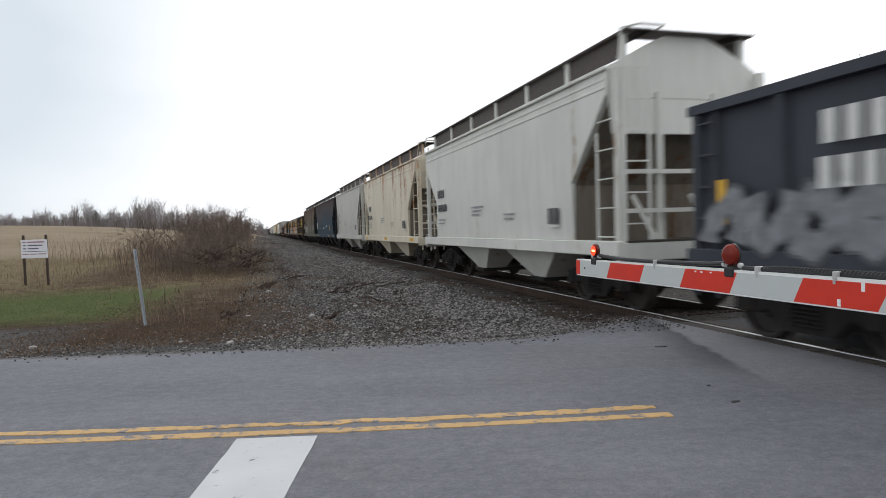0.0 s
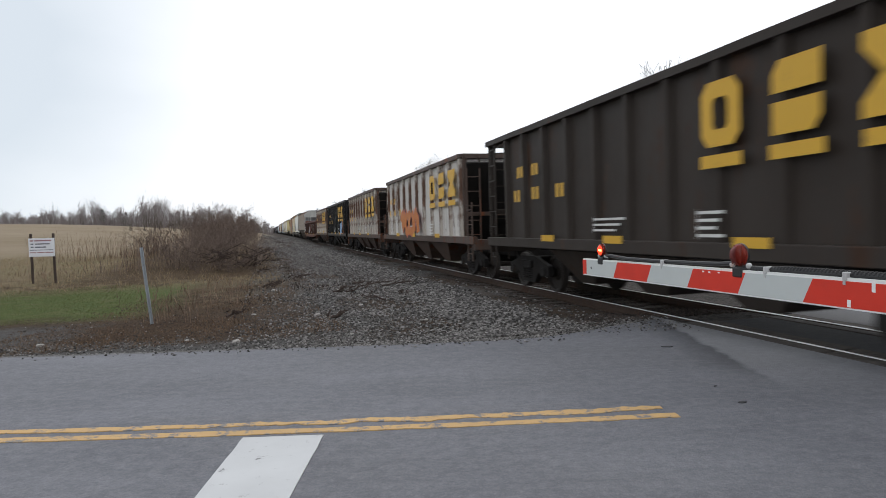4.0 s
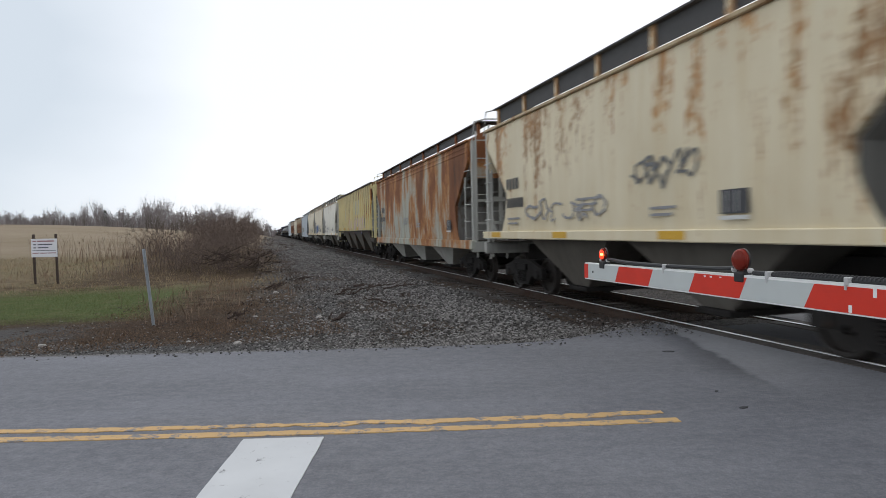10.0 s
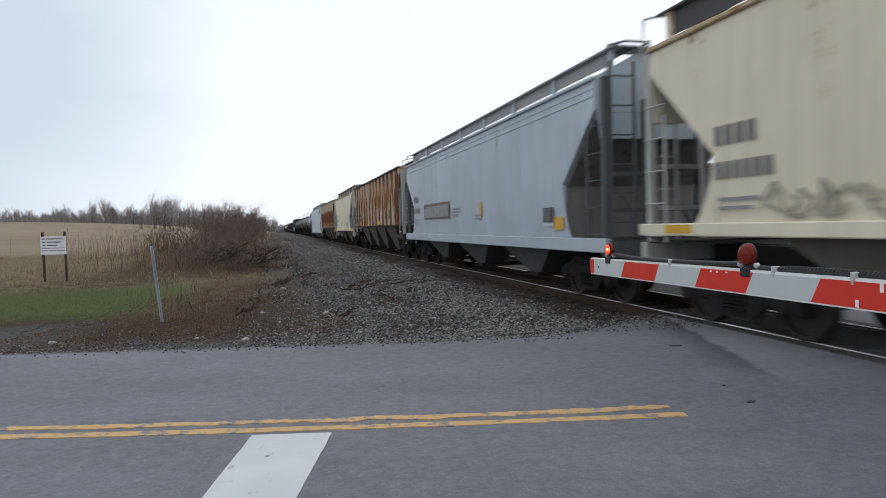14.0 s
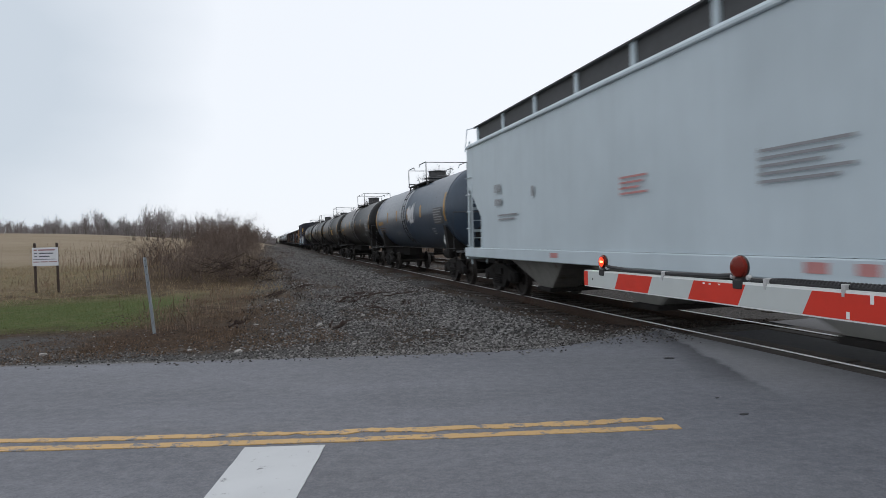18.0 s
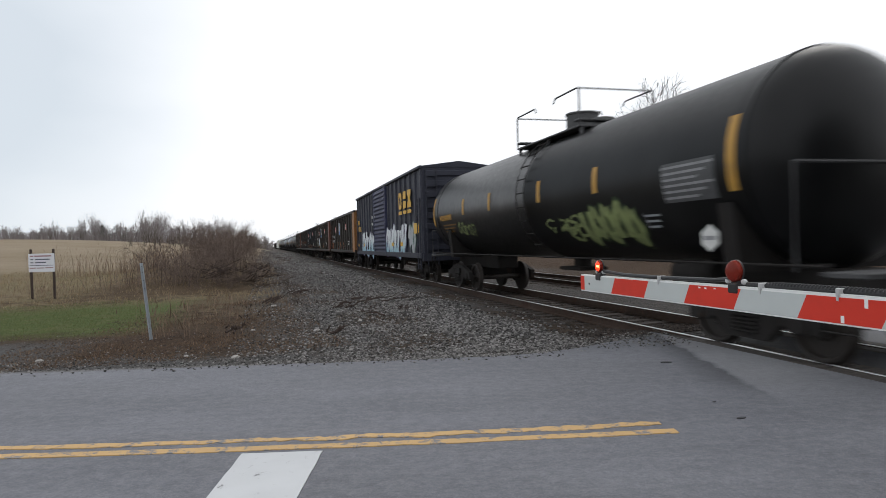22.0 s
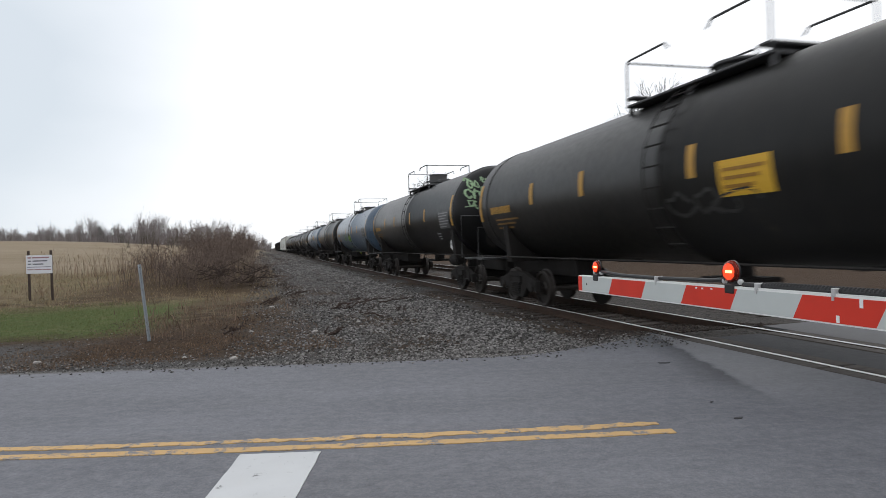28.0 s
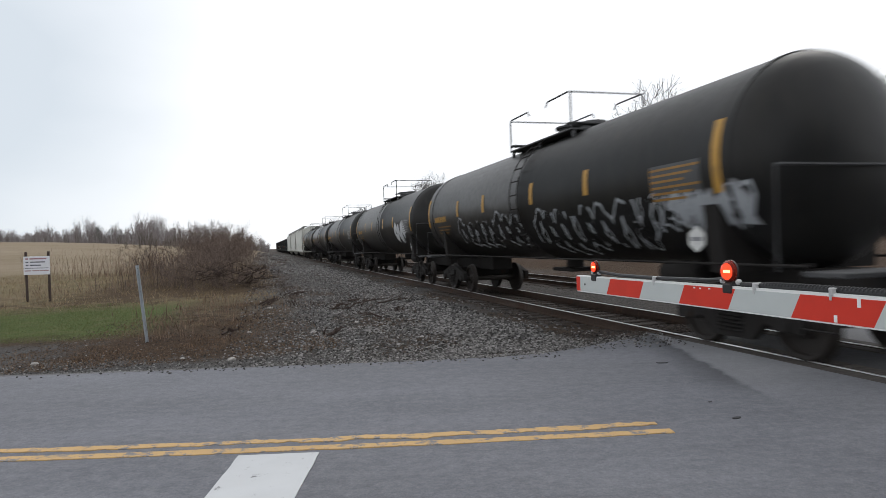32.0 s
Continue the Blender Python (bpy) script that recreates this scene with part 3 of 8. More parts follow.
def build_road():
    ss = np.concatenate([np.linspace(-90, -9, 30), np.linspace(-8.8, 5.65, 110)])
    rows = []
    for s in ss:
        w = far_edge(s)
        ds = [-4.2, -3.9, -2, 0, 1.8, 3.0, w - 0.05, w, w + 0.04]
        zs = [-0.08, -0.004, 0.0, 0.0, 0.0, 0.0, 0.0, -0.015, -0.08]
        row = []
        for d, z in zip(ds, zs):
            p = road_point(s, d)
            p.x = min(p.x, TRACK_X - GAUGE / 2 - 0.30)
            row.append((p.x, p.y, z + (0.004 * noise.noise(Vector((p.x * 0.8, p.y * 0.8, 1))) if abs(z) < 0.001 else 0)))
        rows.append(row)
    sh = Shape()
    sh.loft(rows, close=False, caps=False)
    ob = solid("road", sh, ASPHALT, "worn grey asphalt country road with patched, ragged edges", "road", kind="structure", smooth=40)
    # the far side of the crossing
    sh = Shape()
    rows = []
    for x in np.linspace(TRACK2_X + 1.35, 120, 40):
        y0 = ROAD_C.y - 0.2484 * (x - ROAD_C.x) + 1.4
        rows.append([(x, y0 - 3.6, -0.10), (x, y0 - 3.5, 0.0), (x, y0, 0.005), (x, y0 + 3.9, 0.0), (x, y0 + 4.0, -0.12)])
    sh.loft(rows, close=False, caps=False)
    solid("road", sh, ASPHALT_DIRTY_SHADED, "dirty asphalt road going on beyond the tracks, darkened for train shadow", "road", kind="structure", smooth=40)
    return ob


road = build_road()


def shoulder_point(s, q):
    """The gravel shoulder that slopes from the paving's far edge down to the ground: q runs from 0 at the edge to 1."""
    p = road_point(s, far_edge(s) - 0.07 + 0.75 * q)
    p.x = min(p.x, 5.95)
    return Vector((p.x, p.y, -0.014 * (1 - q) + q * (bank(p.x, p.y) - 0.03)))


def build_shoulder():
    rows = [[tuple(shoulder_point(s, q)) for q in (0.0, 0.25, 0.5, 0.75, 1.0)] for s in np.linspace(-8.5, 5.9, 90)]
    sh = Shape()
    sh.loft(rows, close=False, caps=False)
    solid("road_shoulder", sh, GRIT, "thin grey gravel shoulder along the paving", "road shoulder", kind="structure", smooth=60)


build_shoulder()
rng = np.random.default_rng(5)


def build_markings():
    # the double yellow line stops short of the crossing; its far stripe is ragged
    for name, d0, d1, ragged, lab in (("centre_line", -0.155, -0.050, 0.006, "yellow painted centre line on the asphalt"),
                                      ("centre_line", 0.055, 0.150, 0.020, "ragged yellow centre line, overlapping tar")):
        sh = Shape()
        rows = []
        s1 = 2.69 if d0 < 0 else 2.63
        for s in np.arange(-60, s1 + 0.001, 0.05):
            e0 = ragged * (noise.noise(Vector((s * 2.2, d0 * 9, 0))) + 0.8 * noise.noise(Vector((s * 11, d0 * 9, 2)))) * (2.2 if s > -1.2 else 1)
            e1 = ragged * (noise.noise(Vector((s * 2.6, d1 * 9, 4))) + 0.8 * noise.noise(Vector((s * 12, d1 * 9, 6)))) * (2.2 if s > -1.2 else 1)
            a, b = road_point(s, d0 + e0), road_point(s, d1 + e1)
            rows.append([(a.x, a.y, 0.0065), (b.x, b.y, 0.0065), (b.x, b.y, -0.004), (a.x, a.y, -0.004)])
        sh.loft(rows)
        solid(name, sh, YELLOW_LINE, lab, "road marking", "centre lines", "structure")
    # the white stop bar across the near lane
    sh = Shape()
    rows = []
    for k in range(40):
        d = -0.22 - 3.3 * k / 39
        e = 0.012 * noise.noise(Vector((d * 5, 1, 0)))
        skew = 0.02 * (d + 0.22)
        a, b = road_point(-0.72 + e + skew * -1.0, d), road_point(-0.115 + e + skew, d)
        rows.append([(a.x, a.y, 0.0065), (b.x, b.y, 0.0065), (b.x, b.y, -0.004), (a.x, a.y, -0.004)])
    sh.loft(rows)
    solid("stop_bar", sh, WHITE_LINE, "broad white painted stop bar, worn at its edges", "road marking", kind="structure")


build_markings()


def build_tar_spots():
    """Small dark spots of tar and oil on the paving."""
    tar = plain("road_tar", (0.035, 0.035, 0.038), 0.8, 0, 0.3, 30)
    for x, y, r, turn in ((3.80, 4.45, 0.030, 10), (4.67, 6.73, 0.045, -15), (3.95, 4.97, 0.015, 20)):
        ring = [(r * (1 + 0.35 * noise.noise(Vector((math.cos(a) * 2 + x, math.sin(a) * 2 + y, 0)))) * math.cos(a) * 1.5, r * math.sin(a) * 0.75) for a in [2 * math.pi * k / 14 for k in range(14)]]
        solid("tar_spot", Shape().prism(ring, -0.004, 0.0062, "z"), tar, "small dark tar spot on the asphalt", "road stain", "tar spots", "structure", m=pose(x, y, 0, 0, 0, turn))


build_tar_spots()


# ---- the two tracks ----
def rail_profile(x, top=0.0):
    return [(x - 0.07, top - 0.17), (x + 0.07, top - 0.17), (x + 0.07, top - 0.155), (x + 0.012, top - 0.135), (x + 0.010, top - 0.045), (x + 0.036, top - 0.035),
            (x + 0.036, top - 0.008), (x - 0.036, top - 0.008), (x - 0.036, top - 0.035), (x - 0.010, top - 0.045), (x - 0.012, top - 0.135), (x - 0.07, top - 0.155)]


def build_track(cx, label):
    tr = thing("railway_track", label, "railway track", "railway tracks", "structure", pose(cx, 0, 0))
    for sx in (-1, 1):
        r = part("rail", Shape().prism(rail_profile(sx * GAUGE / 2), -900, 1500, "y"), RAIL, tr, "rusty steel rail")
        part("railhead", Shape().prism([(sx * GAUGE / 2 + a, b) for a, b in ((-0.016, -0.0078), (0.024, -0.0078), (0.022, 0.0), (-0.014, 0.0))], -900, 1500, "y"), RAIL_TOP, r, "bright polished running surface")
    tie = Shape().box(-1.3, 1.3, -0.115, 0.115, -0.33, -0.172, 0.012)
    me = tie.mesh("tie", TIE)
    y, k = 8.9, 0
    while y < 62:
        ob = new("tie", me)
        ob.parent = tr
        ob.matrix_basis = pose(rng.uniform(-0.05, 0.05), y, rng.uniform(-0.012, 0.0), 0, 0, rng.uniform(-1.2, 1.2))
        y += 0.53
    far = Shape()
    for y in list(np.arange(62, 320, 0.53)) + list(np.arange(-60, 0.8, 0.53)):
        far.box(-1.3, 1.3, y - 0.115, y + 0.115, -0.33, -0.175)
    rest = part("ties", far, TIE, tr, "far run of dark wooden ties")
    rest["kind"] = "stuff"
    return tr


track = build_track(TRACK_X, "near railway track with rusty rails on dark timber ties")
track2 = build_track(TRACK2_X, "second railway track beyond the first, rusty rails")


def build_crossing():
    """Timber and asphalt between the rails where the road crosses."""
    for cx in (TRACK_X, TRACK2_X):
        pan = thing("crossing_panel", "grey timber crossing panel laid along the rails", "crossing panel", "crossing panels", "structure", pose(cx, 0, 0))
        for x0, x1 in ((-1.02, -0.80), (-0.66, -0.44), (0.44, 0.66), (0.80, 1.02)):
            for y0 in (0.9, 3.35, 5.8):
                part("plank", Shape().box(x0, x1, y0, y0 + 2.42, -0.16, -0.004, 0.014), PLANK, pan)
        part("infill", Shape().box(-0.435, 0.435, 0.9, 8.2, -0.2, -0.012, 0.02), ASPHALT_SHADED, pan, "asphalt between the planks, darkened for train shadow")
    part_x0, part_x1 = TRACK_X + 1.03, TRACK2_X - 1.03
    sh = Shape()
    rows = []
    for y in np.linspace(0.5, 8.8, 24):
        e = 0.06 * noise.noise(Vector((y, 0, 3)))
        rows.append([(part_x0, y + e, -0.2), (part_x0, y + e, -0.006), ((part_x0 + part_x1) / 2, y + e, 0.0), (part_x1, y + e, -0.006), (part_x1, y + e, -0.2)])
    sh.loft(rows)
    solid("road", sh, ASPHALT_DIRTY_SHADED, "asphalt strip between the two tracks", "road", kind="structure", smooth=40)


build_crossing()

# ---- ballast ----
ICO = [(-0.53, 0, 0.85), (0.53, 0, 0.85), (-0.53, 0, -0.85), (0.53, 0, -0.85), (0, 0.85, 0.53), (0, 0.85, -0.53), (0, -0.85, 0.53), (0, -0.85, -0.53), (0.85, 0.53, 0), (-0.85, 0.53, 0), (0.85, -0.53, 0), (-0.85, -0.53, 0)]
ICO_F = [(0, 4, 1), (0, 9, 4), (9, 5, 4), (4, 5, 8), (4, 8, 1), (8, 10, 1), (8, 3, 10), (5, 3, 8), (5, 2, 3), (2, 7, 3), (7, 10, 3), (7, 6, 10), (7, 11, 6), (11, 0, 6), (0, 1, 6), (6, 1, 10), (9, 0, 11), (9, 11, 2), (9, 2, 5), (7, 2, 11)]


def stones(name, pts, sizes, mat, label, flat=0.65):
    """Crushed stone: many small angular lumps in one mesh."""
    base = np.array(ICO)
    n = len(pts)
    v = np.repeat(base[None], n, 0) * rng.uniform(0.62, 1.3, (n, 12, 1)) * rng.uniform(0.6, 1.25, (n, 1, 3))
    v[:, :, 2] *= flat
    a = rng.uniform(0, 6.28, n)
    c, s = np.cos(a)[:, None], np.sin(a)[:, None]
    v = np.stack([v[:, :, 0] * c - v[:, :, 1] * s, v[:, :, 0] * s + v[:, :, 1] * c, v[:, :, 2]], -1)
    v = v * np.asarray(sizes)[:, None, None] + np.asarray(pts)[:, None, :]
    f = (np.array(ICO_F)[None] + 12 * np.arange(n)[:, None, None]).reshape(-1, 3)
    me = cloud_mesh(name, v, f.tolist(), mat)
    return tagged(new(name, me), label, "gravel", kind="stuff")


def ballast_z(x):
    """The top of the ballast across the two tracks."""
    d = max(0.0, 5.55 - x) if x < 9 else max(0.0, x - 12.9)
    return -0.20 - 0.30 * min(1.0, d / 1.4)


def bed_z(x, y):
    """The ballast bed's surface: it rises to the road beside the rails and stays below the soil further out."""
    z = max(ballast_z(x), bank(x, y) - 0.03)
    lift = (1 - min(1.0, max(0.0, (y - 8.8) / 2.0))) * 0.85 * min(1.0, max(0.0, (x - 4.7) / 0.6))
    return z * (1 - lift)


def off_road(x, y):
    """How far a spot lies beyond the paving's far edge."""
    s = (x - ROAD_C.x) * ROAD_DIR.x + (y - ROAD_C.y) * ROAD_DIR.y
    d = (x - ROAD_C.x) * ROAD_N.x + (y - ROAD_C.y) * ROAD_N.y
    return d - far_edge(s) - 0.0065 * s * s


def build_ballast():
    # the bed itself
    rows = []
    ys = [7.4, 8.0, 8.5] + list(np.linspace(8.85, 60, 100)) + list(np.geomspace(62, 1500, 40))
    xs = [3.4, 4.1, 4.6, 5.1, 5.55, 6.2, 7, 7.8, 9.2, 10.5, 11.4, 12.2, 12.9, 14.4]
    for y in ys:
        rows.append([(x, y, bed_z(x, y) + 0.015 * noise.noise(Vector((x * 2, y * 2, 0))) - (0.2 if x in (3.4, 14.4) else 0)) for x in xs])
    sh = Shape()
    sh.loft(rows, close=False, caps=False)
    m, n, l, b = nodes_of("ballast_bed")
    geo = n.new("ShaderNodeNewGeometry")
    vor = n.new("ShaderNodeTexVoronoi")
    vor.inputs["Scale"].default_value = 16
    l.new(geo.outputs["Position"], vor.inputs["Vector"])
    sep = n.new("ShaderNodeSeparateXYZ")
    l.new(geo.outputs["Position"], sep.inputs[0])
    oily = ramp(n, l, calc(n, l, "DIVIDE", calc(n, l, "SUBTRACT", calc(n, l, "ADD", sep.outputs[0], noise_node(n, l, geo.outputs["Position"], 1.5, 4)), 5.0), 0.8), 0.0, 1.0)
    grey = mix(n, l, ramp(n, l, vor.outputs["Color"], 0.2, 0.9), (0.018, 0.017, 0.016), (0.15, 0.145, 0.14))
    dark = mix(n, l, ramp(n, l, vor.outputs["Color"], 0.2, 0.9), (0.016, 0.013, 0.011), (0.06, 0.05, 0.042))
    l.new(mix(n, l, oily, grey, dark), b.inputs["Base Color"])
    b.inputs["Roughness"].default_value = 0.95
    bump(n, l, b, vor.outputs["Distance"], 1.0, 0.05)
    solid("ballast", sh, m, "grey crushed stone ballast under the tracks", "ballast", kind="structure", smooth=60)
    # loose stones, densest on the shoulder nearest the road
    n1 = 90000
    x = rng.uniform(-0.6, 5.9, n1)
    y = 8.6 + 50 * rng.uniform(0, 1, n1) ** 2.3
    keep = rng.uniform(0, 1, n1) < np.clip(0.16 + x / 3.6, 0.12, 1.0) * np.clip((5.2 - x) / 0.6, 0.05, 1.0)
    keep &= rng.uniform(0, 1, n1) < np.clip(np.array([0.95 + 1.5 * noise.noise(Vector((a * 0.8, c * 0.35, 4))) for a, c in zip(x, y)]) + np.clip(x - 3.2, 0, 2) * 0.35, 0.12, 1.0)
    keep &= np.array([off_road(a, c) > 0.05 for a, c in zip(x, y)])
    x, y = x[keep], y[keep]
    z = [max(bank(a, c), bed_z(a, c) if a > 3.4 else -9) + 0.008 for a, c in zip(x, y)]
    stones("gravel", np.stack([x, y, z], -1), rng.uniform(0.010, 0.032, len(x)) * (1 + (y - 9) / 45) * np.where(x > 3.0, 1.2, 0.85), BALLAST, "loose grey crushed stone spread beside the track")
    n2 = 15000
    x, y = rng.uniform(4.7, 8.6, n2), 8.95 + 24 * rng.uniform(0, 1, n2) ** 1.5
    keep = np.array([a > 6.0 or off_road(a, c) > 0.05 for a, c in zip(x, y)])
    x, y = x[keep], y[keep]
    n2 = len(x)
    z = np.array([bed_z(a, c) + 0.010 for a, c in zip(x, y)])
    stones("oily_gravel", np.stack([x, y, z], -1), rng.uniform(0.014, 0.034, n2), BALLAST_DARK, "dark oily stone between the ties")
    # grit thrown along the road's edge and over the verge
    n3 = 5200
    s = rng.uniform(-9, 4.5, n3)
    dd = 3.36 + 0.15 * rng.standard_normal(n3) + np.abs(rng.standard_normal(n3)) * 0.9
    pts = []
    for a, c in zip(s, dd):
        p = road_point(a, c + (0.4 if a > 2.5 else 0) - (0.0065 * a * a if a < 0.5 else 0))
        pts.append((p.x, p.y, max(bank(p.x, p.y), 0.004 if c < far_edge(a) else -9) + 0.006))
    stones("grit", np.array(pts), rng.uniform(0.006, 0.021, n3), BALLAST, "grey grit scattered along the road edge")
    # crumbled soil, dead leaves and small stones in the dirt between the post and the gravel
    n6 = 5200
    pts = [tuple(shoulder_point(a, c) + Vector((0, 0, 0.006))) for a, c in zip(0.5 + 5.2 * rng.uniform(0, 1, n6), rng.uniform(0.12, 1, n6))]
    stones("shoulder_gravel", np.array(pts), rng.uniform(0.008, 0.028, n6), BALLAST, "loose grey stone on the shoulder by the crossing")
    n7 = 9000
    x, y = rng.uniform(-0.8, 5.4, n7), 40 + 100 * rng.uniform(0, 1, n7) ** 1.6
    stones("far_gravel", np.stack([x, y, [max(bank(a, c), ballast_z(a) if a > 3.4 else -9) for a, c in zip(x, y)]], -1), rng.uniform(0.03, 0.09, n7), BALLAST, "rough crushed stone and clods further up the line")
    n4 = 6500
    x, y = rng.uniform(-5.5, 1.6, n4), 9.9 + 9 * rng.uniform(0, 1, n4) ** 1.6
    keep = (x > -5.2 + 0.25 * (y - 10)) & (x < 1.4 - 0.12 * (y - 10))
    x, y = x[keep], y[keep]
    stones("leaf_litter", np.stack([x, y, [bank(a, c) + 0.004 for a, c in zip(x, y)]], -1), rng.uniform(0.006, 0.026, len(x)), LITTER, "dark crumbled soil and dead leaves on the verge", 0.4)
    n5 = 420
    x, y = rng.uniform(-6.5, 1.6, n5), 9.9 + 5 * rng.uniform(0, 1, n5) ** 1.4
    stones("verge_stones", np.stack([x, y, [bank(a, c) + 0.004 for a, c in zip(x, y)]], -1), rng.uniform(0.006, 0.022, n5), BALLAST, "small grey stones strewn in the dirt")
    # a few larger pale stones lie about
    pale = stone_mat("pale_stone", (0.30, 0.28, 0.26), (0.50, 0.48, 0.45))
    spots = [(-0.48, 9.72, 0.10), (0.9, 12.5, 0.09), (-3.3, 10.7, 0.09), (-4.3, 10.9, 0.06), (0.15, 18.0, 0.12), (1.9, 13.6, 0.08), (1.2, 9.6, 0.05), (-0.3, 13.2, 0.07), (2.6, 10.6, 0.07), (-1.2, 10.2, 0.06)]
    for x, y, r in spots:
        r *= 0.62
        k = Shape()
        k.add([(p[0] * r * 1.3 * rng.uniform(0.8, 1.2), p[1] * r * rng.uniform(0.8, 1.2), p[2] * r * 0.6) for p in ICO], ICO_F)
        solid("stone", k, pale, "pale broken stone lying in the dirt", "stone", "pale stones", m=pose(x, y, bank(x, y) + r * 0.3, 0, 0, rng.uniform(0, 360)))


build_ballast()


# ---- bare trees, brush and weeds ----
def twig_tree(seed, height, spread=0.55, levels=5, stems=1, r0=None, fork=(3, 4), rise=0.25, fine=0.004, sides=4, lean_in=(0.2, 0.9), low=0.45):
    """A leafless tree: trunk and limbs in one shape, twigs in another."""
    g = np.random.default_rng(seed)
    trunk, crown = Shape(), Shape()
    r0 = r0 or height * 0.018

    def grow(p, d, length, r, level):
        n = 4 if level < 2 else 3
        pts = [Vector(p)]
        dd = Vector(d)
        for k in range(n):
            dd = (dd + Vector(g.normal(0, 0.13, 3).tolist()) + Vector((0, 0, rise * 0.22))).normalized()
            pts.append(pts[-1] + dd * length / n)
        r2 = max(fine, r * 0.62)
        (trunk if level < 2 else crown).tube(pts, r, sides if level < 2 else 3, r2)
        if level >= levels:
            return
        kids = int(g.integers(fork[0], fork[1] + 1)) + (1 if level == 0 else 0)
        for k in range(kids):
            q = g.uniform(low, 1.0)
            i = min(n - 1, int(q * n))
            at = pts[i].lerp(pts[i + 1], q * n - i)
            side = Vector(g.normal(0, 1, 3).tolist())
            side = (side - side.dot(dd) * dd).normalized()
            nd = (dd * g.uniform(0.5, 1.0) + side * g.uniform(0.5, 1.0) * spread * 1.5 + Vector((0, 0, rise))).normalized()
            grow(at, nd, length * g.uniform(0.58, 0.82), r2 * g.uniform(0.6, 0.85), level + 1)

    for s in range(stems):
        a = g.uniform(0, 6.28)
        lean = 0.06 if stems == 1 else g.uniform(*lean_in)
        base = Vector((math.cos(a), math.sin(a), 0)) * (0 if stems == 1 else g.uniform(0.05, 0.5))
        grow(base, Vector((math.cos(a) * lean, math.sin(a) * lean, 1)).normalized(), height * (0.34 if stems == 1 else g.uniform(0.3, 0.45)), r0 * (1 if stems == 1 else g.uniform(0.5, 1)), 0)
    tall = max(p[2] for p in (crown.v or trunk.v))
    for sh in (trunk, crown):
        sh.v = [(x * height / tall, y * height / tall, z * height / tall) for x, y, z in sh.v]
    return trunk, crown


def plant(name, label, category, group, variants, mats, places):
    """Builds each variant once and copies it to the places: x, y, turn, scale, variant."""
    first = {}
    for x, y, turn, size, k in places:
        m = pose(x, y, bank(x, y) - 0.05, 0, 0, turn) @ Matrix.Scale(size, 4)
        if k not in first:
            t = thing(name, label, category, group, m=m)
            tr, cr = twig_tree(**variants[k])
            part("trunk", tr, mats[0], t, smooth=60)
            part("crown", cr, mats[1], t, "bare twiggy crown")
            first[k] = t
        else:
            c = copy_thing(first[k], pose(x, y, bank(x, y) - 0.05, 0, 0, turn))
            c.scale = (size,) * 3


near_trees = [dict(seed=(14, 19)[k], height=12, levels=6, stems=1, fork=(3, 4), spread=0.68, rise=0.19, fine=0.009, r0=0.20, sides=6, low=0.50) for k in range(2)]
plant("tree", "bare winter tree standing beyond the tracks", "tree", "trees beyond the tracks", near_trees, (BARK, TWIG),
      [(23.7, 36.5, 20, 0.98, 0), (37.8, 31.9, 140, 0.97, 1), (26.3, 48, 220, 0.87, 1), (27.6, 55, 75, 0.84, 0), (29, 61, 10, 0.84, 1), (25.5, 66, 300, 0.70, 0), (41.0, 31.4, 250, 1.02, 0),
       (27, 80, 120, 0.8, 1), (26, 90, 200, 1.06, 0), (28, 104, 33, 1.0, 1), (25, 118, 80, 0.9, 0), (28, 132, 160, 0.95, 1), (25, 148, 260, 0.95, 0), (28, 166, 310, 1.0, 1), (25, 185, 60, 1.0, 0), (28, 210, 95, 1.0, 1),
       (25, 235, 20, 1.05, 0), (28, 262, 200, 1.05, 1), (26, 295, 140, 1.1, 0), (27, 330, 20, 1.1, 1)])
far_trees = [dict(seed=31 + k, height=8.2, levels=3, stems=6, fork=(3, 4), spread=0.34, rise=0.60, fine=0.010, r0=0.07, sides=4, lean_in=(0.03, 0.2), low=0.2) for k in range(3)]
g_far = np.random.default_rng(9)
spots = []
for k in range(150):
    x = -104 + 106 * k / 149 + g_far.uniform(-1.5, 1.5)
    y = 205 + g_far.uniform(-14, 26) - 0.2 * (x + 50)
    tall = 0.62 + 0.42 * math.exp(-((x + 38) / 16) ** 2) + 0.40 * math.exp(-((x + 17) / 8) ** 2)
    spots.append((x, y, g_far.uniform(0, 360), tall * g_far.uniform(0.6, 1.15) * (0.95 + 0.5 * noise.noise(Vector((x * 0.11, 3, 0)))), k % 3))
for k in range(20):
    x = -24 + 21 * k / 19 + g_far.uniform(-1.5, 1.5)
    spots.append((x, 140 + g_far.uniform(-18, 18), g_far.uniform(0, 360), g_far.uniform(0.55, 0.85), k % 3))
plant("tree", "bare leafless tree in the distant treeline", "tree", "treeline across the field", far_trees, (BARK, HAZY_TWIG), spots)
shrubs = [dict(seed=51 + k, height=2.5, levels=4, stems=8, fork=(2, 3), spread=0.85, rise=0.02, fine=0.0030, r0=0.022, sides=4, low=0.05) for k in range(4)]
g_sh = np.random.default_rng(4)
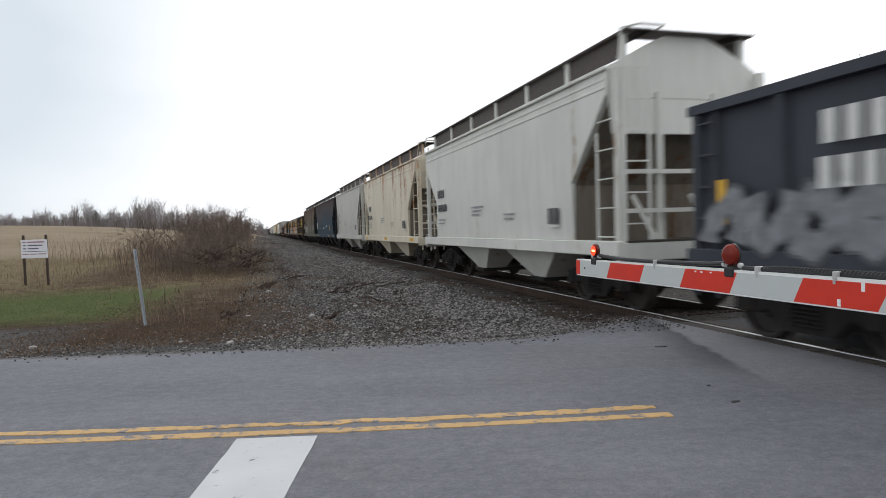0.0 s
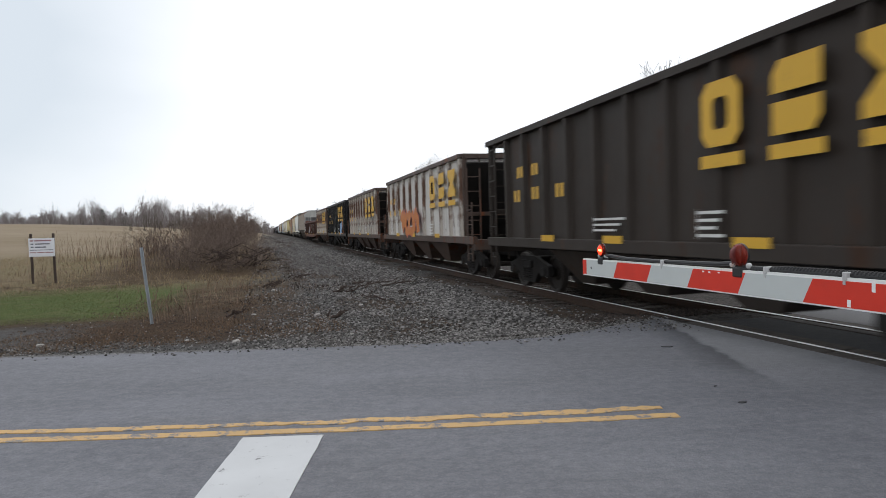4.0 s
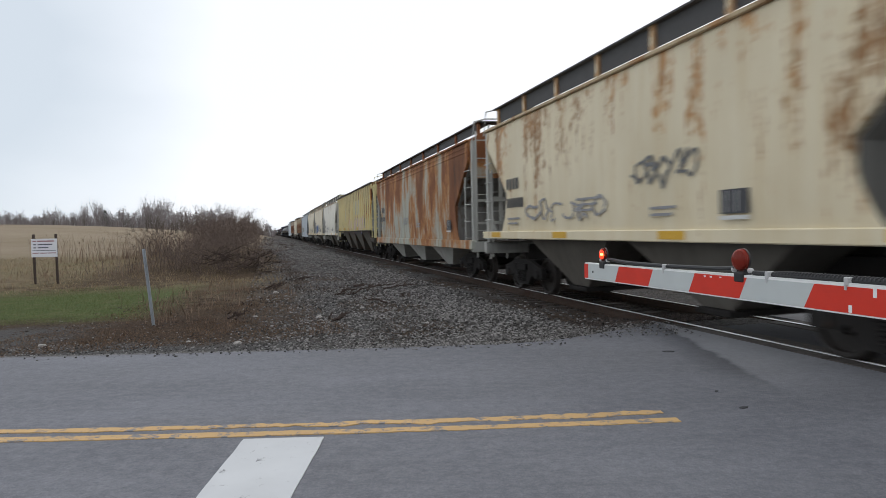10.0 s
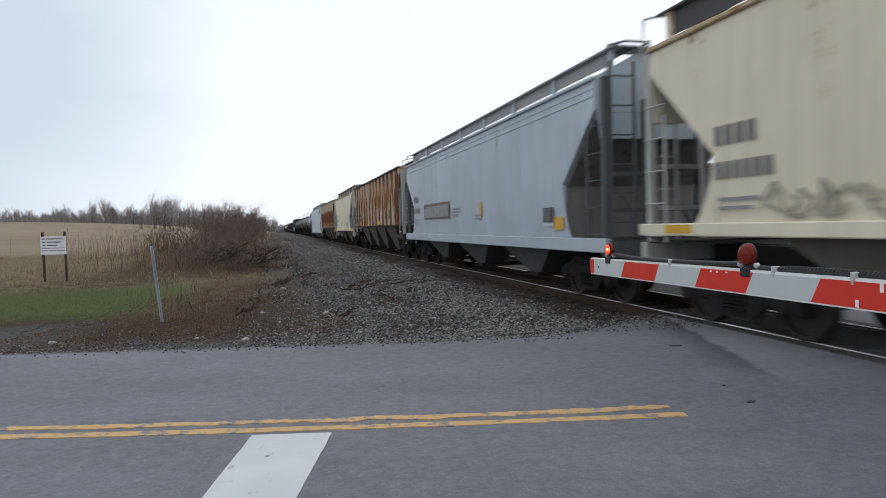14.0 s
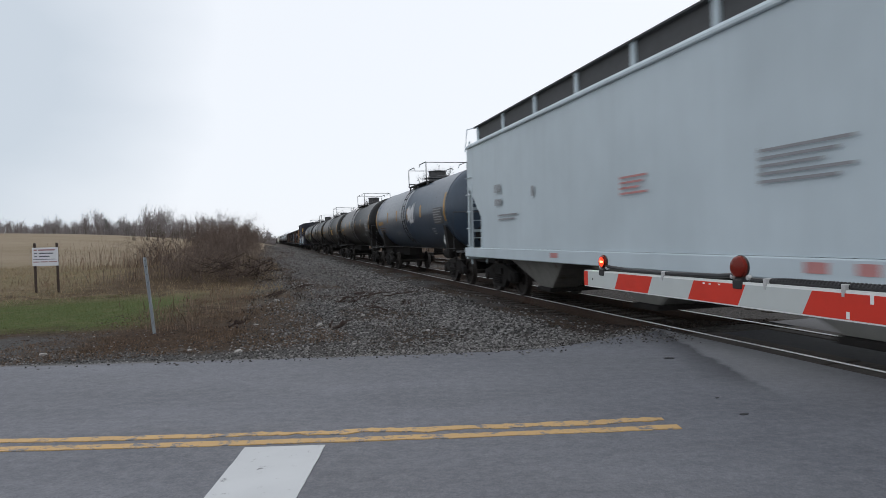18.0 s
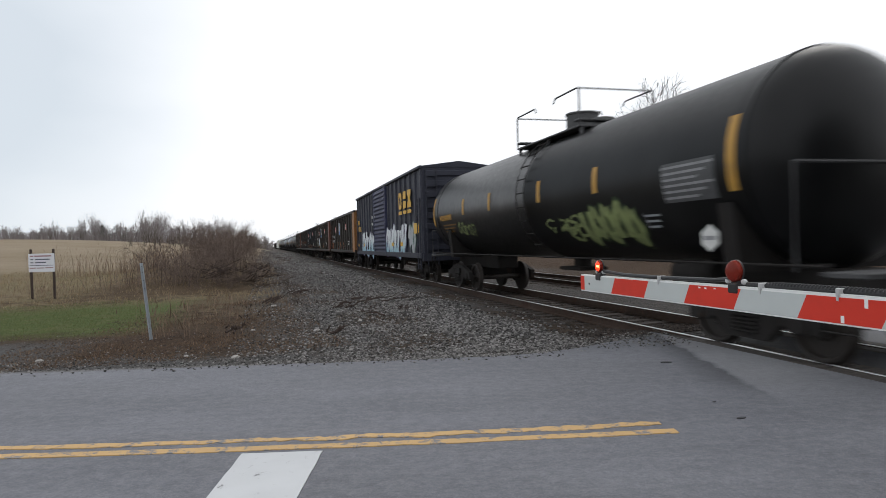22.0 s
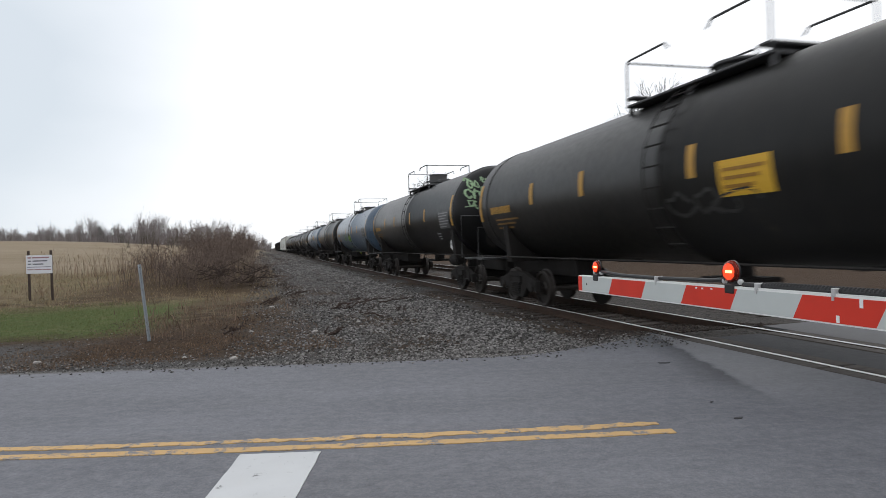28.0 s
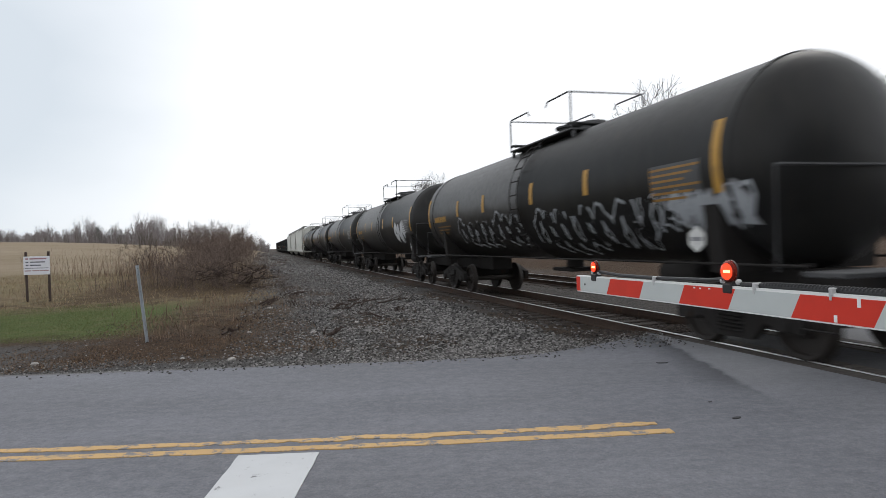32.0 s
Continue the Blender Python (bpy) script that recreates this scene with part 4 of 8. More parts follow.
spots = [(-2.0, 28.0, 0, 0.58, 0), (-3.2, 28.8, 80, 0.62, 1), (-0.9, 29.0, 160, 0.54, 2), (-2.3, 31.5, 240, 0.76, 3), (-4.0, 31.0, 40, 0.60, 2), (-1.1, 32.0, 300, 0.70, 1), (-0.3, 32.5, 20, 0.56, 0), (-1.7, 26.6, 50, 0.38, 2), (-3.0, 27.0, 190, 0.40, 1), (-0.6, 27.2, 120, 0.36, 3), (-3.6, 27.6, 10, 0.46, 0), (-1.3, 25.9, 260, 0.26, 1), (-2.5, 25.8, 330, 0.24, 2)]
for k in range(26):
    y = 38 + 90 * (k / 25) ** 1.3
    spots.append((-3.6 + g_sh.uniform(-3.2, 2.0), y, g_sh.uniform(0, 360), g_sh.uniform(0.72, 1.08) * (1 + (y - 38) / 160), k % 4))
plant("shrub", "tangled leafless brush on the bank beside the track", "shrub", "brush on the bank", shrubs, (BRUSH, BRUSH), spots)


def conifer(x, y, h):
    t = thing("conifer", "dark evergreen among the bare trees", "tree", "evergreens in the treeline", m=pose(x, y, bank(x, y)))
    part("trunk", Shape().cyl((0, 0, h * 0.25), 0.2, h * 0.5, "z", 7, 0.12), BARK, t)
    g = np.random.default_rng(int(h * 10))
    sh = Shape()
    for k in range(330):
        q = g.uniform(0.12, 1.0)
        a, r = g.uniform(0, 6.28), h * 0.5 * (1.05 - q) * g.uniform(0.5, 1.15)
        p = Vector((math.cos(a) * r, math.sin(a) * r, q * h))
        d = Vector((math.cos(a), math.sin(a), -0.3)) * h * 0.06
        w = Vector((-math.sin(a), math.cos(a), 0)) * h * 0.03
        sh.add([tuple(p - w), tuple(p + w), tuple(p + d + w * 0.3), tuple(p + d - w * 0.3)], [(0, 1, 2, 3)])
    part("crown", sh, NEEDLE, t, "dark ragged needles")


for x, y, h in ((-44, 196, 4.6), (-41.5, 199, 4.2), (-38, 196, 4.0)):
    conifer(x, y, h)


def blades(name, pts, h, w, mat, label, lean=0.35, bend=True):
    """Grass or weed stalks: one narrow tapered blade each, in one mesh."""
    n = len(pts)
    a, t = rng.uniform(0, 6.28, n), rng.uniform(0, 6.28, n)
    h = np.asarray(h)
    pts = np.asarray(pts)
    side = np.stack([np.cos(a), np.sin(a), 0 * a], -1) * np.asarray(w).reshape(-1, 1)
    top = np.stack([np.cos(t) * lean * h * rng.uniform(0, 1, n), np.sin(t) * lean * h * rng.uniform(0, 1, n), h], -1)
    mid = top * np.array([0.35, 0.35, 0.6])
    v = np.stack([pts - side, pts + side, pts + mid + side * 0.7, pts + mid - side * 0.7, pts + top], 1)
    f = []
    for i in range(n):
        k = 5 * i
        f += [(k, k + 1, k + 2, k + 3), (k + 3, k + 2, k + 4)]
    return tagged(new(name, cloud_mesh(name, v, f, mat)), label, "grass", kind="stuff")


def on_ground(x, y):
    return np.array([(a, c, bank(a, c) - 0.01) for a, c in zip(x, y)])


def build_grass():
    n = 34000
    x, y = rng.uniform(-16, -2.6, n), rng.uniform(14.3, 23, n)
    k = (x < -2.6 - 0.12 * (y - 14)) & (x > -1.05 * y + 2)
    x, y = x[k], y[k]
    blades("green_grass", on_ground(x, y), rng.uniform(0.015, 0.05, len(x)), rng.uniform(0.003, 0.007, len(x)), GREEN, "short green mown grass on the verge")
    n = 24000
    x, y = rng.uniform(-26, 0.4, n), rng.uniform(21.5, 46, n)
    k = (x > -0.62 * y - 2)
    x, y = x[k], y[k]
    tuft = np.clip(np.array([0.8 + 1.3 * noise.noise(Vector((a * 0.8, c * 0.8, 1))) for a, c in zip(x, y)]), 0.25, 1.8)
    blades("dead_grass", on_ground(x, y), rng.uniform(0.03, 0.22, len(x)) * tuft, rng.uniform(0.004, 0.010, len(x)), DRY, "matted tan dead grass on rough ground", 1.6)
    n = 42000
    x, y = rng.uniform(-6.5, 1.3, n), 10.0 + 15 * rng.uniform(0, 1, n) ** 1.3
    patch = np.array([noise.noise(Vector((a * 0.9, c * 0.9, 7))) + 0.5 * noise.noise(Vector((a * 2.7, c * 2.7, 2))) for a, c in zip(x, y)])
    k = (patch > -0.12 + 0.05 * np.clip(y - 13.5, 0, 9)) & (x > -4.6 + 0.22 * (y - 10)) & (x < 1.3 - 0.08 * (y - 10))
    x, y, patch = x[k], y[k], patch[k]
    blades("dead_litter", on_ground(x, y), rng.uniform(0.012, 0.05, len(x)) * (1 + 2.0 * np.clip(patch, 0, 0.6)), rng.uniform(0.002, 0.006, len(x)), WEED, "brown dead weeds and leaf litter by the road", 1.4)
    # tall weed stalks in drifts at the field's edge
    px, py = [], []
    for cx, cy, r, k in ((-10.2, 40, 0.8, 70), (-8.6, 41, 0.6, 60), (-7.2, 41, 0.7, 150), (-6.2, 40, 0.6, 130), (-5.4, 41, 0.6, 80), (-12.5, 44, 1.6, 40), (-1.6, 14.6, 0.5, 40), (-1.9, 13.0, 0.28, 46), (-0.6, 16.5, 0.7, 60), (-2.4, 17.5, 0.6, 40), (-7.7, 26.8, 0.7, 110), (-5.6, 27, 0.8, 60), (-3.6, 28.2, 1.0, 90), (-1.2, 20.5, 0.4, 10)):
        px += (cx + r * rng.standard_normal(k)).tolist()
        py += (cy + r * rng.standard_normal(k)).tolist()
    pts = on_ground(px, py)
    h = rng.uniform(0.6, 1.9, len(px))
    near = np.array(py) < 30
    h[near] *= 0.24
    blades("tall_weeds", pts, h, rng.uniform(0.006, 0.013, len(px)) * np.where(near, 0.34, 1.0), STALK, "tall dead weed stalks at the edge of the field", 0.5)
    # plumes on the upper stalks
    n = 900
    i = rng.integers(0, len(px), n)
    top = pts[i] + np.stack([rng.normal(0, 0.08, n), rng.normal(0, 0.08, n), h[i] * rng.uniform(0.45, 1.0, n)], -1)
    blades("weed_plumes", top, rng.uniform(0.08, 0.3, n), rng.uniform(0.006, 0.012, n), STALK, "branching dead seed heads of tall weeds", 1.0)


build_grass()


def build_thicket():
    """The undergrowth that closes the foot of the far treeline."""
    n = 14000
    x = rng.uniform(-112, 2, n)
    y = 200 - 0.2 * (x + 50) + rng.uniform(-8, 22, n)
    blades("undergrowth", on_ground(x, y), rng.uniform(1.4, 4.0, n) * (0.7 + 0.4 * np.exp(-((x + 35) / 20) ** 2)), rng.uniform(0.014, 0.045, n), HAZY_TWIG, "grey-brown undergrowth along the far treeline", 0.35)
    n = 2600
    y = 27 + 70 * rng.uniform(0, 1, n) ** 1.4
    x = -3.2 + 1.7 * rng.standard_normal(n)
    k = x < -0.2
    x, y = x[k], y[k]
    blades("bank_weeds", on_ground(x, y), rng.uniform(0.3, 1.3, len(x)), rng.uniform(0.004, 0.011, len(x)), BRUSH, "dead brown stalks among the brush", 0.9)


build_thicket()


def build_shoulder_weeds():
    """Low dark tufts and litter strung along the dirt shoulder beside the line."""
    px, py = [], []
    for k in range(150):
        y = 15 + 85 * rng.uniform(0, 1) ** 1.5
        x = -0.5 + 4.2 * rng.uniform(0, 1) ** 1.4
        r, m = rng.uniform(0.10, 0.35) * (1 + y / 60), int(rng.integers(8, 34))
        px += (x + r * 0.7 * rng.standard_normal(m)).tolist()
        py += (y + r * 1.4 * rng.standard_normal(m)).tolist()
    pts = on_ground(px, py)
    blades("shoulder_weeds", pts, rng.uniform(0.02, 0.13, len(px)) * (1 + pts[:, 1] / 90), rng.uniform(0.004, 0.012, len(px)), HEAP, "low dark dead tufts on the dirt shoulder", 1.5)


build_shoulder_weeds()


def build_branches():
    g0 = np.random.default_rng(77)
    heap = [(-1.35 + g0.uniform(-1.2, 1.2), 27.0 + g0.uniform(-0.8, 1.2), g0.uniform(0, 360), g0.uniform(0.5, 1.3), 20 + k) for k in range(48)]
    # dark broken wood in small loose piles on the gravel
    for cx, cy, wide in ((0.0, 19.0, 0.45), (1.9, 16.6, 0.6), (0.9, 22.3, 0.4), (1.15, 11.8, 0.22), (-0.75, 13.0, 0.28), (2.6, 18.6, 0.4)):
        heap += [(cx + g0.uniform(-wide, wide) * 0.6, cy + g0.uniform(-0.3, 0.3), g0.uniform(-35, 35), wide * g0.uniform(0.4, 1.1), -1 - len(heap)) for k in range(5)]
    for x, y, turn, ln, s in heap + list(((2.55, 17.2, 35, 1.3, 3), (3.1, 17.8, 10, 1.0, 4), (0.9, 19.5, 100, 1.1, 5), (-0.4, 25.5, 60, 2.2, 6), (0.6, 27.0, 80, 1.6, 7), (-2.0, 27.5, 20, 2.4, 8), (2.5, 13.9, 150, 0.6, 9))):
        g = np.random.default_rng(abs(s))
        sh = Shape()
        p = [Vector((0, 0, 0.03 if s < 0 else 0.05))]
        for k in range(5):
            p.append(p[-1] + Vector((ln / 5, g.normal(0, 0.05), abs(g.normal(0.01, 0.03)))))
        sh.tube(p, 0.022, 6, 0.010 if s < 0 else 0.007)
        mat = HEAP
        stem = solid("fallen_branch", sh, mat, "dead broken branch lying on the gravel" if s < 20 else "dark dead branch in a heap of cut brush", "branch", "fallen branches" if s < 20 else "brush heap", m=pose(x, y, bank(x, y) + (0 if s < 20 else g.uniform(0, 0.6)), 0, -g.uniform(-8, 18) if s >= 20 else 0, turn))
        for k in range(3 if s < 0 else 7):
            q = p[int(g.integers(1, 5))]
            d = Vector((g.uniform(0.1, 0.5), g.normal(0, 0.25), g.uniform(0.02, 0.3))) * (ln * 0.6)
            part("twig", Shape().tube([q, q + d * 0.5 + Vector((0, 0, 0.03)), q + d], 0.009, 4, 0.003), mat, stem)


build_branches()

# ---- roadside things ----
GALV = paint("galvanised_steel", (0.40, 0.43, 0.46), 0.05, 0.5, 0.5, 0.35)


def build_post():
    """A leaning steel marker post of flanged channel section."""
    t = thing("marker_post", "leaning galvanised steel channel post on the verge", "post", m=pose(-2.08, 12.63, bank(-2.08, 12.63), 0, -5.0, 12))
    prof = [(-0.029, -0.016), (-0.019, -0.016), (-0.010, 0.014), (0.010, 0.014), (0.019, -0.016), (0.029, -0.016), (0.029, -0.010), (0.022, -0.010), (0.013, 0.020), (-0.013, 0.020), (-0.022, -0.010), (-0.029, -0.010)]
    ch = part("channel", Shape().prism(prof, -0.3, 1.42, "z"), GALV, t)
    for z in (0.95, 1.1, 1.25, 1.36):
        part("bolt", Shape().cyl((0, -0.001, z), 0.006, 0.045, "y", 8), IRON, ch)


build_post()


def build_sign():
    wood = wood_mat("weathered_sign_post", (0.028, 0.020, 0.017), (0.075, 0.05, 0.04))
    white = plain("white_sign_face", (0.66, 0.66, 0.70), 0.5, 0, 0.06, 3)
    red = stencil("faded_red_print", (0.30, 0.15, 0.17), 0.2)
    dark = stencil("faded_dark_print", (0.10, 0.10, 0.13), 0.2)
    t = thing("warning_sign", "white warning sign on two dark posts in dead grass", "sign", m=pose(-7.55, 25.1, bank(-7.55, 25.1) - 0.02, 0, 0, -17))
    gz = -0.05
    for x in (-0.40, 0.40):
        part("sign_post", Shape().box(x - 0.035, x + 0.035, -0.03, 0.03, gz - 0.3, 1.76, 0.006), wood, t)
    b = part("board", Shape().box(-0.46, 0.46, -0.055, -0.032, 0.96, 1.60, 0.004), white, t, "white sign board")
    rows = [(1.515, 0.045, red, ((-0.40, -0.28), (-0.24, 0.36))), (1.40, 0.04, dark, ((-0.38, -0.28), (-0.22, 0.30))), (1.29, 0.04, dark, ((-0.38, -0.28), (-0.22, 0.16))),
            (1.19, 0.02, dark, ((-0.42, 0.42),)), (1.10, 0.032, red, ((-0.42, -0.2), (-0.16, 0.1), (0.13, 0.42)))]
    for z, hgt, mat, spans in rows:
        for a, c in spans:
            part("print", Shape().box(a, c, -0.058, -0.0545, z - hgt / 2, z + hgt / 2), mat, b)


build_sign()


FLASHERS = []


def build_gate():
    """The lowered crossing gate: a striped arm with two lamps, a cable and clips; its mast stands at the roadside."""
    white, red = plain("gate_white", (0.52, 0.55, 0.54), 0.55, 0, 0.06, 9), plain("gate_red", (0.62, 0.030, 0.011), 0.6, 0, 0.12, 9)
    edge = plain("gate_rim", (0.80, 0.81, 0.80), 0.4, 0, 0.05)
    black, grey = plain("black_rubber", (0.015, 0.015, 0.016), 0.5), plain("grey_clip", (0.50, 0.50, 0.50), 0.5, 0.2)
    y_tip, slope = 4.372, 0.0048
    g = thing("crossing_gate", "lowered crossing gate arm with red and white stripes", "crossing gate", m=pose(2.324, y_tip, 1.152, 0, 0, -1.0))
    # the arm's own axis: s runs back from the tip along -y

    def zb(s):
        return slope * s

    def slab(s0a, s0b, s1a, s1b, x0, x1, m0, m1, name, mat, parent):
        """A slanted panel between bottom edge s0a..s1a and top edge s0b..s1b."""
        ring = lambda x: [(x, -s0a, zb(s0a) + m0), (x, -s1a, zb(s1a) + m0), (x, -s1b, zb(s1b) + m1), (x, -s0b, zb(s0b) + m1)]
        return part(name, Shape().loft([ring(x0), ring(x1)]), mat, parent)
    arm = part("arm", Shape().loft([[(-0.018, 0, 0), (0.018, 0, 0), (0.018, 0, 0.122), (-0.018, 0, 0.122)],
                                    [(-0.020, -6.2, zb(6.2)), (0.020, -6.2, zb(6.2)), (0.020, -6.2, zb(6.2) + 0.14), (-0.020, -6.2, zb(6.2) + 0.14)]]), edge, g, "white fibreglass arm")
    p, sl = 0.4064, -0.055
    slab(-0.0, -0.0, 0.06, 0.06, -0.0215, -0.0205, 0.008, 0.114, "red_stripe", red, arm)
    s = 0.450
    prev_a, prev_b = 0.06, 0.06
    k = 0
    while s < 6.0:
        w = (prev_a, prev_b, s, s - sl)
        slab(w[0], w[1], w[2], w[3], -0.0212, -0.0204, 0.007, 0.115, "white_stripe", white, arm)
        slab(w[2], w[3], s + p, s + p - sl, -0.0212, -0.0204, 0.007, 0.115, "red_stripe", red, arm)
        prev_a, prev_b = s + p, s + p - sl
        s += 2 * p
        k += 1
    part("bolt_hole", Shape().cyl((-0.022, -0.135, 0.06), 0.008, 0.004, "x", 10), black, arm)
    for s in (1.02, 1.855, 2.29, 3.2, 4.1, 5.0):
        c = part("clip", Shape().box(-0.026, 0.026, -s - 0.010, -s + 0.010, zb(s) + 0.118, zb(s) + 0.152, 0.003), grey, g, "grey cable clip")
        part("clip_leg", Shape().box(-0.0265, -0.0215, -s - 0.005, -s + 0.005, zb(s) + 0.100, zb(s) + 0.119), grey, c)
    for s, m0, m1 in ((2.42, 0.080, 0.115), (2.31, 0.010, 0.040), (1.405, 0.100, 0.108), (1.455, 0.099, 0.107), (1.53, 0.102, 0.108)):
        part("scuff", Shape().box(-0.0225, -0.0213, -s - 0.008, -s + 0.008, zb(s) + m0, zb(s) + m1), edge, g, "pale chip in the paint")
    # the cable: smooth near the tip, ribbed conduit further back
    cab = [Vector((0.0, -0.30, 0.16)), Vector((0, -0.6, 0.145)), Vector((0, -1.02, 0.145)), Vector((0, -1.5, 0.155)), Vector((0, -1.62, 0.165))]
    part("cable", Shape().tube(cab, 0.012, 8), black, g, "black lamp cable")
    con = Shape()
    for k in range(230):
        s = 1.76 + k * 0.019
        con.cyl((0.008, -s, zb(s) + 0.145 - 0.010 * math.exp(-((s - 1.8) / 0.1) ** 2)), 0.015, 0.0095, "y", 10, bevel=0.003)
    con.tube([(0.008, -1.74, 0.145), (0.008, -4, 0.165), (0.008, -6.1, 0.174)], 0.014, 8)
    part("conduit", con, black, g, "black ribbed conduit")
    glass, gn, gl, gb = nodes_of("red_lens_glass")
    gb.inputs["Base Color"].default_value = (0.92, 0.16, 0.10, 1)
    gb.inputs["Transmission Weight"].default_value = 0.92
    gb.inputs["Roughness"].default_value = 0.12
    gb.inputs["IOR"].default_value = 1.25
    glow = plain("lamp_glow", (0.8, 0.1, 0.05), 0.5, 0, 0.05, 20, (1.0, 0.16, 0.06, 1.6))
    hot = plain("lamp_filament", (1, 0.5, 0.2), 0.4, 0, 0.0, 5, (1.0, 0.55, 0.2, 14.0))
    dull = plain("lamp_back", (0.10, 0.012, 0.010), 0.5)
    for s, r, lit in ((0.272, 0.047, True), (1.668, 0.057, False)):
        z0 = zb(s) + 0.11
        la = part("lamp_bracket", Shape().box(-0.028, 0.028, -s - 0.034, -s + 0.034, z0 - 0.02, z0 + 0.03, 0.006).box(-0.012, 0.012, -s - 0.03, -s + 0.03, z0 + 0.02, z0 + 0.055, 0.004), black, g, "black lamp bracket")
        zc = z0 + 0.034 + r
        k = r / 0.062
        prof = [(-0.036 * k, 0.002), (-0.034 * k, r * 0.45), (-0.027 * k, r * 0.76), (-0.014 * k, r * 0.95), (0.0, r)]
        lens = part("lens", Shape().turn((-0.006, -s, zc), prof, "x", 28), glass, la, "domed red lamp lens", smooth=50)
        lens.visible_shadow = False
        part("housing", Shape().turn((-0.006, -s, zc), [(0.0005, r * 1.03), (0.010, r * 1.04), (0.020 * k, r * 0.86), (0.028 * k, r * 0.5), (0.030 * k, 0.003)], "x", 28), black, la, "black lamp housing", smooth=50)
        # the flasher: a disc that glows on one face; the second lamp's turns to blink
        disc = part("flasher_disc", Shape().cyl((-0.004, 0, 0), r * 0.70, 0.004, "x", 24), glow, g, "glowing flasher disc", m=pose(-0.012, -s, zc))
        part("filament", Shape().box(-0.0085, -0.0065, -r * 0.36, r * 0.36, -0.006, 0.006), hot, disc, "bright filament line")
        part("disc_back", Shape().turn((0, 0, 0), [(-0.001, 0.002), (-0.001, r * 0.71), (-0.010, r * 0.72), (-0.010, r * 0.82), (0.008, r * 0.82), (0.010, r * 0.70), (0.010, 0.002)], "x", 24), dull, disc, "dull back of the disc")
        if not lit:
            FLASHERS.append((disc, Vector((-0.012, -s, zc))))
        for e in (-1, 1):
            part("wing_nut", Shape().turn((0, -s + e * (0.045 if lit else 0.058), z0 + 0.040), [(-0.014, 0.006), (-0.006, 0.014), (0.008, 0.014), (0.014, 0.006)], "y", 10), grey, la, smooth=60)
    # mast and drive box at the roadside, with the counterweight
    y0 = -6.3
    mast = part("mast", Shape().cyl((0.35, y0, 1.05 - 1.152 + 0.9), 0.06, 3.9, "z", 16), GALV, g, "galvanised mast")
    part("base_plate", Shape().box(0.1, 0.6, y0 - 0.25, y0 + 0.25, -1.2, -1.12, 0.01), GALV, mast)
    part("drive_box", Shape().box(0.05, 0.29, y0 - 0.3, y0 + 0.3, -0.35, 0.35, 0.02), GALV, g, "grey gate drive box")
    part("counterweight", Shape().box(-0.06, 0.04, y0 - 0.9, y0 - 0.35, -0.05, 0.25, 0.02), IRON, g)
    part("arm_bracket", Shape().box(-0.04, 0.06, y0 - 0.4, y0 + 0.2, zb(6.3) - 0.02, zb(6.3) + 0.17, 0.01), GALV, g)


build_gate()


# ---- the train: shared running gear ----
def side_frame(x):
    """A cast truck side frame: arched top chord, sagging lower chord and a window on each side of the springs."""
    sh = Shape()
    outer = [(-1.12, 0.36), (-1.12, 0.60), (-0.72, 0.70), (-0.40, 0.80), (0.40, 0.80), (0.72, 0.70), (1.12, 0.60), (1.12, 0.36), (0.72, 0.36), (0.60, 0.44), (0.36, 0.20), (-0.36, 0.20), (-0.60, 0.44), (-0.72, 0.36)]
    sh.prism(outer, x - 0.06, x + 0.06, "x")
    s = 1 if x > 0 else -1
    for y in (-0.89, 0.89):
        sh.cyl((x + s * 0.075, y, 0.455), 0.11, 0.07, "x", 12, bevel=0.02)
    for k in range(3):
        for dz in range(5):
            sh.cyl((x + s * 0.075, -0.15 + 0.15 * k, 0.30 + dz * 0.05), 0.062, 0.030, "z", 8, bevel=0.008)
    sh.box(x + s * 0.05, x + s * 0.10, -0.30, 0.30, 0.54, 0.70, 0.02)
    return sh


def wheelset(y):
    sh = Shape()
    for s in (-1, 1):
        prof = [(-0.070, 0.40), (-0.066, 0.455), (-0.045, 0.465), (-0.032, 0.430), (0.055, 0.420), (0.066, 0.405), (0.060, 0.355), (0.010, 0.34), (0.008, 0.16), (0.05, 0.13), (0.05, 0.07)]
        sh.turn((s * (GAUGE / 2 - 0.0), y, 0.42), [(d * s, r) for d, r in prof], "x", 28)
    sh.cyl((0, y, 0.42), 0.075, 1.95, "x", 10)
    return sh


def add_trucks(car, half, inset):
    for e in (-1, 1):
        m = pose(0, e * (half - inset), 0)
        t = part("truck", lambda: Shape().box(-1.0, 1.0, -0.16, 0.16, 0.45, 0.78, 0.03).cyl((0, 0, 0.82), 0.2, 0.12, "z", 12), IRON, car, "grimy cast steel truck", key="truck", m=m)
        for x in (-1.02, 1.02):
            part("side_frame", lambda: side_frame(x), IRON, t, key=("side_frame", x), smooth=35)
        for y in (-0.89, 0.89):
            part("wheelset", lambda: wheelset(y), WHEEL, t, "steel wheels on an axle", key=("wheelset", y), smooth=35)
        part("brake_beam", lambda: Shape().box(-0.8, 0.8, -0.5, -0.42, 0.36, 0.46, 0.01).box(-0.8, 0.8, 0.42, 0.5, 0.36, 0.46, 0.01), IRON, t, key="brake_beam")


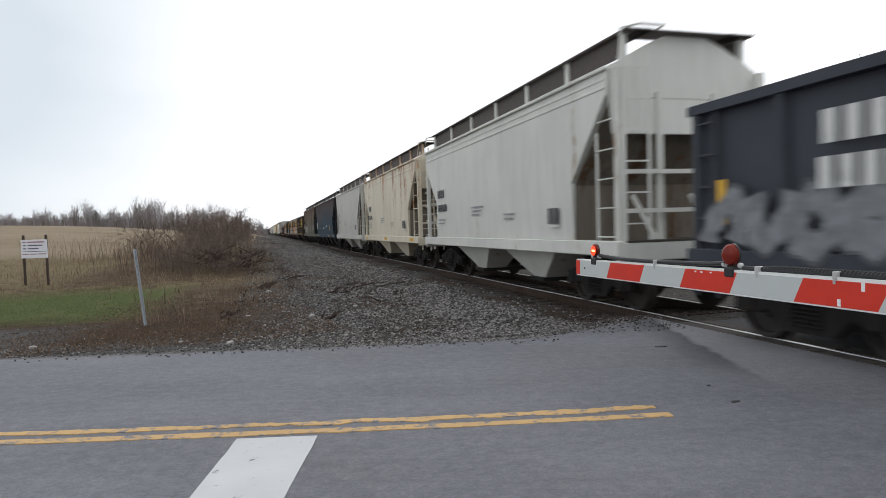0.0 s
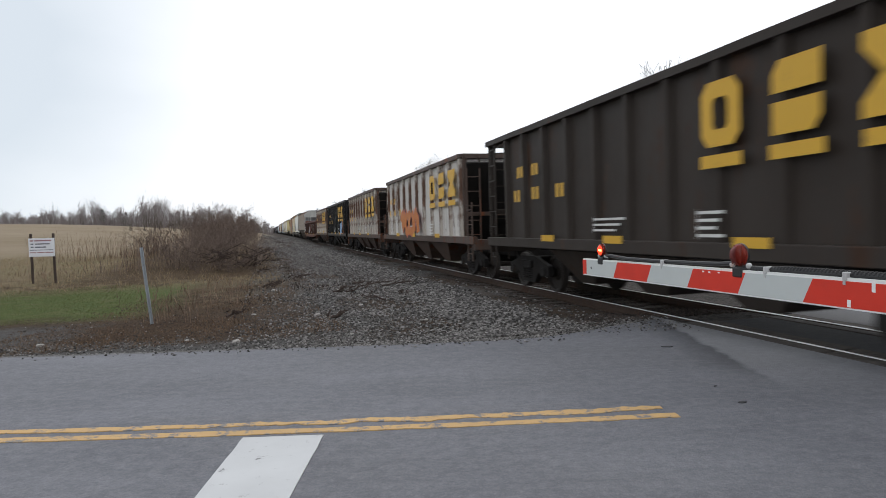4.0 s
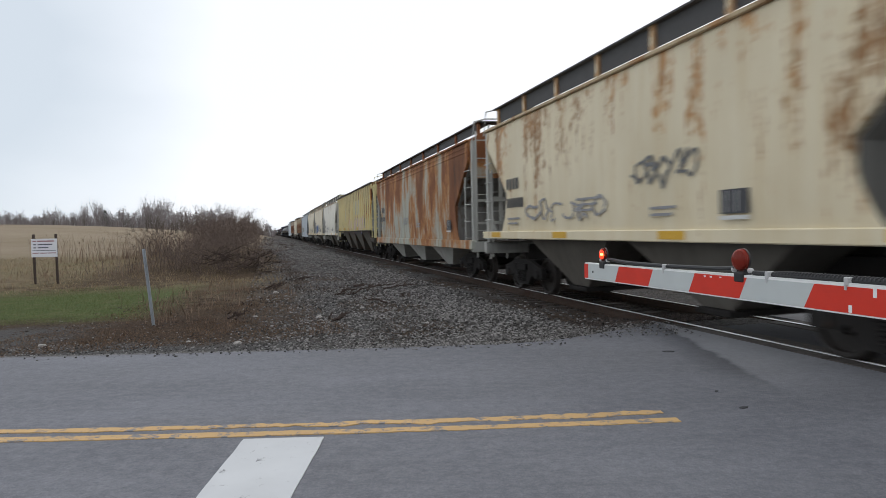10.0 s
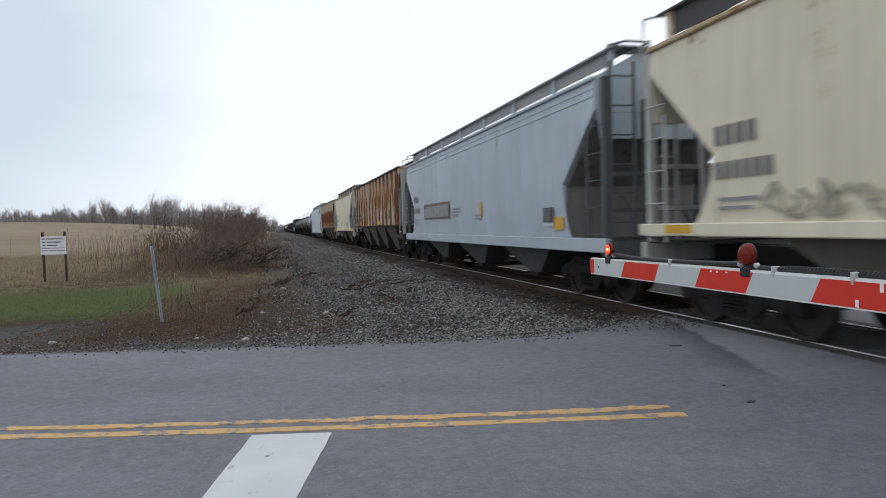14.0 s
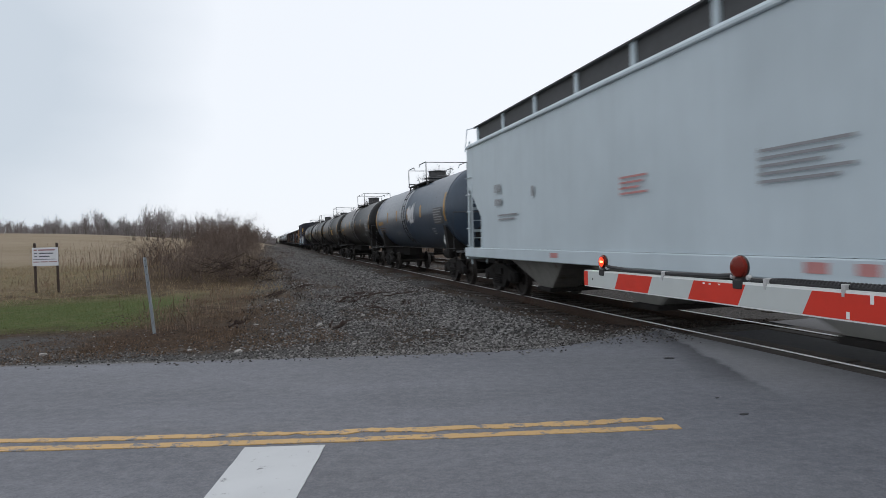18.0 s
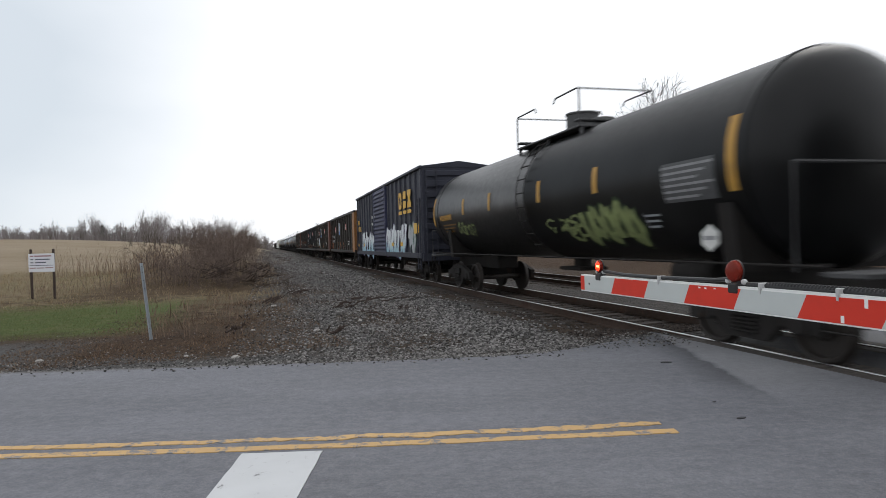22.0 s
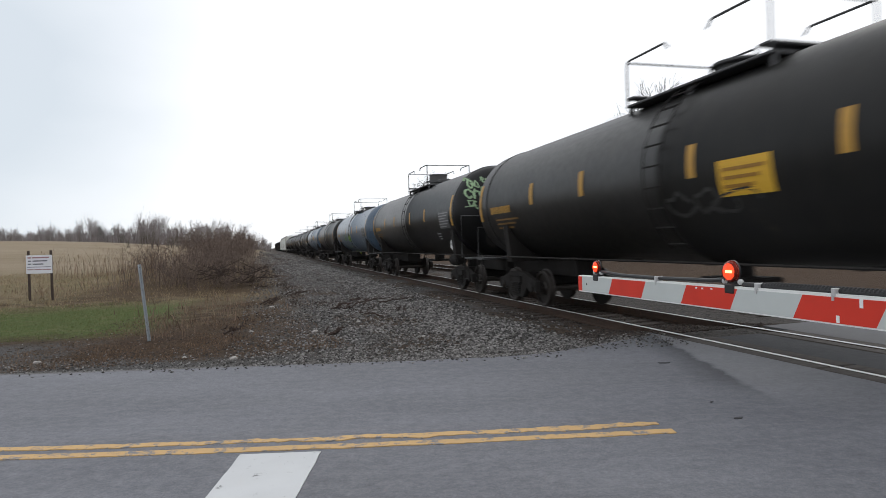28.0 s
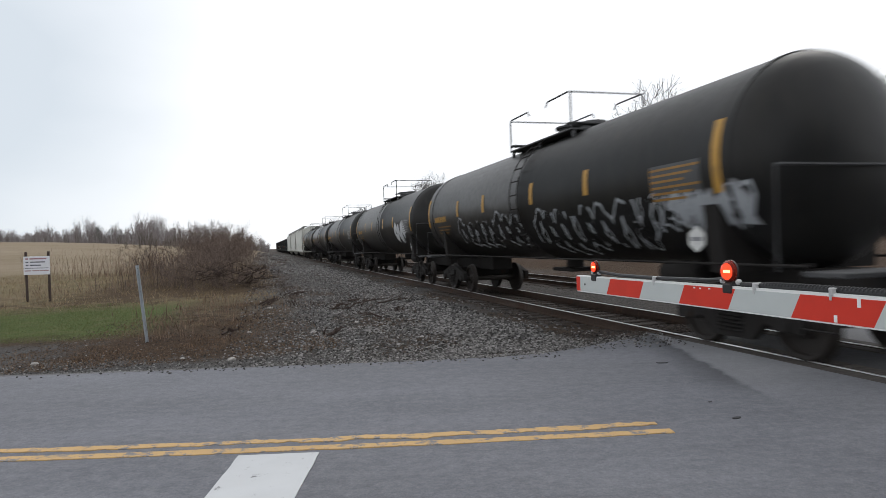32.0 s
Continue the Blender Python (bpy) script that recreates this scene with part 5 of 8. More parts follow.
def add_couplers(car, half, z=0.86):
    for e in (-1, 1):
        def make():
            sh = Shape().box(-0.075, 0.075, -0.45, 0.12, z - 0.08, z + 0.09, 0.015)
            sh.box(-0.14, 0.12, 0.10, 0.36, z - 0.14, z + 0.14, 0.03).box(0.02, 0.16, 0.32, 0.48, z - 0.13, z + 0.13, 0.03)
            return sh.tube([(0.25, -0.1, z - 0.02), (0.28, 0.15, z - 0.22), (0.2, 0.42, z - 0.38), (0.1, 0.56, z - 0.30)], 0.022, 6)
        part("coupler", make, IRON, car, "rusty knuckle coupler and air hose", key=("coupler", z), m=pose(0, e * (half + 0.02), 0, 0, 0, 0 if e > 0 else 180))


def ladder(x, y, z0, z1, width, along, rungs=None):
    """A ladder: along 'y' it lies flat on a side, along 'x' flat on an end."""
    sh = Shape()
    n = rungs or max(2, int((z1 - z0) / 0.38))
    for e in (-0.5, 0.5):
        a = (x, y + e * width) if along == "y" else (x + e * width, y)
        sh.box(a[0] - 0.02, a[0] + 0.02, a[1] - 0.02, a[1] + 0.02, z0, z1)
    for k in range(n):
        z = z0 + (z1 - z0) * (k + 0.5) / n
        if along == "y":
            sh.box(x - 0.015, x + 0.015, y - width / 2, y + width / 2, z - 0.013, z + 0.013)
        else:
            sh.box(x - width / 2, x + width / 2, y - 0.015, y + 0.015, z - 0.013, z + 0.013)
    return sh


def rungs_only(x, y0, y1, z0, z1, n):
    """Bent grab rungs between a corner post and a thin inner stile."""
    sh = Shape().box(x - 0.016, x + 0.016, y1 - 0.02, y1 + 0.02, z0 - 0.1, z1 - 0.5)
    for k in range(n):
        z = z0 + (z1 - z0) * k / (n - 1) * 0.85
        sh.tube([(x, y0, z), (x - 0.03, y0 + (y1 - y0) * 0.08, z), (x - 0.03, y0 + (y1 - y0) * 0.92, z), (x, y1, z)], 0.014, 5)
    return sh


def flat_side(x):
    def side(y, z):
        return (x, y, z)
    return side


def marks(car, items, mat, surf, name="lettering", label=""):
    """Painted marks on a car's side, each a part of its own: plain patches (y, z, width, height), rows of bars, notices."""
    ob = None
    for q in items:
        sh = Shape()

        def quad(y0, y1, a, b):
            n = 1 if surf(0, 1.3)[0] == surf(0, 2.4)[0] else max(1, int((b - a) / 0.06))
            k = len(sh.v)
            for i in range(n + 1):
                z = a + (b - a) * i / n
                sh.v.extend([surf(y0, z), surf(y1, z)])
            sh.f.extend([(k + 2 * i, k + 2 * i + 1, k + 2 * i + 3, k + 2 * i + 2) for i in range(n)])
        if q[0] == "word":
            _, y, z, n, size = q
            w = size * 0.50
            for k in range(n):
                yc = y - k * w * 1.55
                quad(yc + w / 2, yc - w / 2, z - size / 2, z + size / 2)
        elif q[0] == "block":
            _, y, z, w, h = q
            n = max(2, int(h / 0.085))
            quad(y + w / 2 + 0.012, y + w / 2, z - h / 2, z + h / 2)
            for k in range(n):
                zc = z + h / 2 - (k + 0.5) * h / n
                quad(y + w / 2, y + w / 2 - w * (1 - 0.3 * ((k * 7) % 3) / 2), zc - h / n * 0.2, zc + h / n * 0.2)
        else:
            y, z, w, h = q
            quad(y + w / 2, y - w / 2, z - h / 2, z + h / 2)
        ob = part(name, sh, mat, car, label)
    return ob


def word(y, z, n, size):
    """A row of n plain bars in place of lettering; reads from +y to -y."""
    return [("word", y, z, n, size)]


def block(y, z, w, h):
    """A notice of thin lines."""
    return [("block", y, z, w, h)]


def scrawl(car, surf, y0, z0, w, h, mats, seed, letters=5, label="sprayed graffiti in abstract shapes", skew=0.15, style="bubble"):
    """Graffiti without words: swollen interlocking shapes with a dark outline, or thin looping lines."""
    g = np.random.default_rng(seed)

    def put(sh, y, z, lift):
        p = surf(y - skew * (z - z0), z)
        return (p[0] - lift, p[1], p[2])

    def ribbon(sh, pts, wid, lift):
        fine = []
        n = len(pts)
        for i in range(n - 1):
            p0, p1, p2, p3 = pts[max(i - 1, 0)], pts[i], pts[i + 1], pts[min(i + 2, n - 1)]
            for t in (0, 0.25, 0.5, 0.75):
                fine.append(tuple(0.5 * (2 * p1[d] + (p2[d] - p0[d]) * t + (2 * p0[d] - 5 * p1[d] + 4 * p2[d] - p3[d]) * t * t + (3 * p1[d] - p0[d] - 3 * p2[d] + p3[d]) * t ** 3) for d in (0, 1)))
        fine.append(pts[-1])
        vs = []
        for i, (yy, zz) in enumerate(fine):
            q0, q1 = fine[max(i - 1, 0)], fine[min(i + 1, len(fine) - 1)]
            ty, tz = q1[0] - q0[0], q1[1] - q0[1]
            ln = math.hypot(ty, tz) or 1
            ww = wid * (0.5 + 0.12 * math.sin(i * 1.7))
            for e in (-1, 1):
                vs.append(put(sh, yy - tz / ln * ww * e, zz + ty / ln * ww * e, lift))
        sh.add(vs, [(2 * i, 2 * i + 1, 2 * i + 3, 2 * i + 2) for i in range(len(fine) - 1)])

    lw, ob = w / letters, None
    for k in range(letters):
        lines, fills = Shape(), Shape()
        cy, cz = y0 + w / 2 - lw * (k + 0.5), z0 + g.uniform(-0.06, 0.06) * h
        if style == "lines":
            n = 9
            a0, tw = g.uniform(0, 6.28), g.choice([-1, 1])
            sweep, drift = g.uniform(3.0, 8.5), g.uniform(-0.35, 0.35) * lw
            pts = [(cy + drift * (i / (n - 1) - 0.5) * 2 + math.cos(a0 + tw * sweep * i / (n - 1)) * lw * g.uniform(0.15, 0.75), cz + math.sin(a0 + tw * sweep * i / (n - 1)) * h * g.uniform(0.12, 0.55)) for i in range(n)]
            ribbon(lines, pts, g.uniform(0.035, 0.06), 0.0)
            ob = part("graffiti", lines, mats[0], car, label)
            continue
        # one swollen stroke: an arch, a wave, a hook or a leaning loop
        lean = g.uniform(-0.3, 0.3) * lw
        kind = int(g.integers(0, 4))
        top, bot = cz + h * g.uniform(0.34, 0.46), cz - h * g.uniform(0.34, 0.46)
        a, b = cy + lw * 0.36, cy - lw * 0.36
        st = {0: [(a, bot), (a + lean * 0.5, cz), (cy + lean, top), (b + lean * 0.5, cz + h * 0.1), (b, bot)],
              1: [(a + lw * 0.1, cz), (cy + lw * 0.2, top), (cy, cz - h * 0.2), (b, top - h * 0.1), (b - lw * 0.1, bot + h * 0.2)],
              2: [(cy, top), (a, cz + h * 0.1), (a - lw * 0.1, bot + h * 0.1), (cy, bot), (b, cz - h * 0.1), (cy + lean * 0.3, top - h * 0.05)],
              3: [(a, top), (a + lean, bot + h * 0.15), (cy, bot), (b, bot + h * 0.25), (b + lean, top)]}[kind]
        fat = lw * g.uniform(0.34, 0.50)
        ribbon(lines, st, fat + 0.10, 0.0)
        ribbon(fills, st, fat, 0.004)
        ob = part("graffiti", lines, mats[0], car, label)
        part("graffiti_fill", fills, mats[1], ob)
    return ob


WHITE_INK, BLACK_INK, YELLOW_INK = stencil("white_stencil", (0.62, 0.62, 0.60), 0.35), stencil("black_stencil", (0.05, 0.05, 0.055), 0.3), stencil("yellow_stencil", (0.62, 0.36, 0.03), 0.3)
GREY_INK, RED_INK, ORANGE_INK = stencil("grey_stencil", (0.26, 0.26, 0.27), 0.4), stencil("red_stencil", (0.45, 0.09, 0.07), 0.4), stencil("orange_stencil", (0.50, 0.16, 0.03), 0.3)
BLUE_INK, PALE_BLUE, GREEN_INK = stencil("blue_spray", (0.04, 0.11, 0.30), 0.3), stencil("pale_blue_spray", (0.42, 0.60, 0.66), 0.3), stencil("green_spray", (0.20, 0.34, 0.07), 0.4)
GREY_SPRAY, PINK = stencil("silver_spray", (0.36, 0.38, 0.40), 0.45), stencil("pink_spray", (0.55, 0.38, 0.45), 0.35)
PURPLE, SKY = stencil("purple_spray", (0.10, 0.07, 0.18), 0.3), stencil("sky_blue_spray", (0.14, 0.27, 0.50), 0.35)
GALV_BOARD = plain("galvanised_grating", (0.30, 0.30, 0.30), 0.6, 0.4, 0.2)
DARK_BOARD = plain("dark_grating", (0.07, 0.07, 0.072), 0.7, 0.2, 0.2)


def running_board(half, z_roof, z_top, x, n):
    sh = Shape()
    for e in (-1, 1):
        for k in range(3):
            sh.box(e * x - 0.24 + 0.17 * k, e * x - 0.24 + 0.17 * k + 0.14, -half, half, z_top - 0.03, z_top)
    for e in (-1, 1):
        for k in range(3):
            y = e * (half - 0.1 - 0.17 * k)
            sh.box(-x, x, y - 0.07, y + 0.07, z_top - 0.03, z_top)
    return sh


def board_supports(half, z_roof, z_top, x, n):
    out = []
    for k in range(n):
        y = -half + 0.25 + (2 * half - 0.5) * k / (n - 1)
        for e in (-1, 1):
            out.append((e * (x + 0.16), y))
    return out


CURVED = [(1.49, 1.24), (1.52, 1.9), (1.525, 2.7), (1.52, 3.4), (1.51, 3.85), (1.50, 4.05), (1.44, 4.12), (1.05, 4.28), (0.62, 4.40), (0.0, 4.44)]
STRAIGHT = [(1.50, 1.24), (1.50, 2.2), (1.50, 3.2), (1.50, 3.9), (1.50, 4.12), (1.47, 4.16), (1.1, 4.26), (0.7, 4.34), (0.35, 4.38), (0.0, 4.40)]


TALL = [(1.50, 1.24), (1.50, 2.2), (1.50, 3.2), (1.50, 3.9), (1.50, 4.20), (1.47, 4.26), (1.1, 4.33), (0.7, 4.40), (0.35, 4.43), (0.0, 4.45)]
DARK_BROWN = paint("dark_brown_steel", (0.065, 0.057, 0.047), 0.35, 0.6, 0.8, rust_col=(0.10, 0.06, 0.035), seed=40)


def cut_height(d, cut, drop, zs, apex):
    """Height of the slope sheet's lower edge, d metres in from the body's end."""
    return zs if d >= cut - 1e-6 else drop + (apex - drop) * d / cut


def shear_plate(e, cut, apex, zs, back, s, side):
    """The curved foot of the side sheet: below the slope's deepest point it swings out again towards the end."""
    rings = []
    for k in range(9):
        q = k / 8
        z = apex + 0.06 + (zs - apex - 0.06) * q
        d = cut - back * q ** 2.2 - 0.03
        rings.append([(side * 1.492, s * (e - d), z), (side * 1.519, s * (e - d), z), (side * 1.519, s * (e - cut - 0.03), z), (side * 1.492, s * (e - cut - 0.03), z)])
    return Shape().loft(rings)


def hopper_body(L, prof, e, cut, drop, zs=1.24, apex=2.4):
    """The load body: full height along the middle, cut back below by the curved, sloping end sheets."""
    rings = []
    ds = [0.0, 0.1, 0.25, 0.5, 0.75, 0.9, 0.985, 1.0]
    ys = [-e + cut * q for q in ds]
    ys = ys + [-y for y in reversed(ys)]
    for y in ys:
        zb = cut_height(e - abs(y), cut, drop, zs, apex)
        half = [(w, max(z, zb)) for w, z in prof]
        rings.append([(-w, y, z) for w, z in half] + [(w, y, z) for w, z in reversed(half[:-1])])
    return Shape().loft(rings)


def slope_skin(e, cut, drop, zs, s, apex):
    """The sheet that lines the sloping end underneath."""
    rings = []
    for q in (0.0, 0.5, 0.985, 1.0):
        d = cut * q
        y, z = s * (e - d + 0.02), cut_height(d, cut, drop, zs, apex) - 0.02
        rings.append([(-1.44, y, z), (1.44, y, z), (1.44, y + s * 0.02, z - 0.02), (-1.44, y + s * 0.02, z - 0.02)])
    return Shape().loft(rings)


def covered_hopper(name, label, L, mat, frame_mat, prof=CURVED, bays=3, bands=True, board=None, ribs=0, sill=True, cut=1.25, drop=4.0, end_mat=None, zs=1.24, sill_z=(0.98, 1.235), end_z=3.0, slope_mat=None, bay_mat=None, board_top=4.62, nsup=8, roof_mat=None, walk_x=1.0, skirt=0.34, apex=2.4, back=0.3, rib_mat=None, lip_mat=None):
    """A covered grain or cement hopper of body length L."""
    car = thing(name, label, "railway car", "train")
    half = L / 2
    e = half - 0.32
    board = board or DARK_BOARD
    kk = (round(L, 1), prof[4], bays, ribs, sill, cut, drop, zs, sill_z, apex, back)
    part("body", lambda: hopper_body(L, prof, e, cut, drop, zs, apex), mat, car, key=("hbody", kk), smooth=28)
    if bands:
        for s in (-1, 1):
            for z, x in ((3.76, 1.500), (3.90, 1.494)):
                part("side_band", lambda: Shape().box(min(s * x, s * (x + 0.025)), max(s * x, s * (x + 0.025)), -e + 0.02, e - 0.02, z - 0.025, z + 0.025, 0.008), mat, car, key=("band", kk, s, z))
    if not ribs:
        for s in (-1, 1):
            part("eave_lip", lambda: Shape().box(min(s * 1.49, s * 1.555), max(s * 1.49, s * 1.555), -e - 0.03, e + 0.03, 4.03, 4.10, 0.015), lip_mat or mat, car, key=("lip", kk, s))
            for f in (-1, 1):
                part("shear_plate", lambda: shear_plate(e, cut, apex, zs, back, f, s), mat, car, key=("shear", kk, s, f))
    if ribs:
        for s in (-1, 1):
            for k in range(ribs):
                y = -e + 0.05 + (2 * e - 0.1) * k / (ribs - 1)
                zb = min(3.9, cut_height(e - abs(y), cut, drop, zs, apex))
                def rib():
                    x = s * 1.50
                    return Shape().loft([[(x, -0.055, z), (x + s * 0.075, -0.03, z), (x + s * 0.075, 0.03, z), (x, 0.055, z)] for z in (zb, 4.16)])
                part("side_post", rib, rib_mat or mat, car, key=("rib", kk, s, round(zb, 2)), m=pose(0, y, 0))
        for s in (-1, 1):
            part("top_chord", lambda: Shape().box(min(s * 1.49, s * 1.59), max(s * 1.49, s * 1.59), -e, e, 4.17, 4.27, 0.02), DARK_BROWN, car, "grimy top chord", key=("chord", kk, s))
            part("lower_chord", lambda: Shape().box(min(s * 1.47, s * 1.57), max(s * 1.47, s * 1.57), -e + cut, e - cut, zs - 0.06, zs + 0.02, 0.015), DARK_BROWN, car, "rusty bottom chord", key=("lchord", kk, s))
    for s in (-1, 1):
        if sill:
            part("side_sill", lambda: Shape().box(min(s * 1.42, s * 1.54), max(s * 1.42, s * 1.54), -half, half, sill_z[0], sill_z[1], 0.015), mat, car, key=("sill", kk, s))
        else:
            for e2 in (-1, 1):
                part("side_sill", lambda: Shape().box(min(s * 1.40, s * 1.50), max(s * 1.40, s * 1.50), min(e2 * half, e2 * (half - cut - 0.9)), max(e2 * half, e2 * (half - cut - 0.9)), 0.98, 1.16, 0.015), DARK_BROWN, car, key=("sill", kk, s, e2))
    part("centre_sill", lambda: Shape().box(-0.3, 0.3, -half + 0.05, half - 0.05, 0.70, 1.12), IRON, car, key=("csill", kk))
    # discharge bays
    span = 2 * (e - 2.0)
    for k in range(bays):
        yc = -span / 2 + span * (k + 0.5) / bays
        bw = span / bays * 0.5
        def bay():
            sh = Shape()
            for s in (-1, 1):
                a, b = s * 0.34, s * 1.40
                sh.loft([[(min(a, b), -bw, zs + 0.02), (max(a, b), -bw, zs + 0.02), (max(a, b), bw, zs + 0.02), (min(a, b), bw, zs + 0.02)],
                         [(s * 0.66 - 0.3, -0.30, 0.36), (s * 0.66 + 0.3, -0.30, 0.36), (s * 0.66 + 0.3, 0.30, 0.36), (s * 0.66 - 0.3, 0.30, 0.36)]])
            return sh
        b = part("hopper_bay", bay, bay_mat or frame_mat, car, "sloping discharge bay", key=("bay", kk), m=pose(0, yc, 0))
        part("outlet_gate", lambda: Shape().box(-1.05, 1.05, -0.36, 0.36, 0.27, 0.355, 0.01), IRON, b, key="outlet")
    # ends: dark slope sheet, posts, ladders, platform
    for s in (-1, 1):
        yb = s * half
        def end_beam():
            sh = Shape()
            sh.box(-1.5, 1.5, s * (half - 0.14), s * half, 0.90, 1.20, 0.015) if s > 0 else sh.box(-1.5, 1.5, -half, -half + 0.14, 0.90, 1.20, 0.015)
            return sh
        part("end_sill", end_beam, DARK_BROWN if ribs else frame_mat, car, key=("esill", kk, s))
        for x in (-1.40, 1.40):
            part("corner_post", lambda: Shape().box(x - 0.06, x + 0.06, min(yb - s * 0.10, yb - s * 0.22), max(yb - s * 0.10, yb - s * 0.22), 1.2, 4.05, 0.012), frame_mat, car, key=("cpost", kk, s, x))
        for x in (-0.55, 0.55):
            part("end_post", lambda: Shape().box(x - 0.05, x + 0.05, min(yb - s * 0.32, yb - s * 0.22), max(yb - s * 0.32, yb - s * 0.22), 1.2, min(drop + 0.2, 3.7), 0.012), frame_mat, car, key=("epost", kk, s, x))
        part("end_platform", lambda: Shape().box(-1.35, 1.35, min(yb, yb - s * 0.9), max(yb, yb - s * 0.9), 1.20, 1.235), DARK_BROWN, car, key=("plat", kk, s))
        part("end_sheet", lambda: Shape().prism([(-1.42, end_z), (1.42, end_z), (1.49, 3.75), (1.48, 4.04), (1.2, 4.24), (0.75, 4.48), (0.42, board_top - 0.05), (-0.42, board_top - 0.05), (-0.75, 4.48), (-1.2, 4.24), (-1.48, 4.04), (-1.49, 3.75)], s * (e + 0.005), s * (e + 0.035), "y"), end_mat or mat, car, "upper end sheet", key=("esheet", kk, s, end_z, board_top))
        part("slope_sheet", lambda: slope_skin(e, cut, drop, zs, s, apex), slope_mat or DARK_BROWN, car, "dark sloping end sheet", key=("sskin", kk, s), smooth=40)
        part("ladder", lambda: rungs_only(-1.50, yb - s * 0.16, yb - s * 0.66, 1.30, 3.55, 5), frame_mat, car, key=("lad", kk, s))
        part("end_ladder", lambda: ladder(-1.12, yb - s * 0.06, 0.75, 4.3, 0.46, "x", 7), frame_mat, car, key=("elad", kk, s))
        for z in (2.36, 1.72):
            part("crossrail", lambda: Shape().box(-1.45, 1.45, min(yb - s * 0.10, yb - s * 0.16), max(yb - s * 0.10, yb - s * 0.16), z - 0.035, z + 0.035), frame_mat, car, key=("xrail", kk, s, z))
        for x in (-0.6, 0.6):
            part("slope_strut", lambda: Shape().tube([(x, yb - s * 0.3, 1.2), (x, yb - s * (0.3 + cut * 0.55), 2.0)], 0.05, 6), frame_mat, car, key=("strut", kk, s, x))
        part("top_rail", lambda: Shape().tube([(-1.47, yb - s * 0.02, 4.0), (-1.40, yb - s * 0.02, board_top - 0.05), (-1.05, yb - s * 0.02, board_top + 0.04), (-0.6, yb - s * 0.02, board_top + 0.04), (-0.6, yb - s * 0.5, board_top)], 0.022, 6), frame_mat, car, key=("trail", kk, s))
    part("brake_wheel", lambda: Shape().turn((0.5, -half - 0.06, 2.25), [(-0.02, 0.24), (0.0, 0.28), (0.02, 0.24)], "y", 18).cyl((0.5, -half + 0.02, 2.25), 0.04, 0.16, "y", 8), IRON, car, key=("bwheel", round(L, 1)))
    bh = half - 0.1
    rb = part("running_board", lambda: running_board(bh, 4.4, board_top, walk_x, 8), board, car, "raised grated walkway along the roof", key=("board", kk, board_top, walk_x))
    for x, y in board_supports(bh, 4.4, board_top, walk_x, nsup):
        part("support", lambda: Shape().box(-0.035, 0.035, -0.06, 0.06, 4.12, board_top - 0.03).box(-0.05, 0.05, -0.06, 0.06, board_top - 0.06, board_top - 0.03), mat, rb, key=("bsup", board_top), m=pose(x, y, 0))
    if skirt:
        for s in (-1, 1):
            x = s * (walk_x + 0.14)
            part("kick_plate", lambda: Shape().box(x - 0.008, x + 0.008, -bh + 0.3, bh - 0.3, board_top - skirt, board_top - 0.034), board, rb, "dark mesh plate under the walkway", key=("kick", kk, s, board_top, walk_x, skirt))
    hl = 2 * e - 1.6
    hatch = part("roof_hatch", lambda: Shape().box(-0.36, 0.36, -hl / 2, hl / 2, 4.40, 4.56, 0.03), roof_mat or mat, car, "long trough hatch cover", key=("hatch", kk))
    for k in range(6):
        y = -hl / 2 + hl * (k + 0.5) / 6
        part("hatch_clamp", lambda: Shape().box(-0.42, 0.42, -0.05, 0.05, 4.50, 4.60, 0.01), frame_mat, hatch, key="hclamp", m=pose(0, y, 0))
    add_trucks(car, half, 1.55)
    add_couplers(car, half)
    return car, flat_side(-1.545)


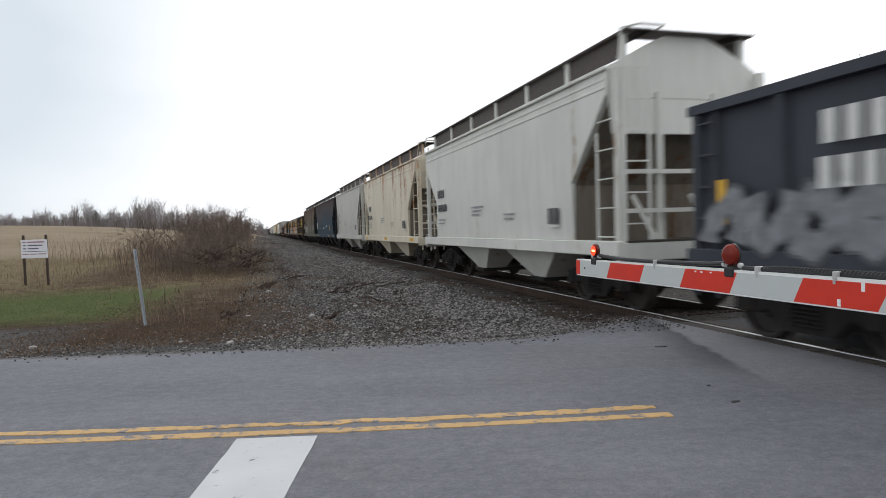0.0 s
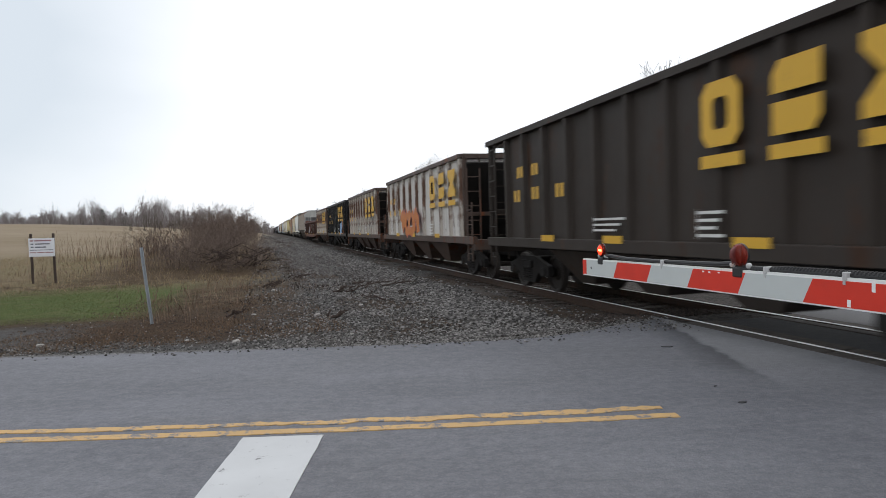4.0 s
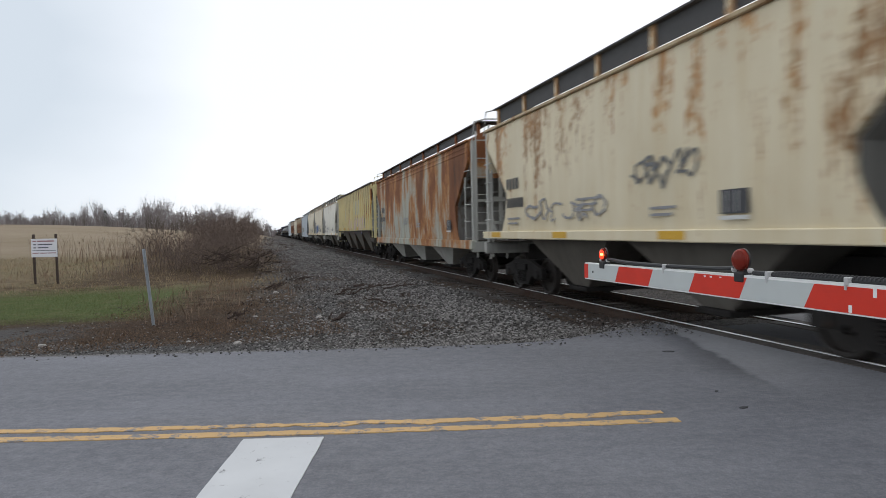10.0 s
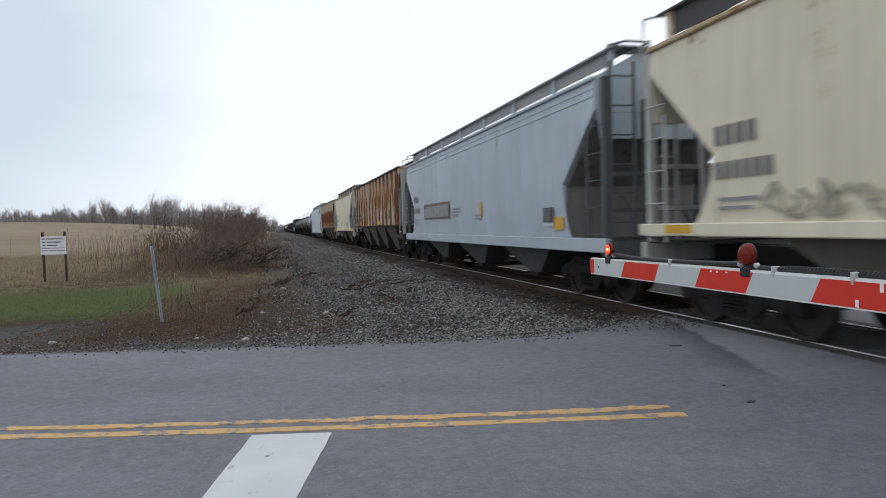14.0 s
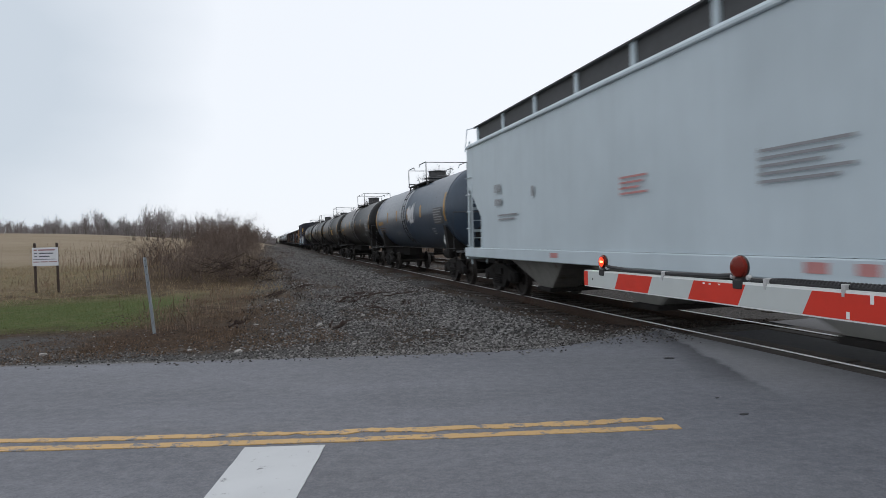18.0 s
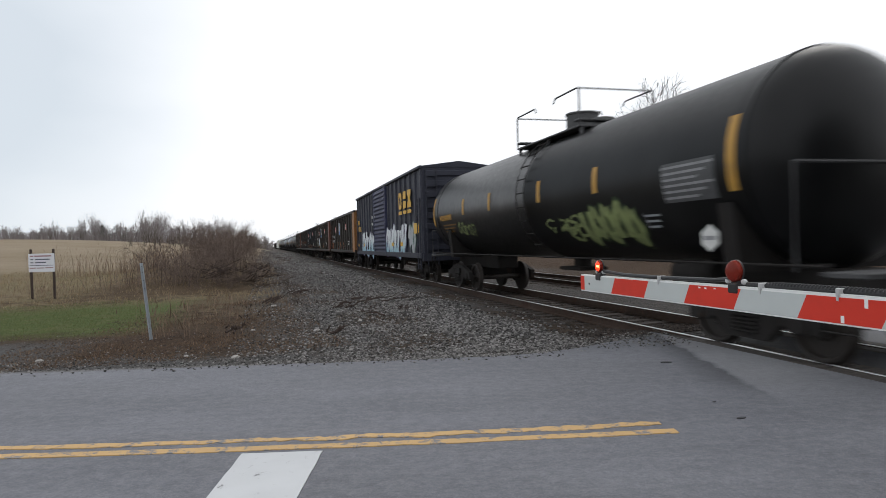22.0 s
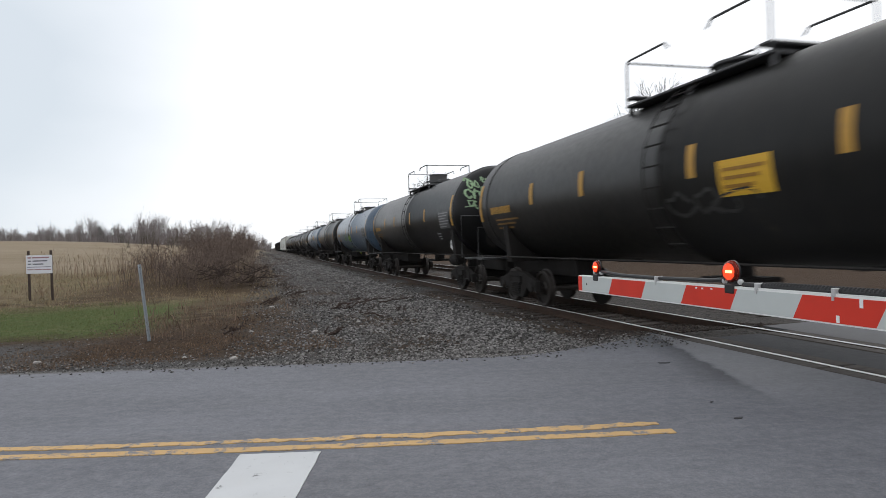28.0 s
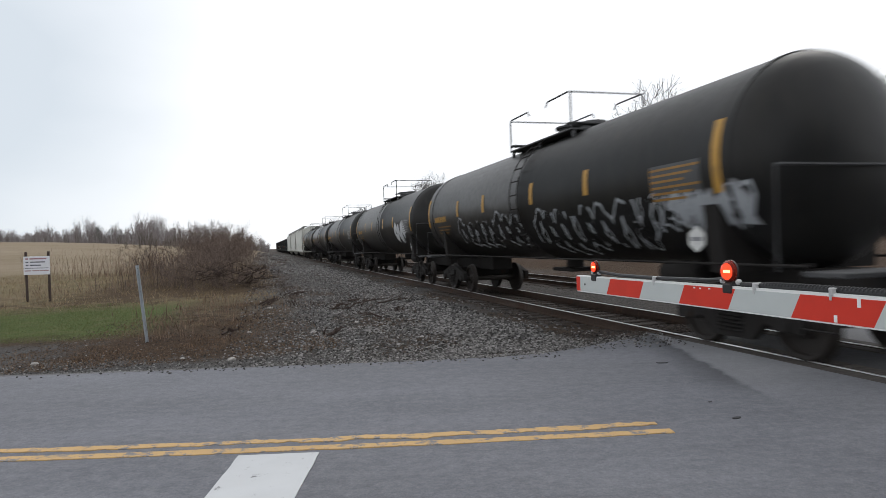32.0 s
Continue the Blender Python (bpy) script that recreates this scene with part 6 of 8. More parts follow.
def ribbed_side_car(name, label, L, mat, z0, z1, ribs, end="corrugated", chord=0.12, inside=None, fish=0.0, bays=0, slope_end=0.0, frame_mat=None, wall=0.0, lean=0.0, rib_mat=None, portal=True):
    """An open-topped car with outside posts: a gondola or a coal hopper of body length L."""
    car = thing(name, label, "railway car", "train")
    half = L / 2
    frame_mat = frame_mat or mat
    inside = inside or IRON
    kk = (round(L, 1), z0, z1, ribs, end, fish, bays, slope_end, wall, lean, portal)
    e = wall or half - 0.12
    for s in (-1, 1):
        def wall():
            sh = Shape()
            xi, xo = s * 1.36, s * 1.42
            if lean:
                poly = [(-e, z1), (-e, z1 - 0.2), (-e + lean, z0), (e - lean, z0), (e, z1 - 0.2), (e, z1)]
                sh.prism(poly, min(xi, xo), max(xi, xo), "x")
            else:
                sh.box(min(xi, xo), max(xi, xo), -e, e, z0, z1)
            return sh
        w = part("side", wall, mat, car, key=("gside", kk, s))
        for k in range(ribs):
            y = -e + 0.08 + (2 * e - 0.16) * k / (ribs - 1)
            zb = z0 if not lean else z0 + max(0.0, (z1 - 0.3 - z0) * (1 - (e - abs(y)) / lean))
            def rib():
                x = s * 1.42
                return Shape().loft([[(x, -0.075, zb + 0.02), (x + s * 0.09, -0.035, zb + 0.02), (x + s * 0.09, 0.035, zb + 0.02), (x, 0.075, zb + 0.02)],
                                     [(x, -0.085, z1 - chord), (x + s * 0.11, -0.045, z1 - chord), (x + s * 0.11, 0.045, z1 - chord), (x, 0.085, z1 - chord)]])
            part("side_post", rib, rib_mat or mat, w, key=("grib", kk, s, round(zb, 2)), m=pose(0, y - 0.18, 0, -4.5) if lean and 1 < k < ribs - 2 else pose(0, y, 0))
        def top():
            sh = Shape()
            n = 14
            rings = []
            for i in range(n + 1):
                te = half if slope_end and portal else e + 0.04
                y = -te + 2 * te * i / n
                dz = 0.0 if i in (0, n) else 0.018 * noise.noise(Vector((y, z1 * 3, s)))
                a, b = s * 1.35, s * 1.55
                rings.append([(min(a, b), y, z1 - chord + dz), (max(a, b), y, z1 - chord + dz), (max(a, b), y, z1 + dz), (min(a, b), y, z1 + dz)])
            return sh.loft(rings)
        part("top_chord", top, frame_mat, car, key=("gtop", kk, s))
        def low():
            sh = Shape()
            a, b = sorted((s * 1.40, s * 1.53))
            if fish:
                sh.prism([(-e, z0 + 0.16), (-e, z0), (-e + 2.2, z0), (-e + 3.2, z0 - fish), (e - 3.2, z0 - fish), (e - 2.2, z0), (e, z0), (e, z0 + 0.16)], a, b, "x")
            else:
                sh.box(a, b, -half if not slope_end else -half, half, z0 - 0.02 if not slope_end else z0 - 0.05, z0 + 0.16, 0.012)
            return sh
        part("side_sill", low, frame_mat, car, key=("glow", kk, s))
        part("end_wall", lambda: (Shape().box(-1.36, 1.36, min(s * e, s * (e - 0.06)), max(s * e, s * (e - 0.06)), z0 + (0.5 if lean else 0) if not slope_end else z1 - 0.45, z1)), mat, car, key=("gend", kk, s))
        if slope_end:
            part("slope_sheet", lambda: Shape().prism([(s * (e + 0.3), z1 - 0.3), (s * (e - slope_end), z0 - 0.1), (s * (e - slope_end - 0.08), z0 - 0.1), (s * (e + 0.22), z1 - 0.25)], -1.36, 1.36, "x"), inside, car, "sloping end sheet", key=("slope", kk, s))
            he = half if portal else e + 0.14
            for x in (-1.38, -0.5, 0.5, 1.38):
                part("end_post", lambda: Shape().box(x - 0.06, x + 0.06, min(s * he, s * (he - 0.1)), max(s * he, s * (he - 0.1)), z0 - 0.1, z1 - 0.05, 0.01), frame_mat, car, key=("gpost", kk, s, x))
            part("end_beam", lambda: Shape().box(-1.45, 1.45, min(s * he, s * (he - 0.1)), max(s * he, s * (he - 0.1)), z0 + 0.75, z0 + 0.87, 0.01).box(-1.45, 1.45, min(s * he, s * (he - 0.14)), max(s * he, s * (he - 0.14)), z1 - 0.14, z1, 0.01), frame_mat, car, key=("gbeam", kk, s))
        else:
            for k in range(5):
                z = z0 + (z1 - z0) * (k + 0.6) / 5.4
                part("end_rib", lambda: Shape().box(-1.34, 1.34, min(s * e, s * (e + 0.075)), max(s * e, s * (e + 0.075)), z - 0.085, z + 0.085, 0.03), mat, car, key=("gerib", kk, s, k))
        part("end_sill", lambda: Shape().box(-1.48, 1.48, min(s * half, s * (half - 0.16)), max(s * half, s * (half - 0.16)), 0.86, 1.16, 0.015), frame_mat, car, key=("gesill", kk, s))
        part("ladder", lambda: ladder(-1.50, s * (half - 0.36), 0.55, z1 - 0.05 if portal else 2.2, 0.4, "y"), frame_mat, car, key=("glad", kk, s))
        part("end_ladder", lambda: ladder(-1.15, s * (half + 0.02 if portal else e + 0.18), 0.65, z1 - 0.05, 0.4, "x"), frame_mat, car, key=("gelad", kk, s))
    part("floor", lambda: Shape().box(-1.36, 1.36, -e + slope_end, e - slope_end, z0 - 0.08, z0 + 0.02), inside, car, key=("gfloor", kk))
    part("centre_sill", lambda: Shape().box(-0.3, 0.3, -half + 0.05, half - 0.05, 0.66, 1.05), IRON, car, key=("gcs", kk))
    part("brake_wheel", lambda: Shape().turn((0.6, -half - 0.05, min(2.2, z1 - 0.5)), [(-0.02, 0.22), (0.0, 0.26), (0.02, 0.22)], "y", 18), IRON, car, key=("gbw", kk))
    span = 2 * (e - max(slope_end, 1.9))
    for k in range(bays):
        yc = -span / 2 + span * (k + 0.5) / bays
        bw = span / bays * 0.48
        part("hopper_bay", lambda: Shape().loft([[(-1.38, -bw, z0), (1.38, -bw, z0), (1.38, bw, z0), (-1.38, bw, z0)], [(-1.0, -0.28, 0.36), (1.0, -0.28, 0.36), (1.0, 0.28, 0.36), (-1.0, 0.28, 0.36)]]), frame_mat, car, "sloping discharge bay", key=("gbay", kk), m=pose(0, yc, 0))
    add_trucks(car, half, 1.5)
    add_couplers(car, half)
    return car, flat_side(-1.428), flat_side(-1.545)


TANK_R, TANK_Z = 1.42, 2.50


def tank_side(y, z):
    d = max(-0.99, min(0.99, (z - TANK_Z) / TANK_R))
    return (-TANK_R * math.sqrt(1 - d * d) - 0.008, y, z)


def tank_car(label, L, mat, mark=None, name="tank_car", placard=True, dome="low", notice=(0.26, 0.26, 0.265)):
    """A tank car of shell length L: welded tank with domed heads on stub sills."""
    mark = mark or stencil("worn_orange_stencil", (0.46, 0.25, 0.04), 0.5)
    car = thing(name, label, "railway car", "train")
    half = L / 2
    body, front = half - 0.62, half - 1.35
    kk = (round(L, 1), dome)

    def shell():
        prof = []
        for k in range(9):
            a = math.pi / 2 * k / 8
            prof.append((-front - 0.68 * math.cos(a), max(0.004, TANK_R * math.sin(a))))
        prof += [(-front + 0.3, TANK_R), (-0.10, TANK_R), (-0.07, TANK_R + 0.012), (0.07, TANK_R + 0.012), (0.10, TANK_R), (body - 0.3, TANK_R)]
        body_r = body + 0.52
        for k in range(8, -1, -1):
            a = math.pi / 2 * k / 8
            prof.append((body_r + 0.62 * math.cos(a), max(0.004, TANK_R * math.sin(a))))
        return Shape().turn((0, 0, TANK_Z), prof, "y", 48)
    tank = part("tank", shell, mat, car, "long welded steel tank", key=("shell", kk), smooth=30)
    for s in (-1, 1):
        part("weld_band", lambda: Shape().turn((0, body if s > 0 else -front + 0.02, TANK_Z), [(-0.05, TANK_R + 0.001), (-0.045, TANK_R + 0.012), (0.045, TANK_R + 0.012), (0.05, TANK_R + 0.001)], "y", 48), mat, tank, key=("wband", kk, s), smooth=30)
    # manway, valve housing and safety platform
    zt = TANK_Z + TANK_R
    tall = dome == "tall"
    hn = 0.30 if tall else 0.06
    nozzle = part("manway", lambda: Shape().cyl((0, -0.15, zt + hn / 2), 0.36, hn + 0.32, "z", 28, 0.36, 0.02).cyl((0, -0.15, zt + hn + 0.135), 0.385 if tall else 0.44, 0.05, "z", 28, bevel=0.012), DARK_BOARD, car, "valve housing on the tank top", key=("manway", kk), smooth=40)
    part("manway_lid", lambda: Shape().cyl((0, -1.05, zt + 0.06), 0.27, 0.24, "z", 20, bevel=0.03), DARK_BOARD, nozzle, key="mlid", smooth=40)
    deck = part("platform", lambda: Shape().box(-0.88, -0.42, -1.65, 1.65, zt - 0.12, zt - 0.08, 0.01).box(0.42, 0.88, -1.65, 1.65, zt - 0.12, zt - 0.08, 0.01).box(-0.88, 0.88, -1.65, -1.40, zt + 0.01, zt + 0.05, 0.01).box(-0.88, 0.88, 1.40, 1.65, zt + 0.01, zt + 0.05, 0.01), DARK_BOARD, car, "grated platform round the valves", key=("deck", kk))
    for y in (-1.6, 0.0, 1.6):
        for x in (-0.8, 0.8):
            part("platform_leg", lambda: Shape().box(x - 0.03, x + 0.03, y - 0.03, y + 0.03, zt - 0.32, zt - 0.08), DARK_BOARD, deck, key=("dleg", kk, x, y))
    zr = zt + 0.68
    for s in (-1, 1):
        for e in (-1, 1):
            part("safety_rail", lambda: Shape().tube([(s * 0.86, e * 1.62, zt - 0.1), (s * 0.86, e * 1.62, zr - 0.06), (s * 0.86, e * 1.56, zr), (s * 0.86, e * 0.55, zr), (s * 0.86, e * 0.45, zr - 0.10)], 0.018, 6), DARK_BOARD, deck, "bent pipe safety rail", key=("rail", kk, s, e))
        part("end_rail", lambda: Shape().tube([(-0.86, s * 1.62, zr - 0.02), (0.86, s * 1.62, zr - 0.02)], 0.016, 6), DARK_BOARD, deck, key=("erail", kk, s))
        # centre ladder over the side
        def lad():
            sh = Shape()
            for y in (-0.22, 0.22):
                pts = []
                for k in range(13):
                    a = radians(-48 + 112 * k / 12)
                    pts.append((s * (TANK_R + 0.11) * math.cos(a), y, TANK_Z + (TANK_R + 0.11) * math.sin(a)))
                sh.tube(pts, 0.012, 6)
            for k in range(10):
                a = radians(-44 + 106 * k / 9)
                x, z = s * (TANK_R + 0.11) * math.cos(a), TANK_Z + (TANK_R + 0.11) * math.sin(a)
                sh.box(x - 0.012, x + 0.012, -0.22, 0.22, z - 0.012, z + 0.012)
            return sh
        part("side_ladder", lad, IRON, car, "curved ladder over the tank side", key=("tlad", kk, s))
        # grab rail along the foot of the tank
        part("foot_rail", lambda: Shape().tube([(s * 1.46, -half + 0.15, 1.18), (s * 1.46, half - 0.15, 1.18)], 0.018, 6), IRON, car, "thin rail along the foot of the tank", key=("frail", kk, s))
        for k in range(8):
            y = -half + 0.5 + (2 * half - 1.0) * k / 7
            part("rail_bracket", lambda: Shape().box(min(s * 1.0, s * 1.46), max(s * 1.0, s * 1.46), -0.02, 0.02, 1.15, 1.19), IRON, car, key=("rbr", s), m=pose(0, y, 0))
        # stub sill, end platform, saddle
        part("stub_sill", lambda: Shape().box(-0.32, 0.32, min(s * (half + 0.28), s * (half - 3.4)), max(s * (half + 0.28), s * (half - 3.4)), 0.70, 1.08, 0.02), IRON, car, key=("stub", kk, s))
        part("end_platform", lambda: Shape().box(-1.42, 1.42, min(s * (half + 0.28), s * (half - 0.25)), max(s * (half + 0.28), s * (half - 0.25)), 1.06, 1.12, 0.01), DARK_BOARD, car, key=("tplat", kk, s))
        part("saddle", lambda: Shape().prism([(-1.25, 1.05), (1.25, 1.05), (1.36, 1.95), (1.0, 1.50), (0.5, 1.22), (-0.5, 1.22), (-1.0, 1.50), (-1.36, 1.95)], s * (half - 1.75) - 0.14, s * (half - 1.75) + 0.14, "y"), IRON, car, "saddle bolster under the tank", key=("saddle", kk, s))
        yr, zr2 = (half + 0.22, 1.95) if s > 0 else (-half + 0.62, 2.34)
        part("end_rail_low", lambda: Shape().tube([(-1.38, yr, 1.1), (-1.38, yr, zr2), (1.38, yr, zr2), (1.38, yr, 1.1)], 0.02, 6), DARK_BOARD, car, "handrail across the end platform", key=("elow", kk, s))
        for x in (-1.43, 1.43):
            part("step", lambda: Shape().tube([(x, s * (half + 0.18), 1.08), (x, s * (half + 0.18), 0.5), (x, s * (half - 0.22), 0.5), (x, s * (half - 0.22), 1.08)], 0.02, 6), IRON, car, key=("tstep", kk, s, x))
    part("bottom_outlet", lambda: Shape().cyl((0, 0, 0.98), 0.2, 0.34, "z", 16).box(-0.35, 0.35, -0.5, 0.5, 0.82, 0.90, 0.02), IRON, car, key="bout")
    part("brake_reservoir", lambda: Shape().cyl((-0.75, -half + 3.1, 0.98), 0.2, 0.9, "y", 16, bevel=0.06), IRON, car, key=("bres", round(L, 1)), smooth=40)
    part("brake_wheel", lambda: Shape().turn((-0.7, -half - 0.33, 1.62), [(-0.02, 0.22), (0.0, 0.26), (0.02, 0.22)], "y", 18), IRON, car, key=("tbw", round(L, 1)))
    # conspicuity stripes and lettering on the side towards the road, and on the front head
    ys = [half - 0.2, half - 3.5, half - 5.75, -half + 7.35, -half + 4.95, -half + 1.55]
    hs = [0.95, 0.46, 0.46, 0.46, 0.46, 0.95]
    for y, h in zip(ys, hs):
        marks(car, [(y, 2.56, 0.16, h)], mark, tank_side, "reflective_stripe")
    marks(car, word(half - 1.0, 2.32, 10, 0.17), mark, tank_side, "lettering")
    marks(car, block(half - 1.9, 1.98, 1.4, 0.30), stencil("dim_orange_stencil", (0.20, 0.11, 0.03), 0.6), tank_side, "lettering")
    if notice:
        marks(car, [(-half + 2.42, 2.30, 1.12, 0.56)], stencil("grey_notice_ground", (0.075, 0.077, 0.08), 0.6), tank_side, "notice_ground")
        marks(car, block(-half + 2.42, 2.30, 1.08, 0.52), stencil("notice_print_%d" % round(1000 * notice[2]), notice, 0.5), lambda a, b: (tank_side(a, b)[0] - 0.006, a, b), "notice")
    marks(car, block(-half + 3.45, 1.78, 0.4, 0.26), GREY_SPRAY, tank_side, "notice")
    if placard:
        y, z = -half + 2.24, 1.50
        sh = Shape()
        pts = [(0, 0.19), (-0.17, 0.08), (-0.17, -0.08), (0, -0.19), (0.17, -0.08), (0.17, 0.08)]
        front = min(tank_side(y, z + 0.2)[0], tank_side(y, z)[0]) - 0.02
        sh.loft([[(front, y + a, z + b) for a, b in pts], [(front + 0.008, y + a, z + b) for a, b in pts]])
        pl = part("placard", sh, WHITE_INK, car, "white hazard placard")
        part("placard_print", Shape().box(front - 0.003, front - 0.001, y - 0.12, y + 0.12, z - 0.03, z + 0.03), GREY_INK, pl)
    def head(x, z):
        r2 = (x * x + (z - TANK_Z) ** 2) / (TANK_R * TANK_R)
        return (x, -front - 0.68 * math.sqrt(max(0, 1 - r2)) - 0.012, z)
    sh = Shape()
    for k in range(9):
        x = -0.75 + 0.11 * k
        sh.add([head(x, 3.55), head(x + 0.08, 3.55), head(x + 0.08, 3.68), head(x, 3.68)], [(0, 1, 2, 3)])
    for k in range(5):
        sh.add([head(-0.45, 3.42 - 0.1 * k), head(0.05, 3.42 - 0.1 * k), head(0.05, 3.37 - 0.1 * k), head(-0.45, 3.37 - 0.1 * k)], [(0, 1, 2, 3)])
    part("lettering", sh, mark, car)
    add_trucks(car, half, 1.75)
    add_couplers(car, half + 0.28)
    return car, tank_side


def boxcar(label, L, mat, door_mat):
    car = thing("boxcar", label, "railway car", "train")
    half = L / 2
    z0, z1 = 1.02, 4.36
    part("body", Shape().box(-1.42, 1.42, -half, half, z0 + 0.1, z1), mat, car)
    doors = (-1.30, 1.90)
    for s in (-1, 1):
        for k in range(19):
            y = -half + 0.12 + (2 * half - 0.24) * k / 18
            if -1.6 < y < 2.2:
                continue
            part("side_post", lambda: Shape().loft([[(s * 1.42, -0.09, z), (s * 1.49, -0.05, z), (s * 1.49, 0.05, z), (s * 1.42, 0.09, z)] for z in (z0 + 0.12, z1 - 0.06)]), mat, car, key=("bxrib", s), m=pose(0, y, 0))
        a, b = sorted((s * 1.425, s * 1.50))
        door = part("door", Shape().box(a, b, doors[0], doors[1], z0 + 0.12, z1 - 0.10), door_mat, car, "corrugated sliding door")
        for k in range(15):
            z = z0 + 0.28 + (z1 - z0 - 0.55) * k / 14
            part("corrugation", lambda: Shape().loft([[(s * 1.50, y, -0.07), (s * 1.555, y, -0.03), (s * 1.555, y, 0.03), (s * 1.50, y, 0.07)] for y in (doors[0] + 0.08, doors[1] - 0.08)]), door_mat, door, key=("bxcor", s), m=pose(0, 0, z))
        for y in doors:
            part("door_post", Shape().box(min(s * 1.42, s * 1.54), max(s * 1.42, s * 1.54), y - 0.10, y + 0.10, z0, z1 - 0.05, 0.015), door_mat, car)
        part("side_sill", Shape().box(min(s * 1.40, s * 1.53), max(s * 1.40, s * 1.53), -half, half, z0 - 0.06, z0 + 0.14, 0.012), mat, car)
        part("eave", Shape().box(min(s * 1.40, s * 1.545), max(s * 1.40, s * 1.545), -half - 0.03, half + 0.03, z1 - 0.08, z1 + 0.03, 0.02), mat, car)
        for k in range(8):
            z = z0 + 0.35 + (z1 - z0 - 0.6) * k / 7
            part("end_corrugation", lambda: Shape().box(-1.34, 1.34, min(s * half, s * (half + 0.07)), max(s * half, s * (half + 0.07)), z - 0.12, z + 0.12, 0.04), mat, car, key=("bxend", s, k))
        part("end_sill", Shape().box(-1.48, 1.48, min(s * (half + 0.1), s * (half - 0.1)), max(s * (half + 0.1), s * (half - 0.1)), 0.86, 1.14, 0.015), mat, car)
        part("ladder", ladder(-1.52, s * (half - 0.34), 0.55, 3.2, 0.4, "y", 7), mat, car)
        part("end_ladder", ladder(-1.1, s * (half + 0.1), 0.7, 4.2, 0.4, "x", 9), mat, car)
    roof = part("roof", Shape().prism([(-1.54, z1), (0, z1 + 0.20), (1.54, z1), (1.5, z1 - 0.03), (-1.5, z1 - 0.03)], -half - 0.03, half + 0.03, "y"), mat, car, "low pitched metal roof")
    for k in range(15):
        y = -half + 0.4 + (2 * half - 0.8) * k / 14
        part("roof_rib", lambda: Shape().prism([(-1.53, z1 + 0.012), (0, z1 + 0.235), (1.53, z1 + 0.012), (0, z1 + 0.19)], -0.04, 0.04, "y"), mat, roof, key="bxroof", m=pose(0, y, 0))
    part("centre_sill", Shape().box(-0.3, 0.3, -half + 0.05, half - 0.05, 0.66, 1.05), IRON, car)
    part("brake_wheel", Shape().turn((0.6, -half - 0.14, 2.3), [(-0.02, 0.24), (0.0, 0.28), (0.02, 0.24)], "y", 18), IRON, car)
    add_trucks(car, half, 1.7)
    add_couplers(car, half + 0.1)
    return car, flat_side(-1.432), flat_side(-1.502)


def emblem(car, surf, y, z, size, mat=None, step=None):
    """The owner's mark as plain yellow shapes, a square ring, a split block and an hourglass, with a bar below each."""
    mat = mat or YELLOW_INK
    step = step or size * 1.28

    def poly(name, pts, yc):
        part(name, Shape().add([surf(yc - a * size * 0.5, z + b * size) for a, b in pts], [tuple(range(len(pts)))]), mat, car)
    ring = Shape()
    out = [(-0.85, -0.32), (-0.55, -0.5), (0.55, -0.5), (0.85, -0.32), (0.85, 0.32), (0.55, 0.5), (-0.55, 0.5), (-0.85, 0.32)]
    inn = [(-0.32, -0.16), (-0.22, -0.24), (0.22, -0.24), (0.32, -0.16), (0.32, 0.16), (0.22, 0.24), (-0.22, 0.24), (-0.32, 0.16)]
    ring.add([surf(y - a * size * 0.5, z + b * size) for a, b in out + inn], [(i, (i + 1) % 8, 8 + (i + 1) % 8, 8 + i) for i in range(8)])
    part("emblem_ring", ring, mat, car, "yellow painted ring")
    poly("emblem_block", [(-0.8, 0.32), (-0.55, 0.5), (0.8, 0.5), (0.8, 0.06), (-0.8, 0.06)], y - step)
    poly("emblem_block", [(-0.8, -0.06), (0.8, -0.06), (0.8, -0.32), (0.55, -0.5), (-0.8, -0.5)], y - step)
    part("emblem_hourglass", Shape().add([surf(y - 2 * step - a * size * 0.5, z + b * size) for a, b in ((-0.95, 0.5), (0.95, 0.5), (0.95, 0.3), (0.42, 0.0), (-0.42, 0.0), (-0.95, 0.3), (0.95, -0.3), (0.95, -0.5), (-0.95, -0.5), (-0.95, -0.3))], [(0, 1, 2, 3, 4, 5), (4, 3, 6, 7, 8, 9)]), mat, car, "yellow painted hourglass")
    for k in range(3):
        poly("emblem_bar", [(-0.9, -0.62), (0.9, -0.62), (0.9, -0.82), (-0.9, -0.82)], y - k * step)


# ---- the train, car by car, in the order in which it passes ----
TRAIN = []


def couple(car, rear, L):
    """rear: how far the car's rear end stands up the line at the start."""
    TRAIN.append((car, rear - L / 2))


def stock(name, base, rust=0.2, dirt=0.3, seed=0.0, **k):
    return paint(name, base, rust, dirt, seed=seed, **k)


